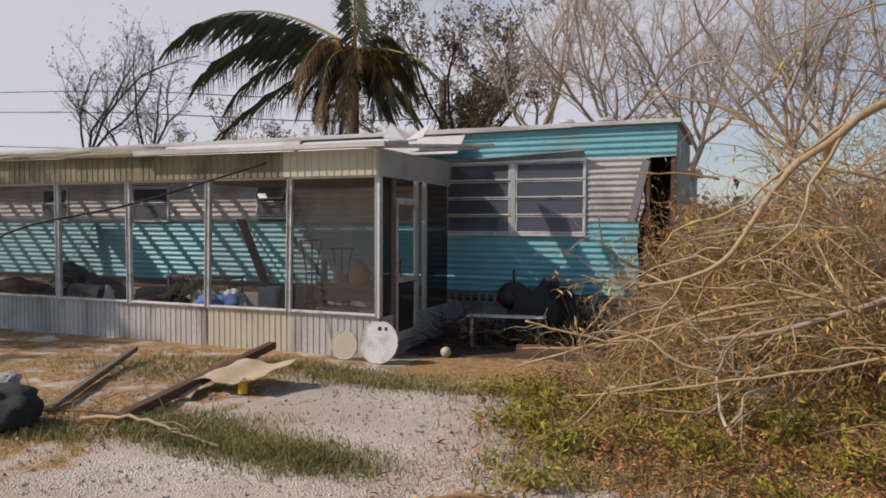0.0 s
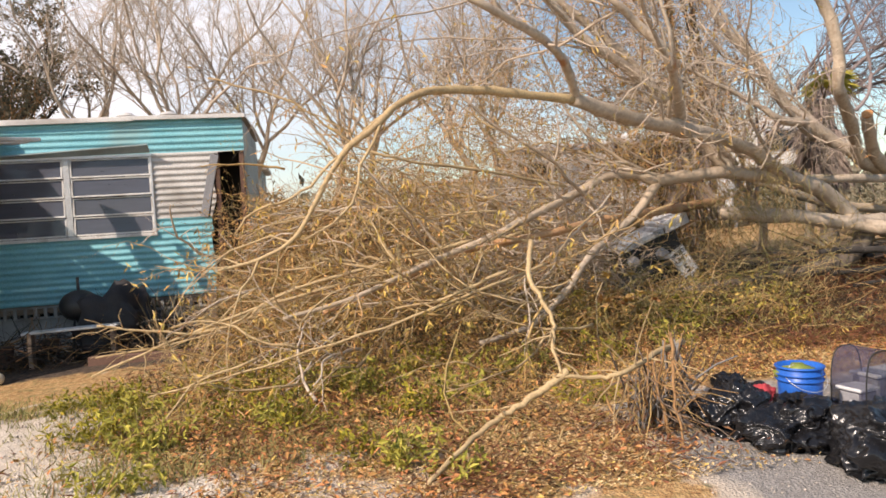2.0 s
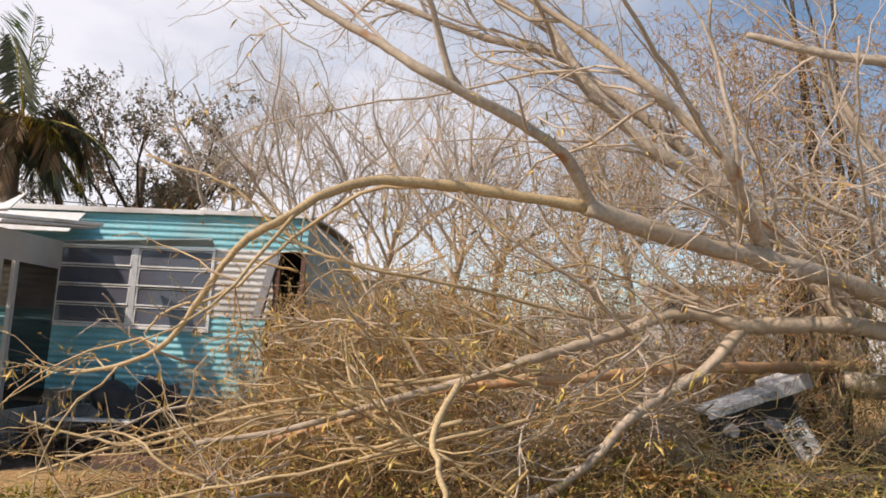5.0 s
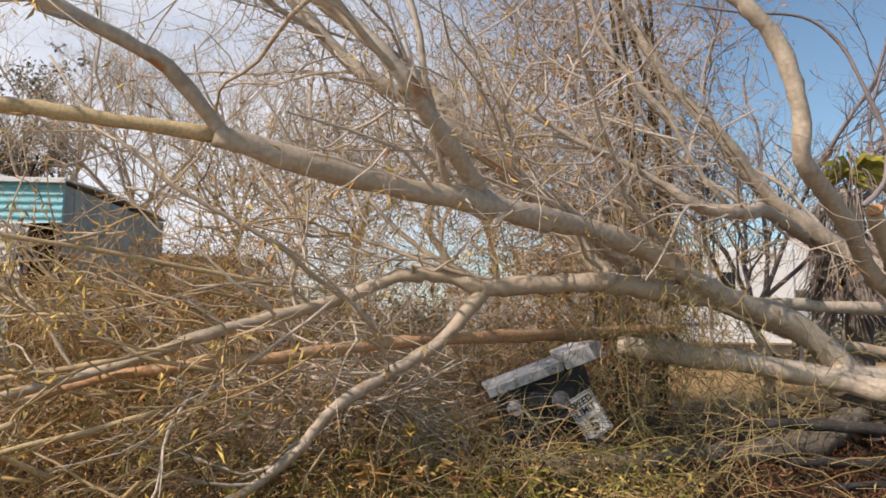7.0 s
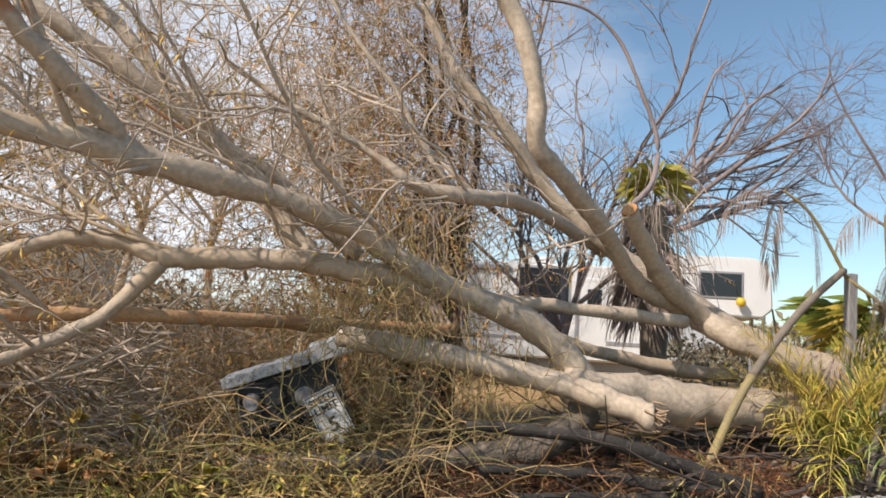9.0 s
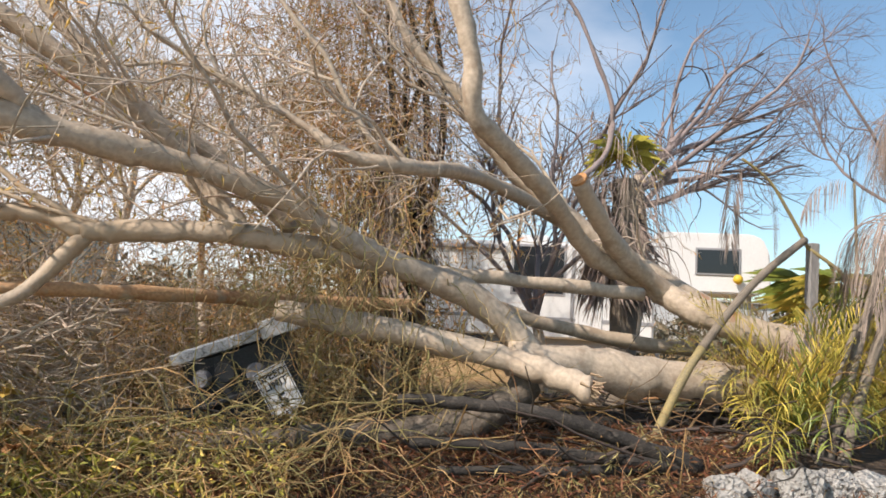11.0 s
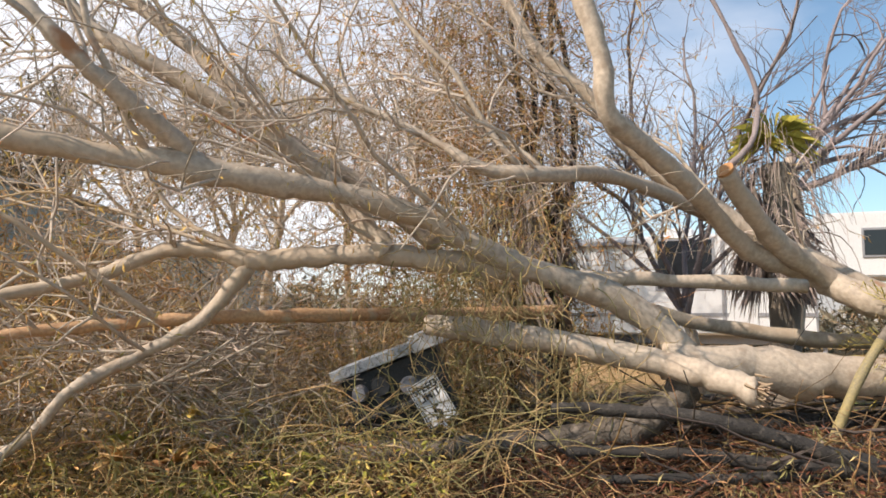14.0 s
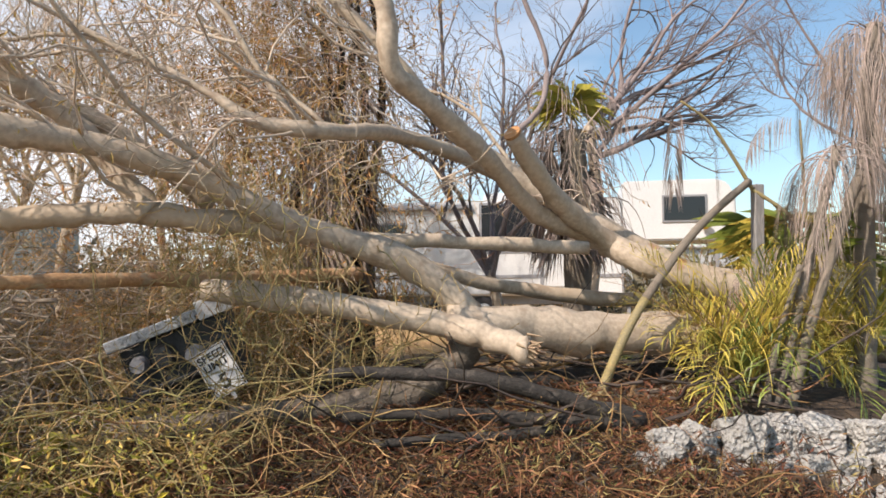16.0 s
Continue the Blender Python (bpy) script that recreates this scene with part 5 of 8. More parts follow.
        sets[("twigbrown", "brushtwig", "darktwig", "strand")[rng.choice(4, p=[0.4, 0.15, 0.35, 0.1])]].append(shoot((x, y, z), (rng.normal(0, 0.8), rng.normal(-0.1, 0.5), rng.normal(0.25, 0.4)), 0.2 + 0.6 * rng.random() ** 2, girth(), 5, rng, 0.35))
    # taller tangle between the house corner and the fallen crown
    count = 0
    while count < 11000:
        x, y, z = rng.uniform(1.2, 8.6), rng.uniform(6.6, 11.0), rng.uniform(0.3, 4.7)
        top = 2.2 + 2.0 * float(sstep(2.2, 5.6, x)) + 0.3 * math.sin(x * 2.3)
        if rng.random() > 1.15 - z / top or (x > 6.2 and y < 8.9):
            continue
        d = np.array([rng.normal(-0.2, 0.7), rng.normal(0, 0.6), rng.normal(0.15, 0.5)])
        k = keys[rng.choice(5, p=[0.32, 0.36, 0.16, 0.04, 0.12])]
        if x > 4.8 and rng.random() < 0.6:
            k = "twigpale" if rng.random() < 0.65 else "strand"
        sets[k].append(shoot((x, y, z), d, 0.25 + 0.75 * rng.random() ** 2, girth(), 5, rng, 0.42, -0.02))
        tangle.append(sets[k][-1])
        count += 1
    # densest part, against the torn corner of the house
    for _ in range(3600):
        x, y = 1.75 + 2.9 * rng.random() ** 1.3, rng.uniform(7.4, 10.2)
        z = 0.25 + (1.75 + 0.2 * math.sin(x * 4.1) + 0.25 * (x - 1.75)) * rng.random() ** 0.85
        k = ("twigbrown", "brushtwig", "darktwig", "strand")[rng.choice(4, p=[0.42, 0.26, 0.2, 0.12])]
        sets[k].append(shoot((x, y, z), (rng.normal(-0.15, 0.7), rng.normal(0, 0.6), rng.normal(0.1, 0.5)), 0.25 + 0.6 * rng.random() ** 2, girth(), 5, rng, 0.42, -0.02))
        tangle.append(sets[k][-1])
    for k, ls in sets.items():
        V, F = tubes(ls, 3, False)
        tagged(soup("brush_pile", V, F, M[k], None, "", True), {"brushtwig": "heap of dry golden-tan twigs over the yard", "twigbrown": "heap of dead brown twigs over the yard", "strand": "yellow dried stems in the brush heap", "strandgreen": "olive dying stems in the brush heap", "darktwig": "dark wet sticks under trunk and brush, darkened with shade", "twigpale": "pale bleached twigs in the brush heap, lightened for the sun"}[k], "brush", kind="stuff")
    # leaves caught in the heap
    # dark leaves gather low, standing in for shade inside the heap
    kinds = {"deadleaf": (26000, 0.062, 0.26, "dead brown leaves hanging in the brush"), "darkleaf": (16000, 0.06, 0.3, "dark withered leaves standing for shade deep in the brush"), "yellowleaf": (7000, 0.06, 0.26, "yellowing leaves among the brush")}
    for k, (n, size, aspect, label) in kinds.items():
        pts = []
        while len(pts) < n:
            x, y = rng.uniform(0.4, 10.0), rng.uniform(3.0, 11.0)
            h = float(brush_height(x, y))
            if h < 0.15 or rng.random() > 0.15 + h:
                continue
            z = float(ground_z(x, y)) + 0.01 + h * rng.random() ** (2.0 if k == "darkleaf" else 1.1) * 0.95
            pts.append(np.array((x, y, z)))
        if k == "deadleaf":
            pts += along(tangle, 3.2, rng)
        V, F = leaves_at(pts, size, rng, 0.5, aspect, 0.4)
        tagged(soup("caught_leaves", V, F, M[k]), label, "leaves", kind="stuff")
    for k, n, label in (("yellowleaf", 800, "yellow leaves over the low brush by the cabinet"), ("limeleaf", 600, "yellow-green leaves over the low brush by the cabinet")):
        pts = []
        while len(pts) < n:
            x, y = rng.uniform(5.0, 8.6), rng.uniform(5.2, 6.7)
            if math.sin(x * 3.1 + 0.7) * math.sin(y * 4.3 + x) < -0.15:
                continue
            pts.append(np.array((x, y, float(ground_z(x, y)) + 0.08 + 0.45 * rng.random())))
        V, F = leaves_at(pts, 0.055, rng, 0.3, 0.4, 0.9)
        tagged(soup("caught_leaves", V, F, M[k]), label, "leaves", kind="stuff")
    # litter lying on the ground
    kinds = {"deadleaf": (22000, 0.034, 0.45, "curled brown leaves on the ground"), "paleflake": (30000, 0.028, 0.45, "pale dry leaf flakes and chips on the ground"), "rustleaf": (8500, 0.055, 0.45, "orange-brown curled leaves on the ground"), "redleaf": (30000, 0.08, 0.10, "rust-red dead needles on the ground"), "darkleaf": (5000, 0.05, 0.5, "dark wet leaves on the ground, darkened for shade"), "yellowleaf": (3500, 0.045, 0.4, "yellow fallen leaves")}
    for k, (n, size, aspect, label) in kinds.items():
        pts = []
        while len(pts) < n:
            x, y = rng.uniform(0.0, 12.4), rng.uniform(1.5, 6.8)
            bed = x > 7.2 and y > 4.5
            kerbside = 3.6 < x < 8.5 and y < 4.9
            if x < 1.2 - 0.3 * (y - 3) + 0.4 * math.sin(y * 3) and rng.random() > 0.12:
                continue
            if x > 4.9 and y < 3.6 and rng.random() > 0.03 + 0.35 * max(0.0, 1 - (x - 4.9) / 1.0):
                continue
            clump = 0.5 + 0.5 * math.sin(x * 2.3 + 1.7 * math.sin(y * 1.9)) * math.sin(y * 2.7 + x)
            if k == "redleaf":
                near = 3.3 < x < 5.2 and 1.6 < y < 3.6
                if not (bed and rng.random() < 0.25 + clump or near and rng.random() < 0.35 * clump or rng.random() < 0.16 * clump):
                    continue
            elif k == "paleflake":
                if bed and rng.random() > 0.15 or not kerbside and rng.random() > 1.1 - clump:
                    continue
            elif k == "rustleaf":
                if bed and rng.random() > 0.2 or rng.random() > 0.25 + clump or y > 5.6 or kerbside and rng.random() > 0.35:
                    continue
            elif k == "darkleaf" and not bed and rng.random() > 0.4:
                continue
            h = 0.16 * rng.random() ** 2 if k == "redleaf" else 0.07 * rng.random() if k == "rustleaf" else 0.03 * rng.random()
            pts.append(np.array((x, y, float(ground_z(x, y)) + 0.012 + h)))
        V, F = flat_leaves(pts, size, rng, aspect, 0.5 if k == "redleaf" else 0.3)
        tagged(soup("leaf_litter", V, F, M[k]), label, "leaves", kind="stuff")


build_brush()


def build_snapped_branches():
    """Golden-tan branches of the crown, bent down over the yard, with limp yellow leaves at their tips."""
    rng = np.random.default_rng(43)
    root = np.array([8.6, 6.6, 1.9])
    leaf_points, brown_points = [], []
    made = 0
    while made < 135:
        x, y = rng.uniform(1.0, 5.5), rng.uniform(4.0, 7.6)
        top = 0.35 + 0.62 * (y - 3.8) + 0.28 * (x - 1.0) * float(sstep(1.0, 3.0, x))
        z = float(ground_z(x, y)) + 0.15 + min(2.5, top) * rng.random()
        if x < 1.6 and z > 1.6:
            continue
        d = unit(np.array([x, y, z]) - root) + rng.normal(0, 0.38, 3) + np.array([0, 0, 0.12])
        L = 0.9 + 1.3 * rng.random()
        start = np.array([x, y, z]) - unit(d) * L * 0.4
        main = shoot(start, d, L, 0.007 + 0.013 * rng.random() ** 1.5, 10, rng, 0.17, -0.012)
        main[0][:, 2] = np.maximum(main[0][:, 2], ground_z(main[0][:, 0], main[0][:, 1]) + 0.03)
        if main[0][:, 0].min() < 0.9 and main[0][0, 2] > 0.6 or main[0][:, 0].min() < 0.3 or main[0][:, 0].max() > 7.2:
            continue
        sides = branching([main], [(3.2, 0.5, 0.5, 0.009, 42, 0.25, -0.02), (5.0, 0.24, 0.5, 0.005, 48, 0.35, -0.05)], rng, bias=(-0.3, -0.1, 0.0))
        e = empty("snapped_branch", tuple(main[0][0]), "golden-tan leafless branch bent down over the yard", "branch", "snapped branches of the crown")
        hue = M[("twig", "brushtwig", "twigpale", "twig")[made % 4]]
        V, F = tubes([main], 7)
        soup("branch", V, F, hue, e, "", True)
        for ln in sides[0]:
            V, F = tubes([ln], 4, False)
            soup("side_shoot", V, F, hue, e, "", True)
        if sides[1]:
            V, F = tubes(sides[1], 4, False)
            tagged(soup("twig_spray", V, F, hue, e, "", True), kind="stuff")
        for P, R in sides[1]:
            if rng.random() < 0.55:
                c = leaf_points if rng.random() < 0.55 else brown_points
                for _ in range(int(rng.integers(1, 5))):
                    c.append(P[-1] + rng.normal(0, 0.02, 3)) if P[-1][0] > 1.1 or P[-1][2] < 0.6 else None
        made += 1
    V, F = leaves_at(leaf_points, 0.075, rng, 1.6, 0.28)
    tagged(soup("hanging_leaves", V, F, M["yellowleaf"]), "limp yellow leaves hanging from the snapped branches", "leaves", kind="stuff")
    V, F = leaves_at(brown_points, 0.08, rng, 1.6, 0.28)
    tagged(soup("hanging_leaves", V, F, M["deadleaf"]), "curled brown leaves hanging from the snapped branches", "leaves", kind="stuff")


build_snapped_branches()


def fern_clump(x, y, w, h, n, seed, leaf, label):
    """A low mass of drooping stems with needle leaves."""
    rng = np.random.default_rng(seed)
    e = empty("dead_fern_clump", (x, y, float(ground_z(x, y))), label, "dead plant", "dead clumps before the trunk")
    stems = []
    for _ in range(n):
        px, py = x + rng.normal(0, w * 0.5), y + rng.normal(0, w * 0.35)
        stems.append(shoot((px, py, float(ground_z(px, py))), (rng.normal(0, 0.7), rng.normal(-0.2, 0.6), 1.0), h * (0.5 + 0.9 * rng.random()), 0.003 + 0.003 * rng.random(), 6, rng, 0.25, -0.18))
    V, F = tubes(stems, 3, False)
    tagged(soup("stem_mass", V, F, M["darktwig"], e), kind="stuff")
    V, F = leaves_at(along(stems, 38, rng, 0.05), 0.075, rng, 0.5, 0.10, 0.3)
    tagged(soup("needles", V, F, M[leaf], e), kind="stuff")


rng_f = np.random.default_rng(77)
for i in range(44):
    x, y = rng_f.uniform(7.3, 12.3), rng_f.uniform(4.75, 5.95)
    if x > 11.2 and y > 5.2:
        y -= 0.5
    leaf = ("redleaf", "redleaf", "darkleaf", "twigbrown", "redleaf", "strandgreen")[i % 6] if x > 8.6 else ("darkleaf", "yellowleaf", "strandgreen", "twigbrown")[i % 4]
    fern_clump(x, y, 0.45 + 0.25 * rng_f.random(), (0.22 if x > 8.6 else 0.12) + 0.2 * rng_f.random(), 34, 1200 + i, leaf, {"redleaf": "rust-red dead fern mass", "darkleaf": "dark withered ground plants", "twigbrown": "brown dry ground plants", "strandgreen": "olive wilting ground plants", "yellowleaf": "yellowing wilted ground plants"}[leaf])


def weed_patch(x, y, w, h, n, seed, label="low green leafy weeds in the yard", leaf="greenleaf"):
    """A low bush of leafy stems."""
    rng = np.random.default_rng(seed)
    z = float(ground_z(x, y))
    e = empty("weed_clump", (x, y, z), label, "weed", "leafy weeds")
    stems, pts = [], []
    for _ in range(n):
        px, py = x + rng.normal(0, w * 0.5), y + rng.normal(0, w * 0.4)
        s = shoot((px, py, float(ground_z(px, py))), (rng.normal(0, 0.5), rng.normal(0, 0.5), 1.0), h * (0.5 + 0.8 * rng.random()), 0.003, 4, rng, 0.25)
        stems.append(s)
    V, F = tubes(stems, 3, False)
    tagged(soup("stem_mass", V, F, M["strandgreen"], e), kind="stuff")
    V, F = leaves_at(along(stems, 40, rng, 0.1), 0.068, rng, 0.1, 0.34, 0.8)
    tagged(soup("leaves", V, F, M[leaf], e), kind="stuff")


for i, (x, y, w, h, n) in enumerate(((1.1, 3.5, 0.5, 0.24, 90), (0.6, 5.1, 0.5, 0.24, 70), (2.4, 4.9, 0.5, 0.3, 80), (2.3, 3.6, 0.45, 0.22, 70), (3.1, 2.5, 0.4, 0.2, 55), (0.0, 5.3, 0.45, 0.16, 45), (2.0, 3.8, 0.4, 0.22, 50), (3.3, 3.7, 0.4, 0.24, 50), (1.05, 2.6, 0.4, 0.2, 50), (2.7, 2.8, 0.35, 0.16, 40), (3.8, 4.1, 0.5, 0.3, 60), (4.9, 3.5, 0.35, 0.2, 40), (3.4, 2.1, 0.35, 0.16, 35), (0.6, 4.1, 0.45, 0.24, 70), (0.8, 4.7, 0.45, 0.22, 60), (2.1, 5.6, 0.6, 0.3, 70), (2.9, 4.6, 0.5, 0.28, 70), (1.7, 4.2, 0.5, 0.24, 70), (1.5, 5.4, 0.5, 0.26, 60), (3.6, 5.4, 0.6, 0.35, 60), (4.6, 4.7, 0.5, 0.3, 50), (5.6, 4.9, 0.5, 0.28, 40), (6.6, 5.2, 0.5, 0.24, 40), (7.6, 5.3, 0.4, 0.16, 30), (7.2, 5.75, 0.4, 0.3, 60), (7.9, 5.6, 0.35, 0.2, 40), (6.8, 5.6, 0.4, 0.3, 50), (8.5, 5.3, 0.4, 0.16, 36))):
    weed_patch(x, y, w * 0.7, h * 1.2, int(n * 0.62), 900 + i, leaf="greenleaf" if i % 2 else "limeleaf")


def build_grass():
    rng = np.random.default_rng(51)
    V, F = [], []
    patches = [(-2.4, 2.9, 0.9, 0.4, 900), (-0.9, 2.5, 0.7, 0.3, 1500), (-1.8, 2.6, 0.8, 0.3, 1300), (-1.2, 5.3, 1.6, 0.35, 900), (-3.0, 5.9, 2.2, 0.4, 1000), (0.8, 4.6, 0.8, 0.9, 500), (0.9, 3.2, 0.5, 0.7, 300), (-4.6, 4.8, 1.2, 0.6, 500), (-3.6, 2.2, 0.8, 0.3, 600), (1.8, 3.0, 0.9, 0.5, 300), (3.0, 3.3, 1.0, 0.5, 300)]
    for cx, cy, sx, sy, k in patches:
        for _ in range(int(k * 2.6)):
            x, y = cx + rng.normal(0, sx * 0.6), cy + rng.normal(0, sy * 0.6)
            z = float(ground_z(x, y)) - 0.01
            h = 0.04 + 0.10 * rng.random()
            a = rng.random() * 6.28
            w = np.array([math.cos(a), math.sin(a), 0]) * 0.0045
            b = np.array([rng.normal(0, 0.4), rng.normal(0, 0.4), 1.0]) * h
            p = np.array((x, y, z))
            n = len(V)
            tip = p + b + np.array([b[0], b[1], -0.2 * h]) * 0.6
            V += [tuple(p - w), tuple(p + w), tuple(p + b * 0.6 + w * 0.7), tuple(p + b * 0.6 - w * 0.7), tuple(tip)]
            F += [(n, n + 1, n + 2, n + 3), (n + 3, n + 2, n + 4)]
    tagged(soup("grass", V, F, M["grass"]), "patchy dry green grass on the gravel", "grass", kind="stuff")
    # loose gravel
    V, F = [], []
    for _ in range(9000):
        x, y = rng.uniform(-5, 8.5), rng.uniform(0.8, 5.2)
        if x > 1.6 and not (x > 4.6 and y < 3.6):
            continue
        s = (0.006 + 0.013 * rng.random() ** 2) * (0.6 if x > 4 else 1.0)
        z = float(ground_z(x, y))
        n = len(V)
        o = rng.normal(0, 0.35, (6, 3)) * s
        base = np.array([(1, 0, 0), (-1, 0, 0), (0, 1, 0), (0, -1, 0), (0, 0, 0.8), (0, 0, -0.8)]) * s + o
        V += [tuple(b + (x, y, z + s * 0.4)) for b in base]
        F += [(n, n + 2, n + 4), (n + 2, n + 1, n + 4), (n + 1, n + 3, n + 4), (n + 3, n, n + 4), (n + 2, n, n + 5), (n + 1, n + 2, n + 5), (n + 3, n + 1, n + 5), (n, n + 3, n + 5)]
    tagged(soup("gravel", V, F, M["gravelstone"]), "loose pale gravel on the yard", "gravel", kind="stuff")


build_grass()


def weed(x, y, size, n, mat_, label, seed, z=None):
    """A rosette of broad leaves."""
    rng = np.random.default_rng(seed)
    z = float(ground_z(x, y)) + 0.22 if z is None else z
    e = empty("broad_leaved_weed", (x, y, float(ground_z(x, y))), label, "weed", "broad-leaved weeds")
    V, F = tubes([([(x, y, float(ground_z(x, y)) - 0.02), (x, y, z)], 0.012)], 5)
    soup("stem", V, F, M["strandgreen"], e)
    for i in range(n):
        a = 2.4 * i
        t = 0.3 + 0.9 * rng.random()
        d = unit(np.array([math.cos(a) * math.cos(t), math.sin(a) * math.cos(t), math.sin(t) - 0.3]))
        side = unit(np.cross(d, (0, 0, 1)))
        up = np.cross(side, d)
        L = size * (0.7 + 0.6 * rng.random())
        V, F = [], []
        for j in range(5):
            f = j / 4
            w = L * 0.34 * math.sin(math.pi * min(0.97, 0.08 + f * 0.92))
            p = np.array([x, y, z]) + d * L * f + np.array([0, 0, -0.3 * L * f * f])
            V += [tuple(p - side * w + up * w * 0.4), tuple(p), tuple(p + side * w + up * w * 0.4)]
        for j in range(4):
            o = 3 * j
            F += [(o, o + 1, o + 4, o + 3), (o + 1, o + 2, o + 5, o + 4)]
        soup("leaf", V, F, mat_, e, "", True)


weed(7.45, 6.15, 0.16, 16, M["limeleaf"], "yellow-green broad-leaved weed in the brush", 171, 0.46)
weed(7.12, 5.95, 0.12, 12, M["greenleaf"], "green broad-leaved weed in the brush", 172, 0.48)
weed(6.38, 6.45, 0.11, 14, M["yellowleaf"], "bright yellow leaves in the brush", 175, 0.80)
weed(6.80, 6.55, 0.10, 14, M["yellowleaf"], "bright yellow leaves in the brush", 176, 0.78)
weed(5.9, 6.2, 0.13, 14, M["limeleaf"], "yellow-green broad-leaved weed in the brush", 177, 0.62)
rng_w = np.random.default_rng(178)
for i in range(16):
    x, y = 5.9 + 1.1 * rng_w.random(), 5.75 + 0.6 * rng_w.random()
    weed(x, y, 0.10 + 0.07 * rng_w.random(), 10, M["deadleaf" if i % 5 else "rawwood"], "clump of large orange dead leaves in the brush", 180 + i, 0.36 + 0.22 * rng_w.random())


# ---- standing trees ----
def bare_tree(base, height, seed, lean=(0, 0), spread=0.6, label="leafless tree standing behind the house", bark="twigpale", twig="twigpale", leaf=None, bend=0.0, forks=5, density=1.0, r=0.14, leafn=1.0, leafsize=0.12, fork=0.45):
    rng = np.random.default_rng(seed)
    t = empty("tree", base, label, "tree", "standing trees")
    b = np.array(base, float)
    top = b + np.array([lean[0], lean[1], height * fork])
    trunk = smooth_line([b - (0, 0, 0.2), b + (top - b) * 0.5 + rng.normal(0, 0.06 * height, 3) * (1, 1, 0.2), top], 5, (r, r * 0.7))
    main = []
    for i in range(forks):
        a = 2 * math.pi * (i + 0.4 * rng.random()) / forks
        d = np.array([math.cos(a) * spread + bend, math.sin(a) * spread, 1.0]) + rng.normal(0, 0.12, 3)
        L = height * (0.9 - fork + 0.2 * rng.random())
        start = trunk[0][-1 - (i % 3)]
        main.append(shoot(start, d, L, r * 0.45, 8, rng, 0.18, 0.04))
    V, F = tubes([trunk], 10)
    soup("trunk", V, F, M["bark"], t, "", True)
    for ln in main:
        V, F = tubes([ln], 7, False)
        soup("limb", V, F, M[bark], t, "", True)
    lv = branching(main, [(1.8 * density, height * 0.24, 0.4, 0.026, 42, 0.2, 0.04), (3.4 * density, height * 0.12, 0.4, 0.011, 44, 0.28, 0.03), (4.6 * density, height * 0.065, 0.4, 0.0055, 46, 0.32, 0.02)], rng, bias=(0.5 * bend, 0, 0.35 - 0.12 * bend))
    allb = lv[0] + lv[1] + lv[2]
    V, F = tubes(allb, 3, False)
    tagged(soup("crown", V, F, M[twig], t, "", True), kind="stuff")
    if leaf:
        V, F = leaves_at(along(lv[1] + lv[2], 5.0 * leafn, rng), leafsize, rng, 0.2, 0.45)
        tagged(soup("leaves", V, F, M[leaf], t), kind="stuff")
    return t


bare_tree((-22.6, 20, 0), 10.5, 61, spread=0.4, label="storm-stripped dark tree behind the porch", bark="darkbark", twig="darktwig", leaf="palmdark", leafn=0.25, forks=4, density=0.8)
bare_tree((-20.3, 21, 0), 8.5, 62, spread=0.6, label="dark ragged tree behind the porch", bark="darkbark", twig="darktwig", leaf="palmdark", leafn=0.35, forks=4, density=0.8)
bare_tree((-16.5, 22, 0), 6.6, 63, spread=1.0, label="ragged grey-green tree behind the porch", bark="darkbark", twig="twigbrown", leaf="farwood", leafn=2.2, forks=7, leafsize=0.11)
bare_tree((-6.6, 21, 0), 8.6, 64, spread=0.8, label="wind-burnt tree with brown tufts behind the house", bark="darkbark", twig="twigbrown", leaf="farwood", leafn=2.2, forks=9, leafsize=0.12)
for k, (x, y, z, h, s) in enumerate(((-2.6, 19, 0, 9.6, 65), (-0.7, 19, 0, 10.2, 66), (1.6, 20, 0, 9.5, 75), (3.6, 17, 0.1, 8.4, 67), (5.2, 19.5, 0.2, 8.8, 76), (6.8, 17.5, 0.3, 8.6, 68), (8.4, 19.5, 0.3, 9.0, 77))):
    bare_tree((x, y, z), h, s, lean=(-0.4 + 0.2 * (k % 4), 0), spread=0.65, label="pale leafless tree behind the house" if k < 3 else "pale leafless tree beyond the brush", forks=6, density=1.05, r=0.12)
bare_tree((12.7, 10.6, 0.5), 6.0, 69, lean=(0.2, 0), spread=0.5, label="purple-grey leafless tree with wind-swept arching branches", bark="greytwig", twig="greytwig", forks=10, r=0.10, density=1.2, fork=0.56, bend=1.6)
bare_tree((11.6, 10.6, 0.5), 6.0, 70, lean=(-0.2, 0), spread=0.45, label="grey leafless tree with raised branches", bark="greytwig", twig="greytwig", forks=7, r=0.09, density=1.2, fork=0.22)
bare_tree((21.5, 14.0, 0.5), 9.0, 71, lean=(-1.0, 0), spread=0.8, label="dark leafless tree by the camper", bark="greytwig", twig="greytwig", forks=6, r=0.10, density=1.2)
bare_tree((-17.5, 1.2, 0), 9.5, 72, spread=0.8, label="half-stripped tree beside the road", bark="darkbark", twig="twigbrown", leaf="farwood", leafn=1.2, forks=7, leafsize=0.2, density=1.2)


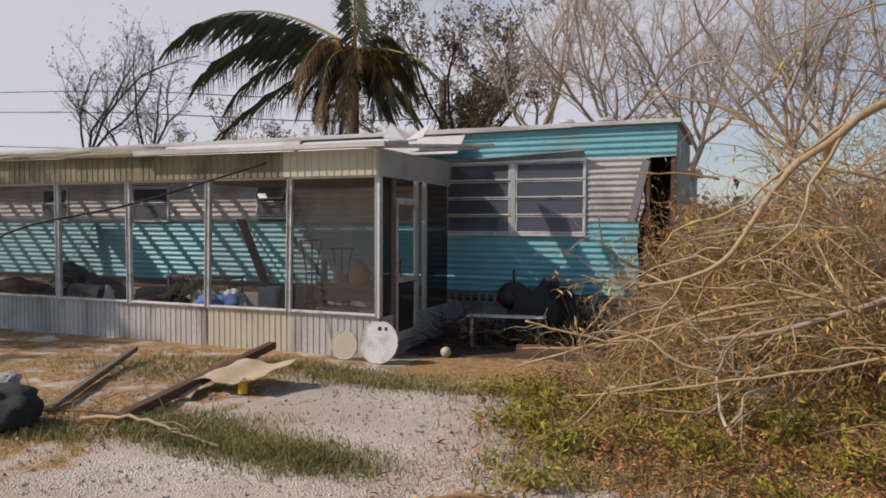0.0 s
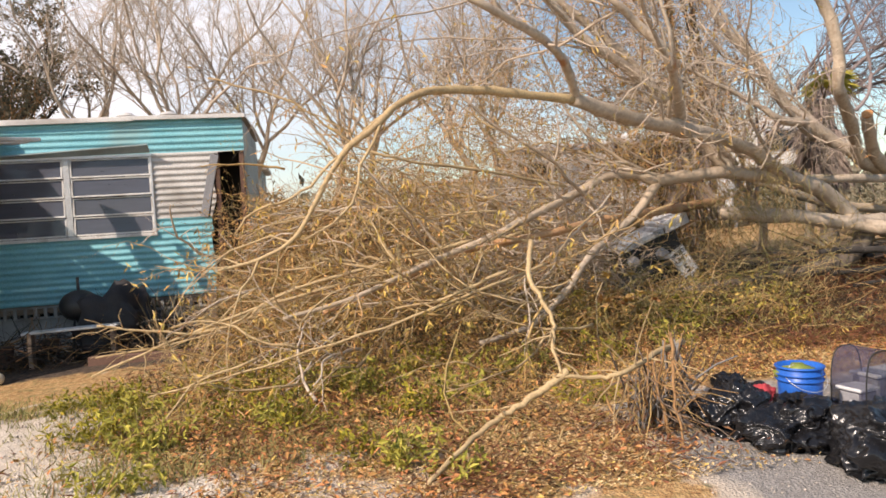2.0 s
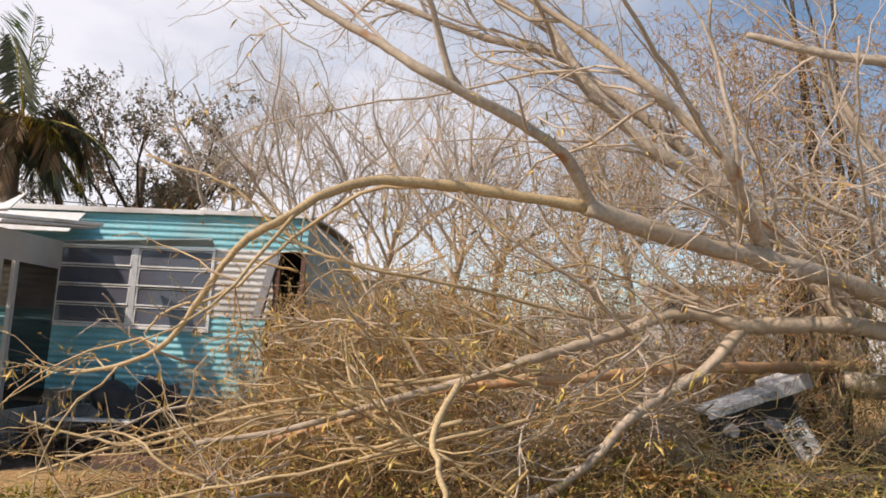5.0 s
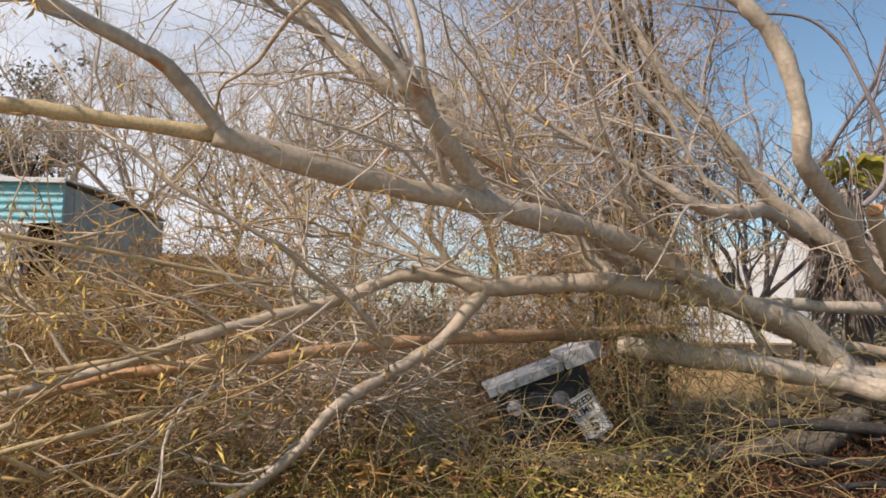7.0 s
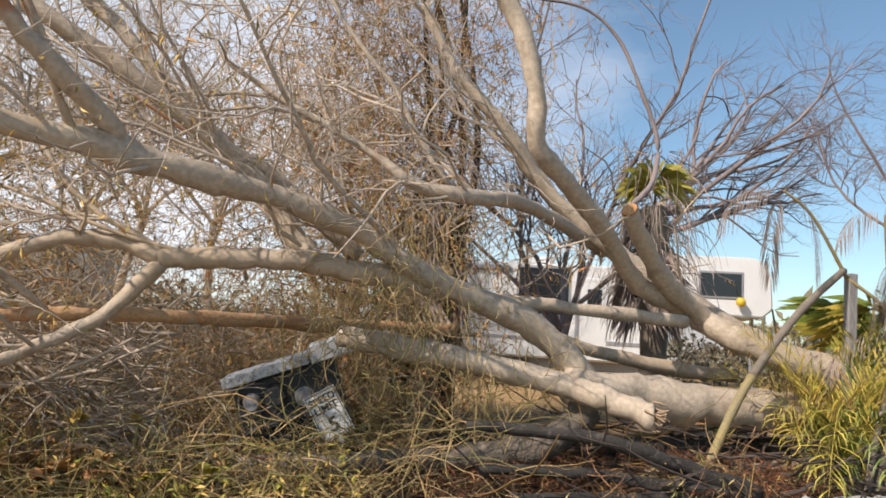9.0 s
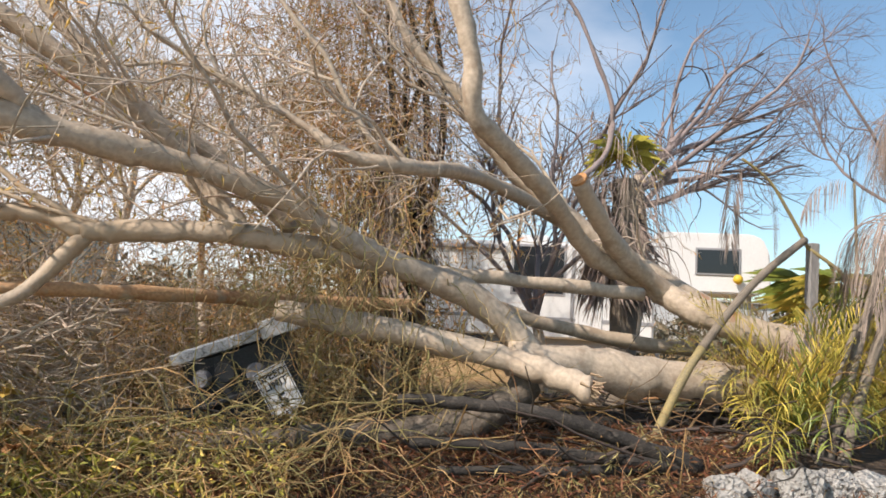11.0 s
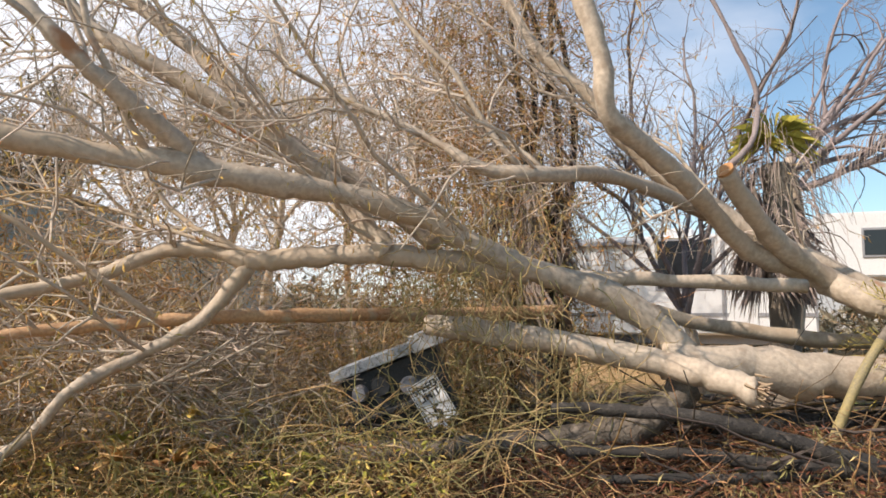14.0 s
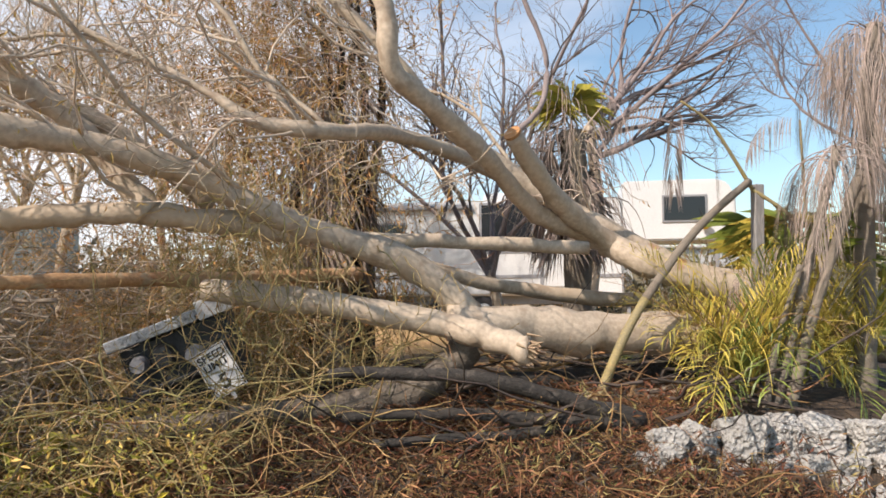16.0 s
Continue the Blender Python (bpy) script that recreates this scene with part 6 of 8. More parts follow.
# ---- palms ----
def frond(base, d, length, droop, rng, leaf=0.45, n=34, r=0.018, width=0.022, hang=0.3, twist=0.0, forward=0.55, gaps=0.0):
    """One feather-shaped palm leaf: rachis line, and leaflet blades."""
    pts = [np.array(base, float)]
    d = unit(np.array(d, float))
    for k in range(12):
        d = unit(d + np.array([0, 0, -droop * (0.4 + k / 12)]))
        pts.append(pts[-1] + d * length / 12)
    P, R = np.array(pts), np.linspace(r, r * 0.2, 13)
    V, F = [], []
    for i in range(n):
        f = 0.12 + 0.88 * i / n
        g = f * 12
        k = min(int(g), 11)
        p = P[k] + (P[k + 1] - P[k]) * (g - k)
        t = unit(P[k + 1] - P[k])
        side = unit(np.cross(t, (0, 0, 1)))
        up = np.cross(side, t)
        L = leaf * (math.sin(math.pi * min(0.98, 0.15 + 0.8 * f)) * 0.8 + 0.25)
        for s in (-1, 1):
            if rng.random() < gaps:
                continue
            q = unit(side * s * 0.8 + t * forward + up * (0.25 + twist) + rng.normal(0, 0.12, 3) + np.array([0, 0, -hang]))
            tip = p + q * L * (0.85 + 0.3 * rng.random()) + np.array([0, 0, -0.25 * hang * L])
            mid = p + q * L * 0.5 + np.array([0, 0, 0.02])
            w = unit(np.cross(q, up)) * width
            b = len(V)
            if gaps:
                bend = mid + (tip - mid) * 0.6 + np.array([0, 0, 0.03 * L])
                tip = tip + np.array([0, 0, -0.22 * L])
                V += [tuple(p), tuple(mid + w), tuple(bend + w * 0.7), tuple(tip), tuple(bend - w * 0.7), tuple(mid - w)]
                F += [(b, b + 1, b + 5), (b + 1, b + 2, b + 4, b + 5), (b + 2, b + 3, b + 4)]
                continue
            V += [tuple(p), tuple(mid + w), tuple(tip), tuple(mid - w)]
            F += [(b, b + 1, b + 2), (b, b + 2, b + 3)]
    return (P, R), V, F


def merge(a, b):
    n = len(a[0])
    a[0].extend(b[0])
    a[1].extend([tuple(i + n for i in f) for f in b[1]])


def palm(base, height, fronds, label, seed, trunk_r=0.16, mats=("palmdark", "palmbrown"), lean=(0, 0), name="palm_tree", stem="ringstem"):
    """fronds: direction, length, droop, which material, hang."""
    rng = np.random.default_rng(seed)
    t = empty(name, base, label, "palm tree")
    top = np.array(base, float) + np.array([lean[0], lean[1], height])
    P, R = smooth_line([np.array(base) - (0, 0, 0.1), np.array(base) + (top - np.array(base)) * 0.5 + np.array([lean[0], lean[1], 0]) * -0.12, top], 9, (trunk_r, trunk_r * 0.75))
    R = R * (1 + 0.08 * (np.arange(len(R)) % 2))
    V, F = tubes([(P, R)], 12)
    soup("trunk", V, F, M[stem], t, "", True)
    for d, L, droop, mi, hang, leaf in fronds:
        ln, V, F = frond(top + rng.normal(0, 0.05, 3), d, L, droop, rng, leaf, int(12 + L * 9.5), 0.02 + 0.004 * L, 0.009 + 0.007 * leaf, hang)
        f = soup("frond", V, F, M[mats[mi]], t)
        V, F = tubes([ln], 5)
        soup("rachis", V, F, M["palmyellow" if mi == 0 else "palmbrown"], f, "", True)
    return t, top


rng_p = np.random.default_rng(81)
palm((-8.1, 16.5, 0), 7.0, [
    ((-1.0, -0.1, 0.75), 7.2, 0.135, 0, 1.0, 1.5), ((-1.0, 0.05, 0.5), 6.6, 0.13, 0, 1.0, 1.4), ((-0.85, -0.15, -0.30), 5.2, 0.045, 0, 0.8, 1.0), ((-0.85, -0.2, 0.15), 4.6, 0.14, 0, 0.9, 1.0), ((0.02, 0, 1.0), 3.0, 0.005, 1, 0.1, 1.2), ((0.16, 0.1, 1.0), 2.6, 0.03, 1, 0.2, 1.0), ((-0.2, -0.1, 1.0), 2.3, 0.05, 1, 0.3, 1.0),
    ((0.8, -0.1, 0.0), 2.4, 0.3, 0, 0.9, 0.8), ((0.7, -0.3, -0.3), 2.6, 0.25, 0, 0.9, 0.8), ((0.9, 0.1, -0.5), 3.0, 0.1, 0, 0.9, 0.8), ((0.2, -0.5, -0.2), 2.8, 0.3, 3, 0.9, 0.7), ((-0.3, -0.5, -0.4), 2.8, 0.25, 3, 0.9, 0.7), ((0.4, 0.3, -0.4), 3.2, 0.2, 3, 0.9, 0.9), ((-0.5, 0.2, -0.5), 2.8, 0.2, 3, 0.9, 0.7), ((0.6, 0.1, -0.7), 3.2, 0.1, 3, 0.9, 0.9), ((0.9, -0.2, -0.1), 2.8, 0.25, 0, 0.9, 0.9), ((0.8, -0.3, 0.2), 2.3, 0.32, 3, 0.9, 0.8), ((1.0, 0.1, 0.25), 2.9, 0.28, 0, 0.9, 0.9), ((0.9, 0.3, 0.5), 2.6, 0.32, 3, 0.9, 0.9), ((-0.6, -0.1, -0.2), 2.4, 0.3, 0, 0.9, 0.8)] + [((math.cos(a) * 0.9 + 0.15, -0.25 + 0.3 * math.sin(a), 0.5 - 1.2 * rng_p.random()), 1.0 + 2.6 * rng_p.random() ** 1.5, 0.06 + 0.34 * rng_p.random(), (0, 3, 0, 0, 3, 0, 2)[k % 7], 0.5 + 0.6 * rng_p.random(), 0.55 + 0.5 * rng_p.random()) for k, a in enumerate(np.arange(30) * 0.97)],
    "storm-battered coconut palm with one long swept frond", 82, 0.22, ("palmdark", "palmgreen", "palmyellow", "palmbrown"))


def fan_leaf(p, d, size, n, rng, hang=0.0, blade=0.022):
    """One fan of blades on a stalk end."""
    V, F = [], []
    d = unit(np.array(d, float))
    side = unit(np.cross(d, (0, 0, 1)))
    up = np.cross(side, d)
    for i in range(n):
        a = radians(-115 + 230 * i / (n - 1))
        q = unit(d * math.cos(a) + side * math.sin(a) + up * rng.normal(0, 0.12) + np.array([0, 0, -hang]))
        L = size * (0.75 + 0.25 * math.cos(a * 0.6)) * (0.9 + 0.2 * rng.random())
        w = unit(np.cross(q, up)) * size * blade
        b = len(V)
        mid = p + q * L * 0.55
        tip = p + q * L + np.array([0, 0, -L * (0.15 + 0.4 * hang)])
        V += [tuple(p), tuple(mid + w), tuple(tip), tuple(mid - w)]
        F += [(b, b + 1, b + 2), (b, b + 2, b + 3)]
    return V, F


def fan_palm(base, height, seed, green=3, dead=26, label="", size=0.75):
    rng = np.random.default_rng(seed)
    t = empty("fan_palm", base, label, "palm tree")
    b = np.array(base, float)
    P, R = smooth_line([b - (0, 0, 0.1), b + (0.05, 0, height * 0.5), b + (0, 0, height)], 8, (0.17, 0.15))
    V, F = tubes([(P, R * (1 + 0.1 * (np.arange(len(R)) % 2)))], 10)
    soup("trunk", V, F, M["ringstem"], t, "", True)
    top = b + (0, 0, height)
    stalks = []
    for k in range(green):
        d = unit(np.array([rng.normal(-0.25, 0.3), -0.6, 0.65 + 0.2 * rng.random()]))
        p = top + d * size * 0.8
        stalks.append((np.array([top, p]), np.array([0.015, 0.01])))
        V, F = fan_leaf(p, d + np.array([0, 0, -0.2]), size * (1.15 if k == 0 else 0.8), 26, rng, 0.35, 0.016)
        soup("fan_leaf", V, F, M["limeleaf"], t, "green fan leaf")
    dead_v = [[], []]
    for k in range(dead):
        a = rng.random() * 6.28
        d = unit(np.array([math.cos(a), math.sin(a), 0.2 - 0.9 * rng.random()]))
        s = top - np.array([rng.normal(0, 0.12), rng.normal(0, 0.1), height * 0.55 * rng.random() - 0.15])
        p = s + d * size * 0.5
        stalks.append((np.array([s, p]), np.array([0.014, 0.008])))
        merge(dead_v, fan_leaf(p, d * (0.4 + 0.8 * rng.random()) + np.array([0, 0, -1.0]), size * (0.6 + 0.9 * rng.random()), 22, rng, 0.5 + 0.8 * rng.random(), 0.005))
    soup("dead_skirt", dead_v[0], dead_v[1], M["palmdead"], t, "dead grey fronds hanging as a skirt")
    V, F = tubes(stalks, 4, False)
    tagged(soup("stalk_cluster", V, F, M["palmbrown"], t), kind="stuff")
    shreds = []
    for k in range(360):
        a = rng.random() * 6.28
        q = 0.12 + 0.32 * rng.random()
        s = top + np.array([math.cos(a) * q, math.sin(a) * q, 0.75 - height * 0.62 * rng.random()])
        shreds.append(shoot(s, (math.cos(a) * 0.5, math.sin(a) * 0.5, 0.1), 0.4 + 0.7 * rng.random(), 0.004 + 0.006 * rng.random(), 6, rng, 0.18, -0.55))
    V, F = tubes(shreds, 3, False)
    tagged(soup("shredded_skirt", V, F, M["palmdead"], t, "shredded grey leaf strips"), kind="stuff")


fan_palm((12.25, 9.4, 0.45), 3.05, 91, 2, 18, "battered fan palm with a dead grey skirt", 0.5)
fan_palm((9.3, 9.2, 0.4), 3.2, 94, 0, 10, "stripped palm stump wound with dead vines", 0.6)


def vine_column():
    """The tall stem wrapped in dead brown vines, behind the fallen limbs."""
    rng = np.random.default_rng(95)
    t = empty("vine_covered_tree", (9.2, 9.3, 0.4), "tall tree stem smothered in dead brown vines", "tree", "standing trees")
    stems = []
    for k in range(5):
        x, y = 9.2 + rng.normal(0, 0.35), 9.4 + rng.normal(0, 0.25)
        stems.append(smooth_line([(x, y, 0.3), (x + rng.normal(0, 0.15), y, 2.5), (x + rng.normal(0, 0.3), y, 4.5), (x + rng.normal(0, 0.5), y, 7.6)], 5, (0.10, 0.012)))
    for ln in stems:
        V, F = tubes([ln], 9)
        soup("stem", V, F, M["darkbark"], t, "", True)
    lines, pale = [], []
    for _ in range(4600):
        z = 0.9 + 5.8 * rng.random()
        w = 0.85 + 0.10 * z
        p = np.array([8.85 - 0.05 * z + rng.normal(0, w * 0.75), 9.3 + rng.normal(0, 0.5), z])
        d = np.array([rng.normal(0, 0.6), rng.normal(0, 0.4), rng.normal(-0.5, 0.7)])
        (lines if rng.random() < 0.84 else pale).append(shoot(p, d, 0.3 + 0.7 * rng.random(), 0.003 + 0.006 * rng.random() ** 2, 5, rng, 0.4, -0.05))
    V, F = tubes(lines, 3, False)
    tagged(soup("vines", V, F, M["twigbrown"], t, "tangled dead vines", True), kind="stuff")
    V, F = tubes(pale, 4, False)
    tagged(soup("vines", V, F, M["strand"], t, "", True), kind="stuff")
    pts = along(lines, 5.0, rng)
    V, F = leaves_at(pts, 0.07, rng, 1.0, 0.25)
    tagged(soup("dead_leaves", V, F, M["deadleaf"], t), kind="stuff")


vine_column()


def palm_clump():
    """Yellow-green feather palms and ringed stems behind the stone wall."""
    rng = np.random.default_rng(101)
    for k, (x, y, n, s) in enumerate(((12.78, 6.5, 40, 1.5), (13.25, 6.95, 30, 1.65), (14.0, 7.0, 18, 1.5))):
        z = float(ground_z(x, y))
        t = empty("palm_shrub", (x, y, z), "yellowing feather palm growing in a clump behind the stone wall", "palm shrub", "palm shrubs")
        for i in range(n):
            a = rng.random() * 6.28
            lean = 0.15 + 0.55 * rng.random()
            ln, V, F = frond((x + rng.normal(0, 0.10), y + rng.normal(0, 0.08), z + 0.05), (math.cos(a) * lean - 0.08, math.sin(a) * lean, 1.0), s * (0.5 + 0.6 * rng.random()), 0.09 + 0.22 * rng.random(), rng, 0.42, 26, 0.009, 0.0058, 0.05, 0.2, 1.2, 0.25)
            r = rng.random()
            f = soup("frond", V, F, M["palmyellow"] if r < 0.70 else M["palmgreen"] if r < 0.84 else M["palmbrown"], t)
            V, F = tubes([ln], 5)
            soup("rachis", V, F, M["palmyellow"] if r < 0.86 else M["palmbrown"], f, "", True)
    stems = (((12.85, 6.25, 0.45), (13.25, 6.35, 1.6), (13.67, 6.45, 2.75), 0.042), ((12.95, 6.2, 0.45), (13.35, 6.35, 1.4), (14.05, 6.5, 2.85), 0.045), ((12.75, 6.2, 0.45), (12.92, 6.25, 1.1), (13.18, 6.3, 1.72), 0.028), ((14.13, 6.8, 0.45), (14.2, 6.8, 2.4), (14.36, 6.8, 4.0), 0.085))
    for k, (a, m_, b, r) in enumerate(stems):
        t = empty("dead_palm", a, "thin ringed grey palm stem with dead hanging fronds" if k < 2 else "broken bare palm stem" if k == 2 else "grey palm trunk with a skirt of dead hanging fronds", "palm tree", "dead palms")
        P, R = smooth_line([a, m_, b], 22, (r * 1.15, r * 0.85))
        V, F = tubes([(P, R * (1 + 0.10 * (np.arange(len(R)) % 4 == 0)))], 10)
        soup("stem", V, F, M["ringstem"], t, "", True)
        if k == 2:
            continue
        for i in range(9 if k < 2 else 30):
            an = rng.random() * 6.28
            top = P[-1 - int(rng.integers(1, 5 if k < 2 else 12))]
            ln, V, F = frond(top, (math.cos(an) * (0.5 if k < 2 else 0.45), math.sin(an) * 0.4, 0.35 if k < 2 else 0.6), (0.7 if k < 2 else 0.9) + 0.5 * rng.random(), (0.45 if k < 2 else 0.55) + 0.25 * rng.random(), rng, 0.45, 34, 0.007, 0.0034, 1.7, 0.0, 1.2, 0.35)
            f = soup("frond", V, F, M["palmdead"], t)
            V, F = tubes([ln], 5)
            soup("rachis", V, F, M["palmdead"], f, "", True)
    # low fan palm and a broad-leaved bush behind them
    fan_shrub((14.1, 7.6, float(ground_z(14.1, 7.6))), rng)
    broad_bush((13.98, 7.0), rng)


def fan_shrub(base, rng):
    t = empty("fan_palm_shrub", base, "low green fan palm behind the stone wall", "palm shrub", "palm shrubs")
    b = np.array(base)
    for i in range(13):
        a = rng.random() * 6.28
        p = b + np.array([math.cos(a) * 0.45, math.sin(a) * 0.35, 1.25 + 0.45 * rng.random()])
        V, F = tubes([smooth_line([b, (b + p) / 2 + (0, 0, 0.15), p], 4, (0.014, 0.009))], 5)
        s = soup("stalk", V, F, M["palmyellow"], t, "", True)
        V, F = fan_leaf(p, (math.cos(a), math.sin(a) - 0.2, 0.15 + 0.3 * rng.random()), 0.55 + 0.15 * rng.random(), 24, rng, 0.12, 0.020)
        soup("fan_leaf", V, F, M["palmgreen" if i % 3 else "palmyellow"], s)


def broad_bush(place, rng):
    x, y = place
    z = float(ground_z(x, y))
    t = empty("broad_leaved_bush", (x, y, z), "yellow-green broad-leaved bush among the palms", "bush")
    stems = [shoot((x + rng.normal(0, 0.08), y + rng.normal(0, 0.08), z), (rng.normal(0, 0.3), rng.normal(0, 0.3), 1), 0.8 + 0.6 * rng.random(), 0.008, 5, rng, 0.15) for _ in range(9)]
    V, F = tubes(stems, 5, False)
    tagged(soup("stem_mass", V, F, M["strandgreen"], t, "", True), kind="stuff")
    V, F = leaves_at(along(stems, 9, rng, 0.25), 0.2, rng, 0.5, 0.45, 0.3)
    tagged(soup("leaves", V, F, M["limeleaf"], t), kind="stuff")


palm_clump()


def prop_pole():
    t = empty("leaning_pole", (11.38, 6.38, 0.55), "yellow-grey palm stem leaning over the fallen trunk", "pole")
    P, R = smooth_line([(11.36, 6.36, 0.5), (11.7, 6.42, 1.18), (12.1, 6.55, 1.68), (12.55, 6.7, 2.12), (13.15, 6.98, 2.52)], 8, (0.04, 0.035))
    R = R * (1 + 0.08 * (np.arange(len(R)) % 4 == 0))
    V, F = tubes([(P[:13], R[:13])], 10)
    soup("pole_foot", V, F, M["yellowpole"], t, "yellowish lower stem", True)
    V, F = tubes([(P[12:], R[12:])], 10)
    soup("pole", V, F, M["ringstem"], t, "", True)
    p = tagged(part("wood_post", beam((13.22, 7.02, 0.5), (13.26, 7.02, 2.5), 0.09, 0.09), M["greywood"]), "weathered grey timber post behind the pole", "post")
    rng = np.random.default_rng(111)
    for (a, pts) in (((13.16, 6.98, 2.5), [(13.2, 7.0, 2.45), (12.98, 6.95, 2.75), (12.75, 6.92, 3.05), (12.46, 6.9, 3.24)]), ((13.2, 7.0, 2.45), [(13.2, 7.0, 2.45), (13.5, 6.9, 2.2), (13.7, 6.9, 1.9)]), ((13.9, 7.6, 1.6), [(14.2, 7.6, 1.3), (14.15, 7.6, 2.44), (14.12, 7.6, 3.27)])):
        s = empty("broken_frond", a, "snapped yellow palm stalk with a limp dead frond", "palm frond", "snapped fronds")
        P, R = smooth_line(pts, 6, (0.02, 0.012))
        V, F = tubes([(P, R)], 7)
        soup("stalk", V, F, M["yellowpole"], s, "", True)
        for k in range(3):
            ln, V, F = frond(P[-1], ((-1.0, 0.3, 0.05)[k], rng.normal(0, 0.15), (0.35, 0.0, 0.05)[k]), 0.8 + 0.4 * rng.random(), (0.22, 0.8, 0.7)[k], rng, 0.32, 34, 0.007, 0.0045, 1.6, 0.0, 1.2, 0.2)
            soup("dead_leaf", V, F, M["palmdead"], s)


prop_pole()


# ---- stone wall ----
def stone_mesh(seed, sub=4):
    bm = bmesh.new()
    bmesh.ops.create_icosphere(bm, subdivisions=sub, radius=1.0)
    off = Vector((seed * 2.7, seed * 5.1, seed * 1.3))
    rng = np.random.default_rng(int(seed * 100))
    planes = [(Vector(unit(rng.normal(0, 1, 3))), 0.80 + 0.25 * rng.random()) for _ in range(10)]
    for ax in range(3):
        for sg in (-1, 1):
            v = rng.normal(0, 0.16, 3)
            v[ax] = sg
            planes.append((Vector(unit(v)), 0.70 + 0.16 * rng.random()))
    for v in bm.verts:
        d = v.co.normalized()
        k = min([1.15] + [h / d.dot(n) for n, h in planes if d.dot(n) > 0.2])
        k += 0.06 * noise.noise(d * 2.7 + off) - 0.20 * abs(noise.noise(d * 3.7 + off)) + 0.06 * noise.noise(d * 9 + off) - 0.10 * max(0.0, noise.noise(d * 13 - off))
        v.co = d * k
    me = bpy.data.meshes.new("stone")
    bm.to_mesh(me)
    bm.free()
    me.materials.append(M["coral"])
    return me


def build_stone_wall():
    wall = empty("stone_wall", (13.5, 5.7, 0.1), "low dry wall of rough white coral stones", "stone wall")
    meshes = [stone_mesh(i * 1.37 + 0.5) for i in range(8)]
    rng = np.random.default_rng(121)
    for row, (z, n) in enumerate(((-0.06, 24), (0.17, 23), (0.38, 22))):
        x = 11.2 + 0.16 * row
        for i in range(n):
            s = (0.115 + 0.06 * rng.random()) * (0.85 if x < 11.7 else 1.0)
            y = 5.66 - 0.06 * (x - 11.5) + rng.normal(0, 0.05) - 0.05 * (2 - row)
            ob = new("stone", meshes[rng.integers(8)])
            ob.parent = wall
            ob.matrix_parent_inverse = Matrix.Translation(-wall.location)
            ob.location = (x + s, y, z + 0.08)
            ob.rotation_euler = (rng.normal(0, 0.15) + 1.571 * rng.integers(4), rng.normal(0, 0.15), rng.normal(0, 0.25) + 1.571 * rng.integers(4))
            ob.scale = (s * (1.1 + 0.3 * rng.random()), s * 1.2, s * (1.0 + 0.3 * rng.random()))
            x += s * 2.05
    for k in range(14):
        ob = new("stone", meshes[k % 8])
        ob.parent = wall
        ob.matrix_parent_inverse = Matrix.Translation(-wall.location)
        s = 0.10 + 0.05 * rng.random()
        ob.location = (11.35 + 0.21 * k, 5.42 - 0.012 * k + rng.normal(0, 0.06), 0.05 + 0.12 * rng.random())
        ob.scale = (s, s, s * 0.9)
        ob.rotation_euler = tuple(rng.random(3) * 6.28)


build_stone_wall()


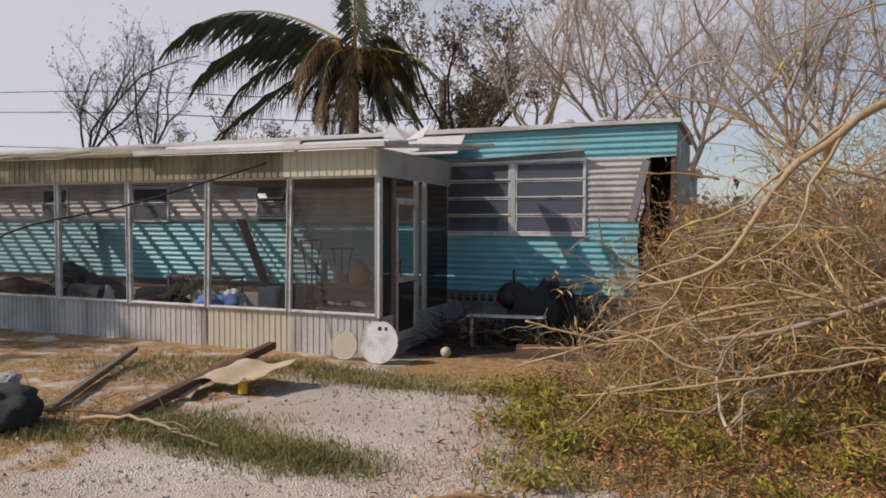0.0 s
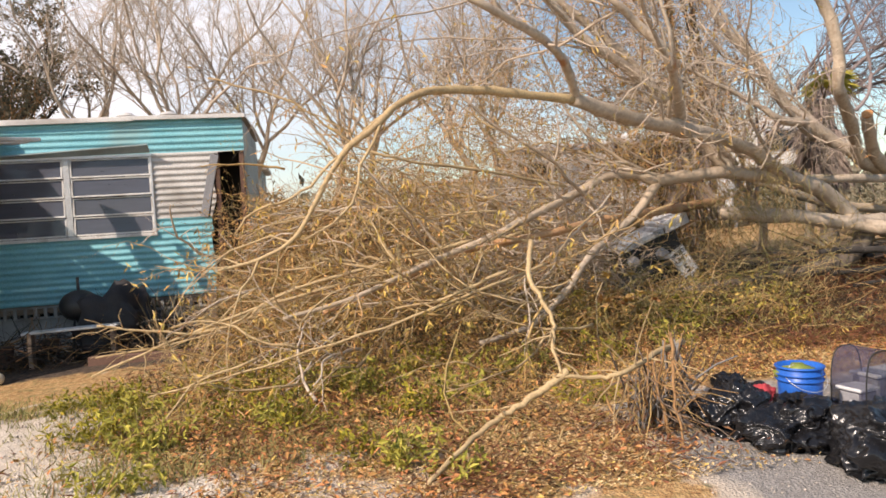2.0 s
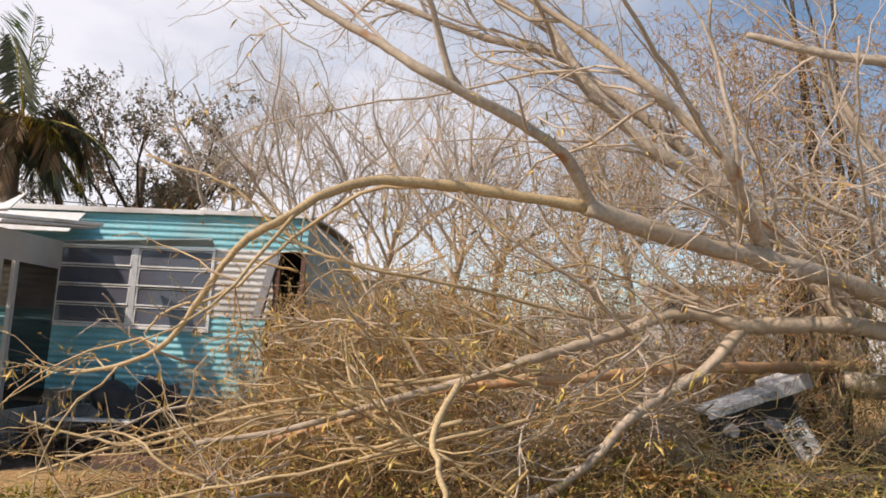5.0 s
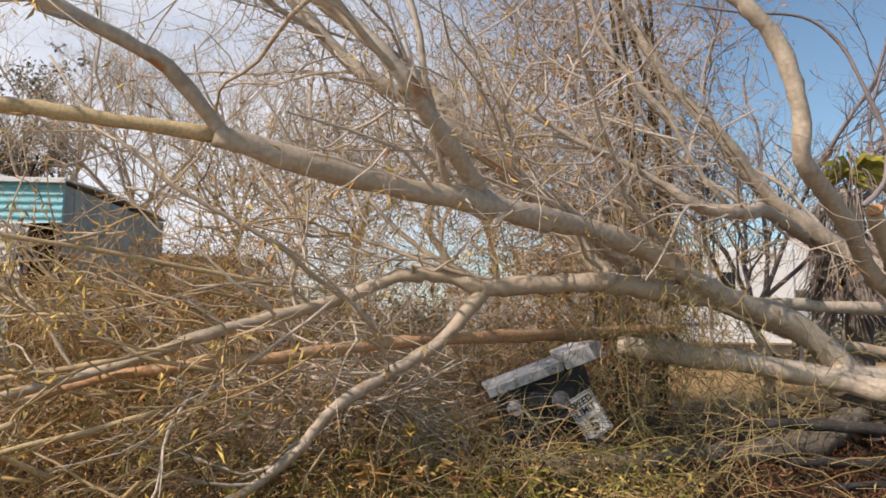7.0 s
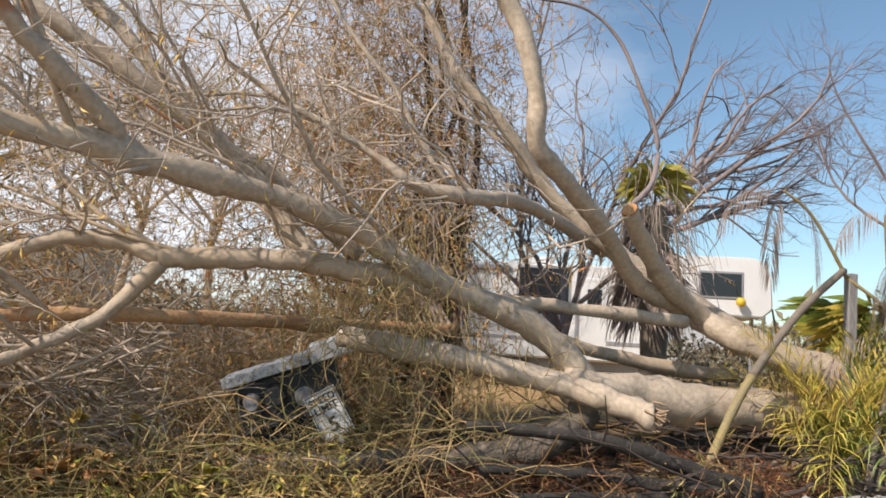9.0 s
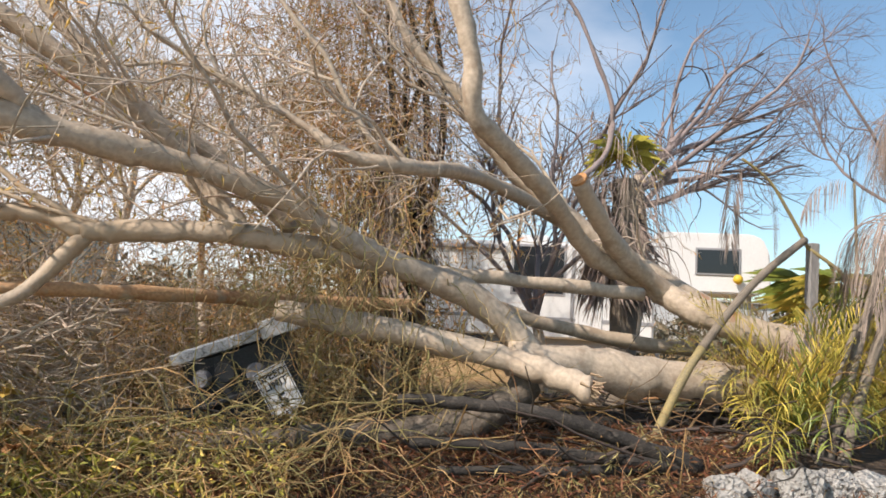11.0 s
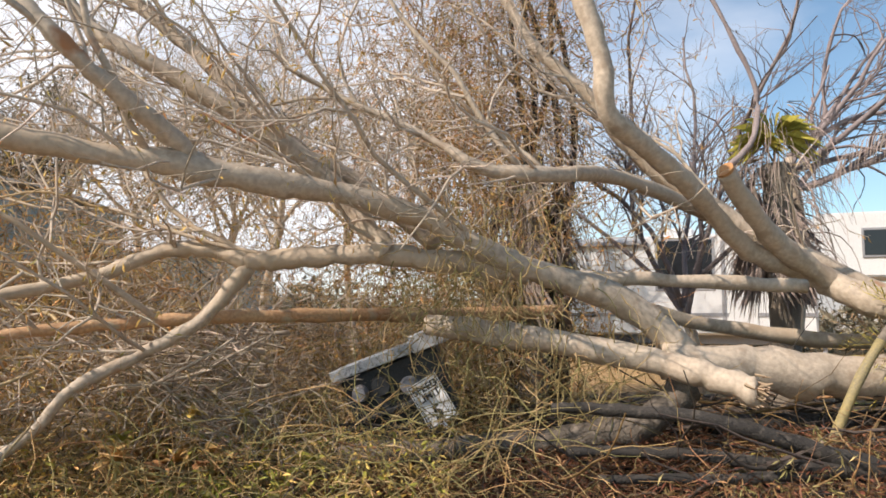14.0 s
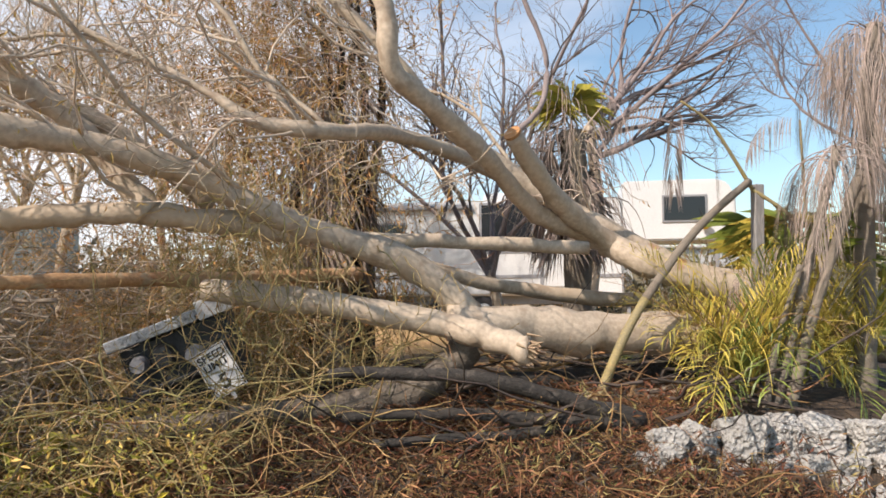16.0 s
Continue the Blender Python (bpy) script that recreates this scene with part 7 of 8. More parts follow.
# ---- the camper ----
def build_camper():
    T = Matrix.Translation((18.6, 19.19, 0)) @ Matrix.Rotation(math.atan2(-0.314, 0.949), 4, "Z")
    c = empty("camper_trailer", T.translation, "white fifth-wheel camper with dark windows", "camper")

    def b(name, x0, x1, y0, y1, z0, z1, m, bevel=0.02, parent=c, label=""):
        return part(name, box(x0, x1, y0, y1, z0, z1, bevel, T), M[m], parent, label)
    b("body", -9.6, -1.6, 0.0, 2.4, 1.25, 4.0, "rvwhite", 0.06)
    bm = bmesh.new()
    prof = [(-1.6, 2.75), (1.15, 2.75), (1.42, 3.0), (1.38, 3.9), (1.2, 4.3), (0.9, 4.42), (-1.6, 4.42)]
    f = [bm.verts.new((x, 0.02, z)) for x, z in prof]
    g = [bm.verts.new((x, 2.38, z)) for x, z in prof]
    bm.faces.new(f)
    bm.faces.new(list(reversed(g)))
    for i in range(len(prof)):
        j = (i + 1) % len(prof)
        bm.faces.new((f[j], f[i], g[i], g[j]))
    bmesh.ops.bevel(bm, geom=bm.edges[:], offset=0.05, segments=2, affect="EDGES")
    bm.transform(T)
    part("front_cap", bm, M["rvwhite"], c, "raised rounded front section")
    w = b("window", -0.55, 0.63, -0.02, 0.03, 3.24, 4.0, "rvtrim", 0.012)
    b("pane", -0.50, 0.58, -0.03, -0.015, 3.30, 3.94, "tint", 0.006, w)
    w = b("window", -5.62, -4.05, -0.02, 0.03, 2.45, 3.92, "rvtrim", 0.012)
    b("pane", -5.55, -4.12, -0.03, -0.015, 2.52, 3.85, "tint", 0.006, w)
    w = b("window", -8.9, -7.8, -0.02, 0.03, 2.6, 3.4, "rvtrim", 0.012)
    b("pane", -8.84, -7.86, -0.03, -0.015, 2.66, 3.34, "tint", 0.006, w)
    d = b("entry_door", -3.75, -3.0, -0.03, 0.02, 1.5, 3.62, "rvwhite", 0.02)
    b("door_pane", -3.58, -3.18, -0.04, -0.028, 2.6, 3.3, "tint", 0.006, d)
    b("trim_strip", -9.6, -1.6, -0.025, 0.0, 1.75, 1.85, "rvtrim", 0.004)
    b("trim_strip", -3.9, -3.8, -0.025, 0.0, 1.3, 3.8, "rvtrim", 0.004)
    b("awning_roll", -9.0, -5.8, -0.16, -0.01, 3.72, 3.88, "rvtrim", 0.05)
    b("roof_unit", -5.6, -4.6, 0.8, 1.7, 4.0, 4.3, "rvwhite", 0.08)
    b("underframe", -9.4, -1.7, 0.3, 2.1, 1.0, 1.26, "rvtrim", 0.02)
    for x in (-6.6, -5.5):
        bm = bmesh.new()
        bmesh.ops.create_cone(bm, cap_ends=True, segments=20, radius1=0.38, radius2=0.38, depth=0.22, matrix=T @ Matrix.Translation((x, 0.15, 0.85)) @ Matrix.Rotation(radians(90), 4, "X"))
        wh = part("wheel", bm, M["tyre"], c)
        bm = bmesh.new()
        bmesh.ops.create_cone(bm, cap_ends=True, segments=16, radius1=0.2, radius2=0.17, depth=0.04, matrix=T @ Matrix.Translation((x, 0.03, 0.85)) @ Matrix.Rotation(radians(90), 4, "X"))
        part("rim", bm, M["alu"], wh)
    for x in (-1.5, 0.9):
        b("landing_leg", x, x + 0.1, 0.4, 0.5, 0.5, 2.8 if x > 0 else 1.3, "rvtrim", 0.01)
    t = tagged(part("buoy", sphere((19.05, 18.85, 3.15), 0.13), M["yellow"], None, "", True), "yellow ball float hanging by the camper", "float")
    part("cord", beam((19.05, 18.85, 3.3), (19.0, 19.02, 3.6), 0.015, 0.015, 0), M["cable"], t)


def sphere(p, r):
    bm = bmesh.new()
    bmesh.ops.create_uvsphere(bm, u_segments=18, v_segments=12, radius=r, matrix=Matrix.Translation(p))
    return bm


build_camper()


def shed(name, x0, x1, y0, y1, z0, z1, label, wall="greywhite", roof="roofmetal", rz=0):
    t = empty(name, ((x0 + x1) / 2, (y0 + y1) / 2, z0), label, "shed")
    R = Matrix.Translation(((x0 + x1) / 2, (y0 + y1) / 2, 0)) @ Matrix.Rotation(radians(rz), 4, "Z") @ Matrix.Translation((-(x0 + x1) / 2, -(y0 + y1) / 2, 0))
    part("wall", box(x0, x1, y0, y1, z0, z1, 0.02, R), M[wall], t)
    part("roof", box(x0 - 0.2, x1 + 0.2, y0 - 0.2, y1 + 0.2, z1, z1 + 0.14, 0.03, R), M[roof], t)
    part("door", box((x0 + x1) / 2 - 0.4, (x0 + x1) / 2 + 0.4, y0 - 0.03, y0 + 0.005, z0 + 0.1, z0 + 2.0, 0.01, R), M["rvtrim"], t)
    return t


shed("far_house", 21.5, 31, 34, 40, 0.3, 3.3, "low white house far beyond the camper", "rvwhite")
shed("neighbour_trailer", -15.0, -9.5, 18.5, 21, 0.0, 4.3, "white trailer with a peaked end behind the house", "roofmetal")
shed("grey_trailer", -6.5, 1.3, 21.5, 24.2, 0.0, 3.55, "pale grey trailer standing beyond the turquoise home", "endwall")
shed("far_house", 8, 13, 30, 35, 0.3, 3.2, "low pale house behind the trees", "greywhite")


# ---- the crushed cabinet and the road sign ----
def build_cabinet():
    c = empty("broken_cabinet", (7.6, 8.0, 0.3), "crushed dark metal cabinet with a scraped white lid", "cabinet")
    tilt = math.atan2(0.46, 1.2)
    T = Matrix.Translation((7.22, 7.86, 0.97)) @ Matrix.Rotation(-tilt, 4, "Y") @ Matrix.Rotation(radians(3), 4, "X")
    part("lid", box(0, 0.86, 0, 0.55, 0.035, 0.085, 0.015, T), M["boxwhite"], c, "scraped white lid")
    part("lid_edge", box(0.0, 0.86, -0.035, -0.003, -0.02, 0.09, 0.01, T), M["boxwhite"], c)
    part("lid_panel", box(0.88, 1.32, 0.0, 0.6, 0.05, 0.14, 0.012, T), M["plastic"], c, "bent pale end panel")
    part("lid_panel_edge", box(0.88, 1.32, -0.03, 0.0, -0.03, 0.15, 0.01, T), M["plastic"], c)
    part("body", box(0.06, 1.1, 0.06, 0.66, -0.75, -0.02, 0.03, T), M["boxdark"], c, "dark grimy body")
    for x, r, m in ((0.22, 0.09, "plasticgrey"), (0.46, 0.12, "boxdark"), (0.72, 0.10, "plasticgrey"), (0.95, 0.07, "boxdark")):
        bm = bmesh.new()
        bmesh.ops.create_cone(bm, cap_ends=True, segments=20, radius1=r, radius2=r * 0.75, depth=0.14, matrix=T @ Matrix.Translation((x, 0.0, -0.22 - 0.1 * (x > 0.6))) @ Matrix.Rotation(radians(90), 4, "X"))
        part("dial", bm, M[m], c, "round scuffed fitting")
    part("shelf", box(0.06, 1.05, -0.06, 0.06, -0.5, -0.46, 0.006, T), M["boxdark"], c)
    part("foot", box(7.32, 8.2, 7.95, 8.5, 0.15, 0.5, 0.03), M["boxdark"], c)


def sign_text(word, size, place, M4, parent):
    cu = bpy.data.curves.new("lettering", "FONT")
    cu.body, cu.size, cu.align_x, cu.align_y, cu.extrude = word, size, "CENTER", "CENTER", 0.0015
    cu.offset = 0.03 * size
    tmp = bpy.data.objects.new("tmp", cu)
    scene.collection.objects.link(tmp)
    me = bpy.data.meshes.new_from_object(tmp.evaluated_get(bpy.context.evaluated_depsgraph_get()))
    bpy.data.objects.remove(tmp)
    me.transform(M4 @ Matrix.Translation(place))
    return mesh_object("lettering", me, M["black"], parent)


def build_sign():
    s = empty("road_sign", (8.0, 7.7, 0.4), "small white speed limit sign, tilted and half buried", "road sign")
    # local x across, y up the plate, z out of it
    up = Vector((-0.29, 0.06, 0.47)).normalized()
    right = Vector((0.27, 0.04, 0.16))
    right = (right - up * right.dot(up)).normalized()
    R = Matrix((right, up, right.cross(up))).transposed().to_4x4()
    T = Matrix.Translation((8.26, 7.72, 0.80)) @ R
    part("plate", box(-0.16, 0.16, -0.235, 0.235, -0.004, 0.0, 0.0015, T), M["signwhite"], s)
    bm = bmesh.new()
    for x0, x1, y0, y1 in ((-0.15, 0.15, 0.217, 0.225), (-0.15, 0.15, -0.225, -0.217), (-0.15, -0.142, -0.217, 0.217), (0.142, 0.15, -0.217, 0.217)):
        box(x0, x1, y0, y1, 0.001, 0.003, 0, T, bm)
    part("border", bm, M["black"], s)
    sign_text("SPEED", 0.098, (0, 0.15, 0.002), T, s)
    sign_text("LIMIT", 0.10, (0, 0.06, 0.002), T, s)
    sign_text("5", 0.19, (0, -0.115, 0.002), T, s)
    part("bracket", box(-0.02, 0.02, -0.3, 0.2, -0.03, -0.006, 0.003, T), M["alu"], s)


build_cabinet()
build_sign()


# ---- bags, bucket and hampers by the road ----
def build_bucket(x, y):
    b = empty("bucket", (x, y, 0), "blue plastic bucket filled with rubbish", "bucket")
    bm = bmesh.new()
    n = 28
    rings = [(0.152, 0.02), (0.172, 0.41), (0.167, 0.41), (0.148, 0.05)]
    vs = [[bm.verts.new((x + r * math.cos(a), y + r * math.sin(a), z)) for a in np.arange(n) * 2 * math.pi / n] for r, z in rings]
    for i in range(3):
        for k in range(n):
            bm.faces.new((vs[i][k], vs[i][(k + 1) % n], vs[i + 1][(k + 1) % n], vs[i + 1][k]))
    bm.faces.new(list(reversed(vs[0])))
    part("shell", bm, M["bucket"], b, "", True)
    for z in (0.30, 0.345, 0.40):
        a = np.linspace(0, 2 * math.pi, 33)
        r = 0.152 + 0.020 * (z - 0.02) / 0.39 + 0.006
        V, F = tubes([(np.stack([x + r * np.cos(a), y + r * np.sin(a), np.full(33, z)], 1), 0.008)], 6)
        soup("rim" if z > 0.38 else "band", V, F, M["bucket"], b, "", True)
    a = np.linspace(0.1, math.pi - 0.1, 15)
    V, F = tubes([(np.stack([x + 0.175 * np.cos(a), y - 0.05 - 0.14 * np.sin(a), 0.35 - 0.12 * np.sin(a)], 1), 0.003)], 5)
    soup("handle", V, F, M["alu"], b, "", True)
    lump("contents", (x, y, 0.28), (0.14, 0.14, 0.085), M["palmgreen"], "dark green rubbish", "", 9.2, 0.5, 3, parent=b)
    for k in range(2):
        lump("scrap", (x - 0.06 + 0.03 * k, y + 0.03 * (k % 2), 0.36), (0.04, 0.03, 0.03), M["plastic" if k % 2 else "alu"], "", "", 2.0 + k, 0.4, 2, parent=b)


def bin_bag(place, size, seed, label):
    """A knotted plastic sack with sharp folds."""
    x, y, z = place
    bm = bmesh.new()
    bmesh.ops.create_icosphere(bm, subdivisions=6, radius=1.0)
    off = Vector((seed * 3.3, seed * 1.1, seed * 2.9))
    for v in bm.verts:
        d = v.co.normalized()
        q = d + 0.35 * Vector((noise.noise(d * 2.1 + off), noise.noise(d * 2.1 - off), noise.noise(d * 2.1 + off * 2)))
        k = 0.95 + 0.34 * noise.noise(q * 1.3 + off)
        for f, a in ((2.3, 0.34), (4.6, 0.17), (9.5, 0.07), (19.0, 0.022)):
            k += a * (0.3 - abs(noise.noise(Vector((q.x * f, q.y * f, q.z * f * 0.6)) + off)))
        c = d * k
        if c.z < -0.5:
            c.z = -0.5 + (c.z + 0.5) * 0.1
            c.x *= 1.06
            c.y *= 1.06
        v.co = Vector((x + c.x * size[0], y + c.y * size[1], z + (c.z + 0.55) * size[2]))
    e = empty("bin_bag", place, label, "bin bag", "black bin bags")
    part("sack", bm, M["bag"], e, "", True)
    rng = np.random.default_rng(int(seed * 10))
    top = (x + 0.1 * size[0], y, z + 1.5 * size[2])
    V, F = [], []
    for k in range(9):
        a = k * 0.7
        n = len(V)
        p = np.array(top)
        d1 = np.array([math.cos(a), math.sin(a), 0.4]) * 0.10 * (0.7 + 0.6 * rng.random())
        d2 = np.array([math.cos(a + 0.6), math.sin(a + 0.6), 0.15]) * 0.11
        V += [tuple(p - (0, 0, 0.05)), tuple(p + d1), tuple(p + d2)]
        F += [(n, n + 1, n + 2)]
    soup("knot", V, F, M["bag"], e)


def hamper(x, y, s, rz):
    """A pop-up mesh hamper: wire hoops with dark cloth."""
    e = empty("mesh_hamper", (x, y, 0), "dark see-through pop-up mesh hamper", "hamper", "mesh hampers")
    R = Matrix.Translation((x, y, 0)) @ Matrix.Rotation(radians(rz), 4, "Z")
    n = 21
    a = np.linspace(0, math.pi, n)
    arch = [(s * 0.5 * math.copysign(abs(math.cos(t)) ** 0.6, math.cos(t)), 0.30 * 1.55 * math.sin(t) ** 0.6 if math.sin(t) > 0 else 0) for t in a]
    for yy in (-0.16, 0.16):
        pts = [R @ Vector((u, yy, 0.012 + v)) for u, v in arch]
        V, F = tubes([(pts + [pts[0]], 0.006)], 6)
        soup("hoop", V, F, M["cable"], e, "", True)
        soup("mesh_side", [tuple(p) for p in pts], [tuple(range(n))], M["hamper"], e)
    V, F = [], []
    for u, v in arch:
        V += [tuple(R @ Vector((u, -0.16, 0.012 + v))), tuple(R @ Vector((u, 0.16, 0.012 + v)))]
    for i in range(n - 1):
        F.append((2 * i, 2 * i + 1, 2 * i + 3, 2 * i + 2))
    soup("mesh_top", V, F, M["hamper"], e)


def storage_bin(x, y, w, d, h, rz, mat_, label):
    e = empty("storage_box", (x, y, 0), label, "storage box")
    R = Matrix.Translation((x, y, 0)) @ Matrix.Rotation(radians(rz), 4, "Z")
    part("tub", box(-w / 2, w / 2, -d / 2, d / 2, 0.0, h, 0.015, R), mat_, e)
    part("lid", box(-w / 2 - 0.015, w / 2 + 0.015, -d / 2 - 0.015, d / 2 + 0.015, h, h + 0.03, 0.008, R), M["plastic"], e)


build_bucket(6.22, 2.45)
bin_bag((5.50, 2.30, 0), (0.28, 0.26, 0.255), 1.3, "full black bin bag with a red cloth poking out")
bin_bag((5.75, 1.95, 0), (0.37, 0.29, 0.195), 2.1, "slumped shiny black bin bag")
bin_bag((6.04, 1.32, 0), (0.42, 0.36, 0.26), 3.7, "large crumpled black bin bag")
bin_bag((6.72, 1.62, 0), (0.30, 0.30, 0.18), 4.9, "crumpled black bin bag beside the others")
lump("red_cloth", (5.70, 2.17, 0.25), (0.08, 0.06, 0.07), M["red"], "red cloth hanging out of a bin bag", "cloth", 7.7, 0.5)
lump("litter_scrap", (6.06, 1.72, 0.20), (0.05, 0.05, 0.07), M["plastic"], "crumpled white packet between the bin bags", "litter", 4.4, 0.5)
hamper(6.84, 2.49, 0.36, 10)
storage_bin(6.76, 2.47, 0.20, 0.20, 0.15, 10, M["plasticgrey"], "low grey plastic box behind the bin bags")
storage_bin(7.16, 2.66, 0.40, 0.24, 0.20, 8, M["plasticgrey"], "grey plastic box with a white lid")


# ---- discs, timber and litter in the yard ----
def disc(x, y, r, lean, label, dots):
    R = Matrix.Translation((x, y, float(ground_z(x, y)) + r * math.cos(radians(lean)) + 0.01)) @ Matrix.Rotation(radians(90 - lean), 4, "X")
    bm = bmesh.new()
    bmesh.ops.create_cone(bm, cap_ends=True, segments=48, radius1=r, radius2=r * 0.985, depth=0.035, matrix=R)
    e = empty("round_lid", (x, y, 0), label, "lid", "round lids by the porch")
    part("plate", bm, M["trimwhite" if dots else "cream"], e)
    a = np.linspace(0, 2 * math.pi, 41)
    V, F = tubes([([R @ Vector((r * math.cos(t), r * math.sin(t), 0.01)) for t in a], 0.014)], 6)
    soup("rim", V, F, M["trimwhite" if dots else "cream"], e, "", True)
    if dots:
        for dx, w in ((0.0, 0.03), (0.10, 0.022)):
            part("mark", box(dx - w, dx + w, r * 0.58, r * 0.76, 0.018, 0.021, 0, R), M["tyre"], e)


disc(-2.30, 6.86, 0.30, 12, "large white round lid leaning on the porch wall", True)
disc(-2.88, 6.88, 0.21, 10, "small cream round lid leaning on the porch wall", False)

g0 = lambda x, y: float(ground_z(x, y))
tagged(part("timber_beam", beam((-2.95, 2.72, 0.05), (-3.68, 6.2, 0.16), 0.13, 0.10, 0.012), M["rustwood"]), "long dark red-brown timber lying on the yard", "beam")
tagged(part("timber_post", beam((-3.85, 2.7, 0.05), (-5.35, 5.3, 0.14), 0.09, 0.07, 0.012), M["wood"]), "weathered grey post lying on the gravel", "beam")
bm = bmesh.new()
bmesh.ops.create_grid(bm, x_segments=14, y_segments=6, size=0.5)
for v in bm.verts:
    u, w = v.co.x + 0.5, v.co.y + 0.5
    ragged = 0.05 * math.sin(u * 19) * (1 if w > 0.5 else -1) * abs(w - 0.5)
    v.co = Vector((-3.25 + 0.86 * u + 0.1 * w + 0.03 * math.sin(w * 11), 4.05 + 0.72 * w + ragged, 0.13 + 0.05 * u + 0.03 * math.sin(u * 8) + 0.10 * w))
bmesh.ops.solidify(bm, geom=bm.faces[:], thickness=0.012)
tagged(part("plywood_scrap", bm, M["cardboard"]), "torn piece of pale plywood on the gravel", "plywood")
tagged(part("wood_scrap", beam((-3.0, 3.65, 0.03), (-3.3, 4.2, 0.09), 0.14, 0.02, 0.003), M["cardboard"]), "splintered strip of plywood on the gravel", "wood scrap")
bm = bmesh.new()
bmesh.ops.create_cone(bm, cap_ends=True, segments=16, radius1=0.055, radius2=0.05, depth=0.16, matrix=Matrix.Translation((-2.62, 4.15, 0.09)))
can = part("yellow_can", bm, M["yellow"])
tagged(can, "small yellow can standing on the gravel", "can")
bm = bmesh.new()
bmesh.ops.create_cone(bm, cap_ends=True, segments=16, radius1=0.03, radius2=0.025, depth=0.02, matrix=Matrix.Translation((-2.62, 4.15, 0.18)))
part("cap", bm, M["trimwhite"], can)
lump("rubber_mat", (-4.0, 2.15, 0.0), (0.55, 0.32, 0.26), M["tyre"], "heap of dull black rubber matting", "matting", 8.3, 0.3)
lump("white_stone", (-4.4, 2.7, 0.24), (0.13, 0.1, 0.09), M["coral"], "pale stone on the rubber matting", "stone", 5.5, 0.3, 3)


def yard_sticks():
    rng = np.random.default_rng(131)
    for pts, r, m in (
        ([(-3.3, 2.6, 0.05), (-2.6, 2.62, 0.12), (-2.1, 2.55, 0.06), (-1.5, 2.4, 0.05)], 0.025, "twig"),
        ([(-4.6, 2.3, 0.06), (-3.6, 2.5, 0.12), (-2.9, 2.9, 0.05)], 0.02, "twigbrown"),
        ([(0.3, 1.85, 0.03), (0.7, 2.1, 0.05), (1.1, 2.2, 0.06)], 0.035, "twigbrown"),
        ([(4.3, 2.5, 0.54), (4.15, 2.47, 0.46), (3.92, 2.45, 0.35), (3.57, 2.32, 0.22), (3.08, 1.89, 0.04)], 0.042, "twig"),
        ([(4.25, 2.48, 0.52), (4.22, 2.56, 0.72), (4.28, 2.7, 0.9), (4.18, 2.9, 1.2), (4.3, 3.2, 1.5)], 0.028, "twig"),
        ([(4.25, 2.48, 0.52), (4.5, 2.47, 0.48), (4.76, 2.47, 0.5), (5.2, 2.8, 0.55), (5.7, 3.3, 0.5)], 0.034, "twig"),
        ([(5.15, 2.5, 0.75), (5.0, 2.2, 0.35), (4.95, 2.0, 0.03)], 0.018, "twigbrown"),
        ([(0.2, 5.4, 0.3), (1.4, 5.2, 0.75), (2.4, 5.2, 1.0), (3.6, 5.4, 1.2), (5.0, 5.6, 1.5)], 0.03, "twig"),
        ([(0.0, 6.3, 0.35), (1.2, 6.2, 0.5), (2.5, 6.6, 0.9), (3.8, 6.7, 1.1)], 0.025, "twig"),
        ([(0.9, 4.6, 0.2), (2.0, 4.3, 0.45), (3.4, 4.2, 0.8), (4.9, 4.5, 1.2)], 0.022, "twig"),
        ([(0.34, 5.2, 0.85), (1.0, 5.2, 0.72), (1.55, 5.2, 0.72), (2.2, 5.2, 1.03), (3.29, 5.2, 1.27), (4.3, 5.3, 1.45)], 0.028, "twig"),
        ([(1.84, 4.2, 1.7), (2.03, 4.2, 1.9), (2.44, 4.2, 2.05), (3.03, 4.2, 2.55), (3.53, 4.2, 2.89), (4.2, 4.15, 2.9)], 0.022, "twig"),
        ([(1.7, 4.2, 3.1), (2.43, 4.2, 2.86), (2.95, 4.2, 2.46), (3.4, 4.2, 2.3), (4.2, 4.6, 2.2), (5.4, 5.2, 2.0)], 0.022, "twig"),
    ):
        if pts[0][0] < pts[-1][0] and pts[-1][0] > 3.5:
            pts = pts[::-1]
        e = empty("fallen_branch", pts[0], "thin dry branch lying on the yard", "branch", "thin branches on the yard")
        ln = smooth_line(pts, 6, (r * 0.8, r * 0.4), 0.014, rng)
        V, F = tubes([ln], 7)
        soup("stick", V, F, M[m], e, "", True)
        lv = branching([ln], [(4.5, 0.5, 0.5, 0.008, 50, 0.3, 0.0)], rng)
        for q in lv[0]:
            V, F = tubes([q], 4, False)
            soup("side_shoot", V, F, M[m], e, "", True)


yard_sticks()


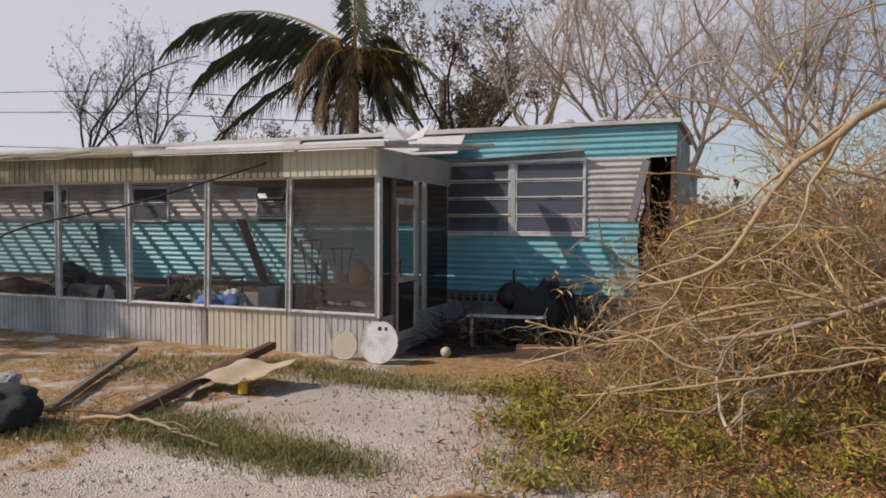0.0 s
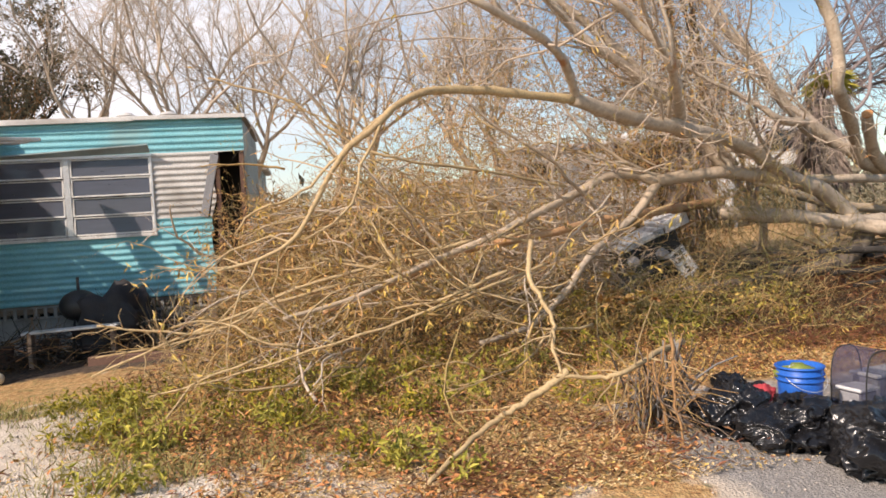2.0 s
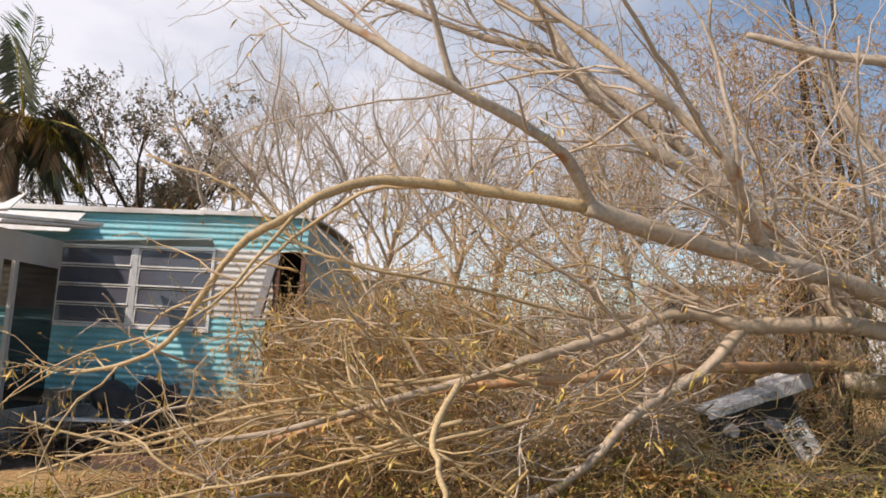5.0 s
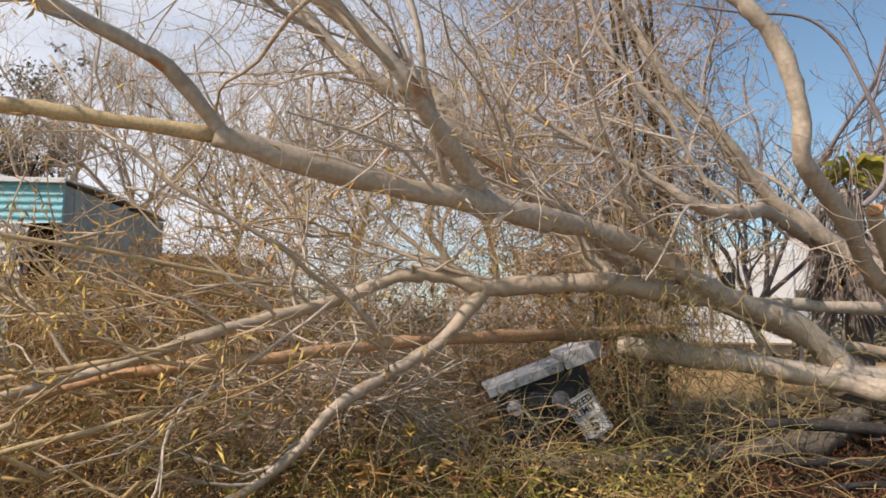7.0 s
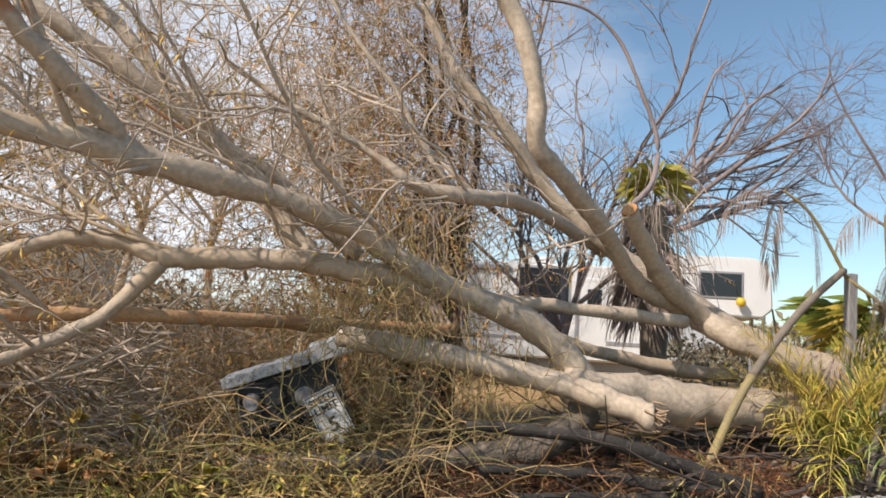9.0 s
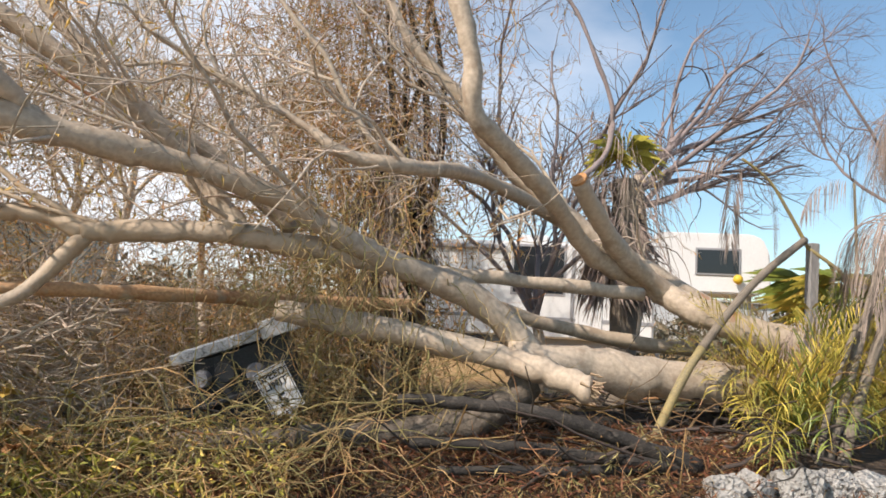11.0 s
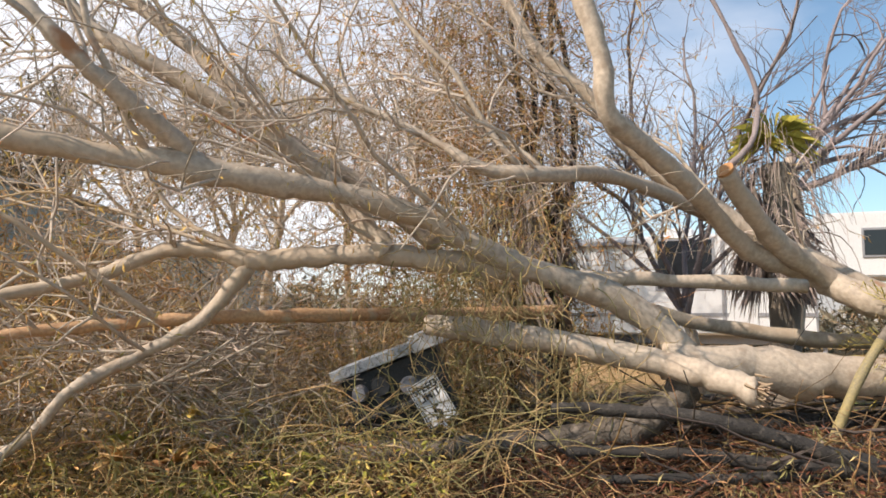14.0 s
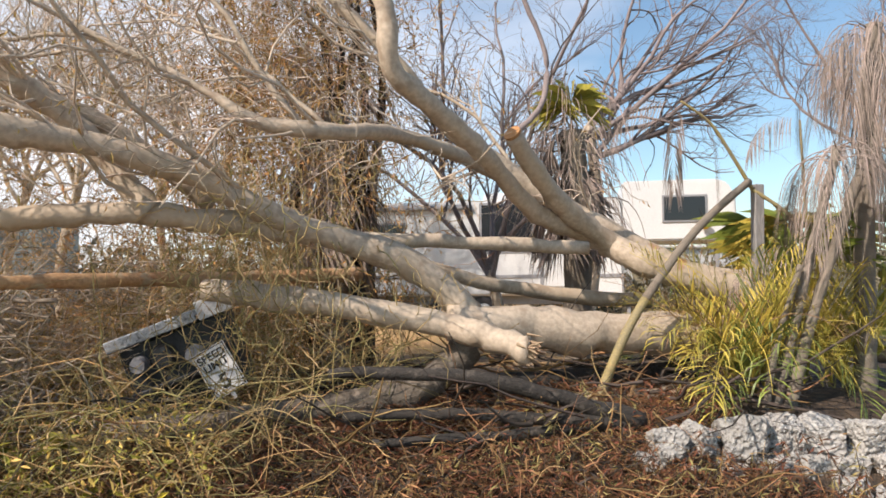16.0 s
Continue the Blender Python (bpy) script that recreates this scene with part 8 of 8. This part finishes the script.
# ---- splintered stump of dry sticks at the edge of the road ----
def stick_bundle(x, y, h):
    rng = np.random.default_rng(161)
    e = empty("splintered_stump", (x, y, 0), "grey splintered stump of dry upright sticks", "stump")
    for k in range(90):
        px, py = x + rng.normal(0, 0.10), y + rng.normal(0, 0.07)
        ln = shoot((px, py, -0.02), (rng.normal(0.12, 0.35), rng.normal(0, 0.3), 1.0), h * (0.3 + 0.7 * rng.random() ** 1.5), 0.005 + 0.013 * rng.random(), 5, rng, 0.14)
        V, F = tubes([ln], 5)
        soup("stick", V, F, M[("greywood", "darktwig", "wood", "twigbrown")[k % 4]], e, "", True)
    for k in range(80):
        a = rng.random() * 6.28
        ln = shoot((x + 0.1 * math.cos(a), y + 0.1 * math.sin(a), 0.05 + 0.4 * rng.random()), (math.cos(a), math.sin(a), 0.1), 0.3 + 0.5 * rng.random(), 0.003 + 0.005 * rng.random(), 6, rng, 0.2, -0.12)
        ln[0][:, 2] = np.maximum(ln[0][:, 2], 0.015)
        V, F = tubes([ln], 4)
        soup("loose_stick", V, F, M[("twigbrown", "brushtwig", "wood")[k % 3]], e, "", True)


stick_bundle(5.03, 2.6, 0.85)


# ---- under the big window ----
def build_window_bed():
    g = empty("kettle_grill", (-0.93, 9.1, 0.0), "black round kettle grill in the shade of the house", "grill")
    bm = bmesh.new()
    bmesh.ops.create_uvsphere(bm, u_segments=20, v_segments=14, radius=0.28, matrix=Matrix.Translation((-0.93, 9.1, 0.72)) @ Matrix.Diagonal((1, 1, 0.85, 1)))
    part("kettle", bm, M["black"], g, "", True)
    part("knob", box(-0.95, -0.91, 9.08, 9.12, 0.95, 1.15, 0.008), M["black"], g)
    for k in range(3):
        a = k * 2.1 + 0.3
        V, F = tubes([([(-0.93 + 0.15 * math.cos(a), 9.1 + 0.15 * math.sin(a), 0.55), (-0.93 + 0.28 * math.cos(a), 9.1 + 0.28 * math.sin(a), -0.05)], 0.012)], 6)
        soup("leg", V, F, M["black"], g, "", True)
    lump("tarpaulin", (-0.35, 9.2, -0.08), (0.65, 0.4, 0.58), M["tyre"], "dark heap under a tarpaulin by the house", "tarpaulin", 12.1, 0.75)
    t = empty("bench", (-0.9, 8.6, 0), "low bench with a bleached plank", "bench")
    part("plank", beam((-1.55, 8.6, 0.42), (-0.25, 8.5, 0.46), 0.2, 0.035), M["trimwhite"], t)
    for x in (-1.45, -0.35):
        part("leg", box(x - 0.03, x + 0.03, 8.48, 8.62, -0.1, 0.42), M["wood"], t)
    tagged(part("edging_timber", beam((-0.6, 8.2, 0.0), (2.6, 7.6, 0.06), 0.12, 0.14, 0.012), M["rustwood"]), "dark timber edging of the flower bed", "timber edging")
    tagged(part("edging_post", box(1.0, 1.12, 8.6, 8.72, -0.05, 0.8), M["wood"]), "short grey post beside the flower bed", "post")
    # strap-leaved plants
    rng = np.random.default_rng(141)
    for k, (x, y, h) in enumerate(((0.15, 9.0, 1.1), (0.45, 9.2, 1.0), (-0.05, 9.35, 1.05), (0.3, 8.7, 0.8))):
        e = empty("strap_leaf_plant", (x, y, g0(x, y)), "grey-green strap-leaved plant against the house", "plant", "plants by the house")
        V, F = [], []
        for i in range(26):
            a = rng.random() * 6.28
            d = np.array([math.cos(a) * 0.5, math.sin(a) * 0.5, 1.0])
            L = h * (0.6 + 0.5 * rng.random())
            P, _ = shoot((x, y, g0(x, y)), d, L, 0.01, 5, rng, 0.06, -0.10)
            w = np.array([-math.sin(a), math.cos(a), 0]) * 0.02
            for j in range(5):
                n = len(V)
                ka, kb = 1 - j / 5.5, 1 - (j + 1) / 5.5
                V += [tuple(P[j] - w * ka), tuple(P[j] + w * ka), tuple(P[j + 1] + w * kb), tuple(P[j + 1] - w * kb)]
                F.append((n, n + 1, n + 2, n + 3))
        soup("leaves", V, F, M["farwood"], e)
    for k, (x, y) in enumerate(((-1.5, 9.4), (-2.0, 9.0))):
        bm = bmesh.new()
        bmesh.ops.create_cone(bm, cap_ends=True, segments=16, radius1=0.12, radius2=0.16, depth=0.3, matrix=Matrix.Translation((x, y, 0.05)))
        tagged(part("plant_pot", bm, M["rustwood"]), "dark plant pot in the shade of the house", "pot")
    fern_clump(-0.5, 9.15, 0.9, 0.45, 60, 1301, "darkleaf", "dark withered plants against the house")
    fern_clump(0.6, 9.1, 0.6, 0.5, 50, 1302, "palmdark", "dark green wispy plant against the house")
    fern_clump(1.0, 8.6, 0.5, 0.4, 40, 1303, "strandgreen", "olive wilting plant by the house corner")
    fern_clump(-1.6, 8.9, 0.6, 0.3, 40, 1304, "darkleaf", "dark withered plants against the house")
    tagged(part("float_ball", sphere((-1.55, 7.6, -0.02), 0.08), M["cream"], None, "", True), "small cream ball lying by the porch", "ball")


build_window_bed()


# ---- roof debris, wires ----
def crumpled_sheet(pts, t, name, mat_, label, cat):
    V = [tuple(p) for p in pts] + [(p[0], p[1], p[2] + t) for p in pts]
    n = len(pts)
    F = [tuple(range(n)), tuple(reversed(range(n, 2 * n)))] + [(i, n + i, n + (i + 1) % n, (i + 1) % n) for i in range(n)]
    return tagged(soup(name, V, F, mat_), label, cat)


crumpled_sheet([(-2.95, 8.3, 3.32), (-2.6, 8.35, 3.28), (-2.55, 8.6, 3.34), (-3.0, 8.65, 3.62)], 0.02, "roof_scrap", M["roofmetal"], "bent white metal scrap on the porch roof", "metal scrap")
crumpled_sheet([(-2.6, 8.35, 3.27), (-2.25, 8.3, 3.30), (-2.15, 8.55, 3.62), (-2.5, 8.6, 3.30)], 0.02, "roof_scrap", M["roofmetal"], "bent white metal scrap on the porch roof", "metal scrap")


def wires():
    for k, (za, zb) in enumerate(((8.3, 7.0), (7.3, 6.1), (5.6, 5.0))):
        pts = [(-45, 24, za + 1.0), (-25, 23, za - 0.2), (-14, 22.5, zb), (-7.5, 22.2, zb - 0.3)]
        V, F = tubes([smooth_line(pts, 6, (0.02, 0.02))], 5)
        tagged(soup("power_line", V, F, M["cable"], None, "", True), "sagging black overhead wire behind the house", "wire", "overhead wires")
    V, F = tubes([smooth_line([(-7.6, 4.4, 0.02), (-7.2, 4.5, 1.6), (-5.6, 5.6, 2.2), (-4.3, 6.95, 2.85)], 6, (0.018, 0.014))], 6)
    tagged(soup("fallen_wire", V, F, M["cable"], None, "", True), "dark fallen service wire hanging across the porch", "wire")
    tagged(part("utility_pole", beam((-45, 24, 0), (-45, 24, 10), 0.25, 0.25, 0.05), M["wood"]), "grey timber utility pole", "pole")
    tagged(part("utility_pole", beam((-7.5, 22.2, 0.0), (-7.5, 22.2, 7.2), 0.25, 0.25, 0.05), M["wood"]), "grey timber utility pole", "pole")


wires()


# ---- scrub in the distance ----
def far_scrub():
    rng = np.random.default_rng(151)
    pts, stems = [], []
    near = []
    for _ in range(32000):
        x, y = rng.uniform(1.5, 34), rng.uniform(21, 34)
        near.append(np.array([x, y, 0.3 + 2.3 * rng.random() ** 1.3 * (0.7 + 0.3 * math.sin(x * 1.3) * math.sin(x * 0.47 + y))]))
    V, F = leaves_at(near, 0.2, rng, 0.1, 0.4)
    tagged(soup("scrub", V, F, M["farwood"]), "brown and grey-green scrub behind the trees", "scrub", kind="stuff")
    for _ in range(220):
        a = rng.uniform(-1.25, 1.25)
        R = rng.uniform(38, 75)
        x, y = 4 + R * math.sin(a), R * math.cos(a)
        h = rng.uniform(1.8, 4.5)
        for k in range(90):
            pts.append(np.array([x + rng.normal(0, 1.6), y + rng.normal(0, 1.0), abs(rng.normal(h * 0.5, h * 0.28)) + 0.1]))
        stems.append((np.array([(x, y, 0), (x + rng.normal(0, 0.5), y, h)]), np.array([0.12, 0.04])))
    V, F = leaves_at(pts, 0.75, rng, 0.1, 0.5)
    tagged(soup("far_scrub", V, F, M["farwood"]), "distant brown and green scrub", "scrub", kind="stuff")
    V, F = tubes(stems, 5)
    tagged(soup("far_stems", V, F, M["darkbark"]), "distant bare stems", "scrub", kind="stuff")


far_scrub()
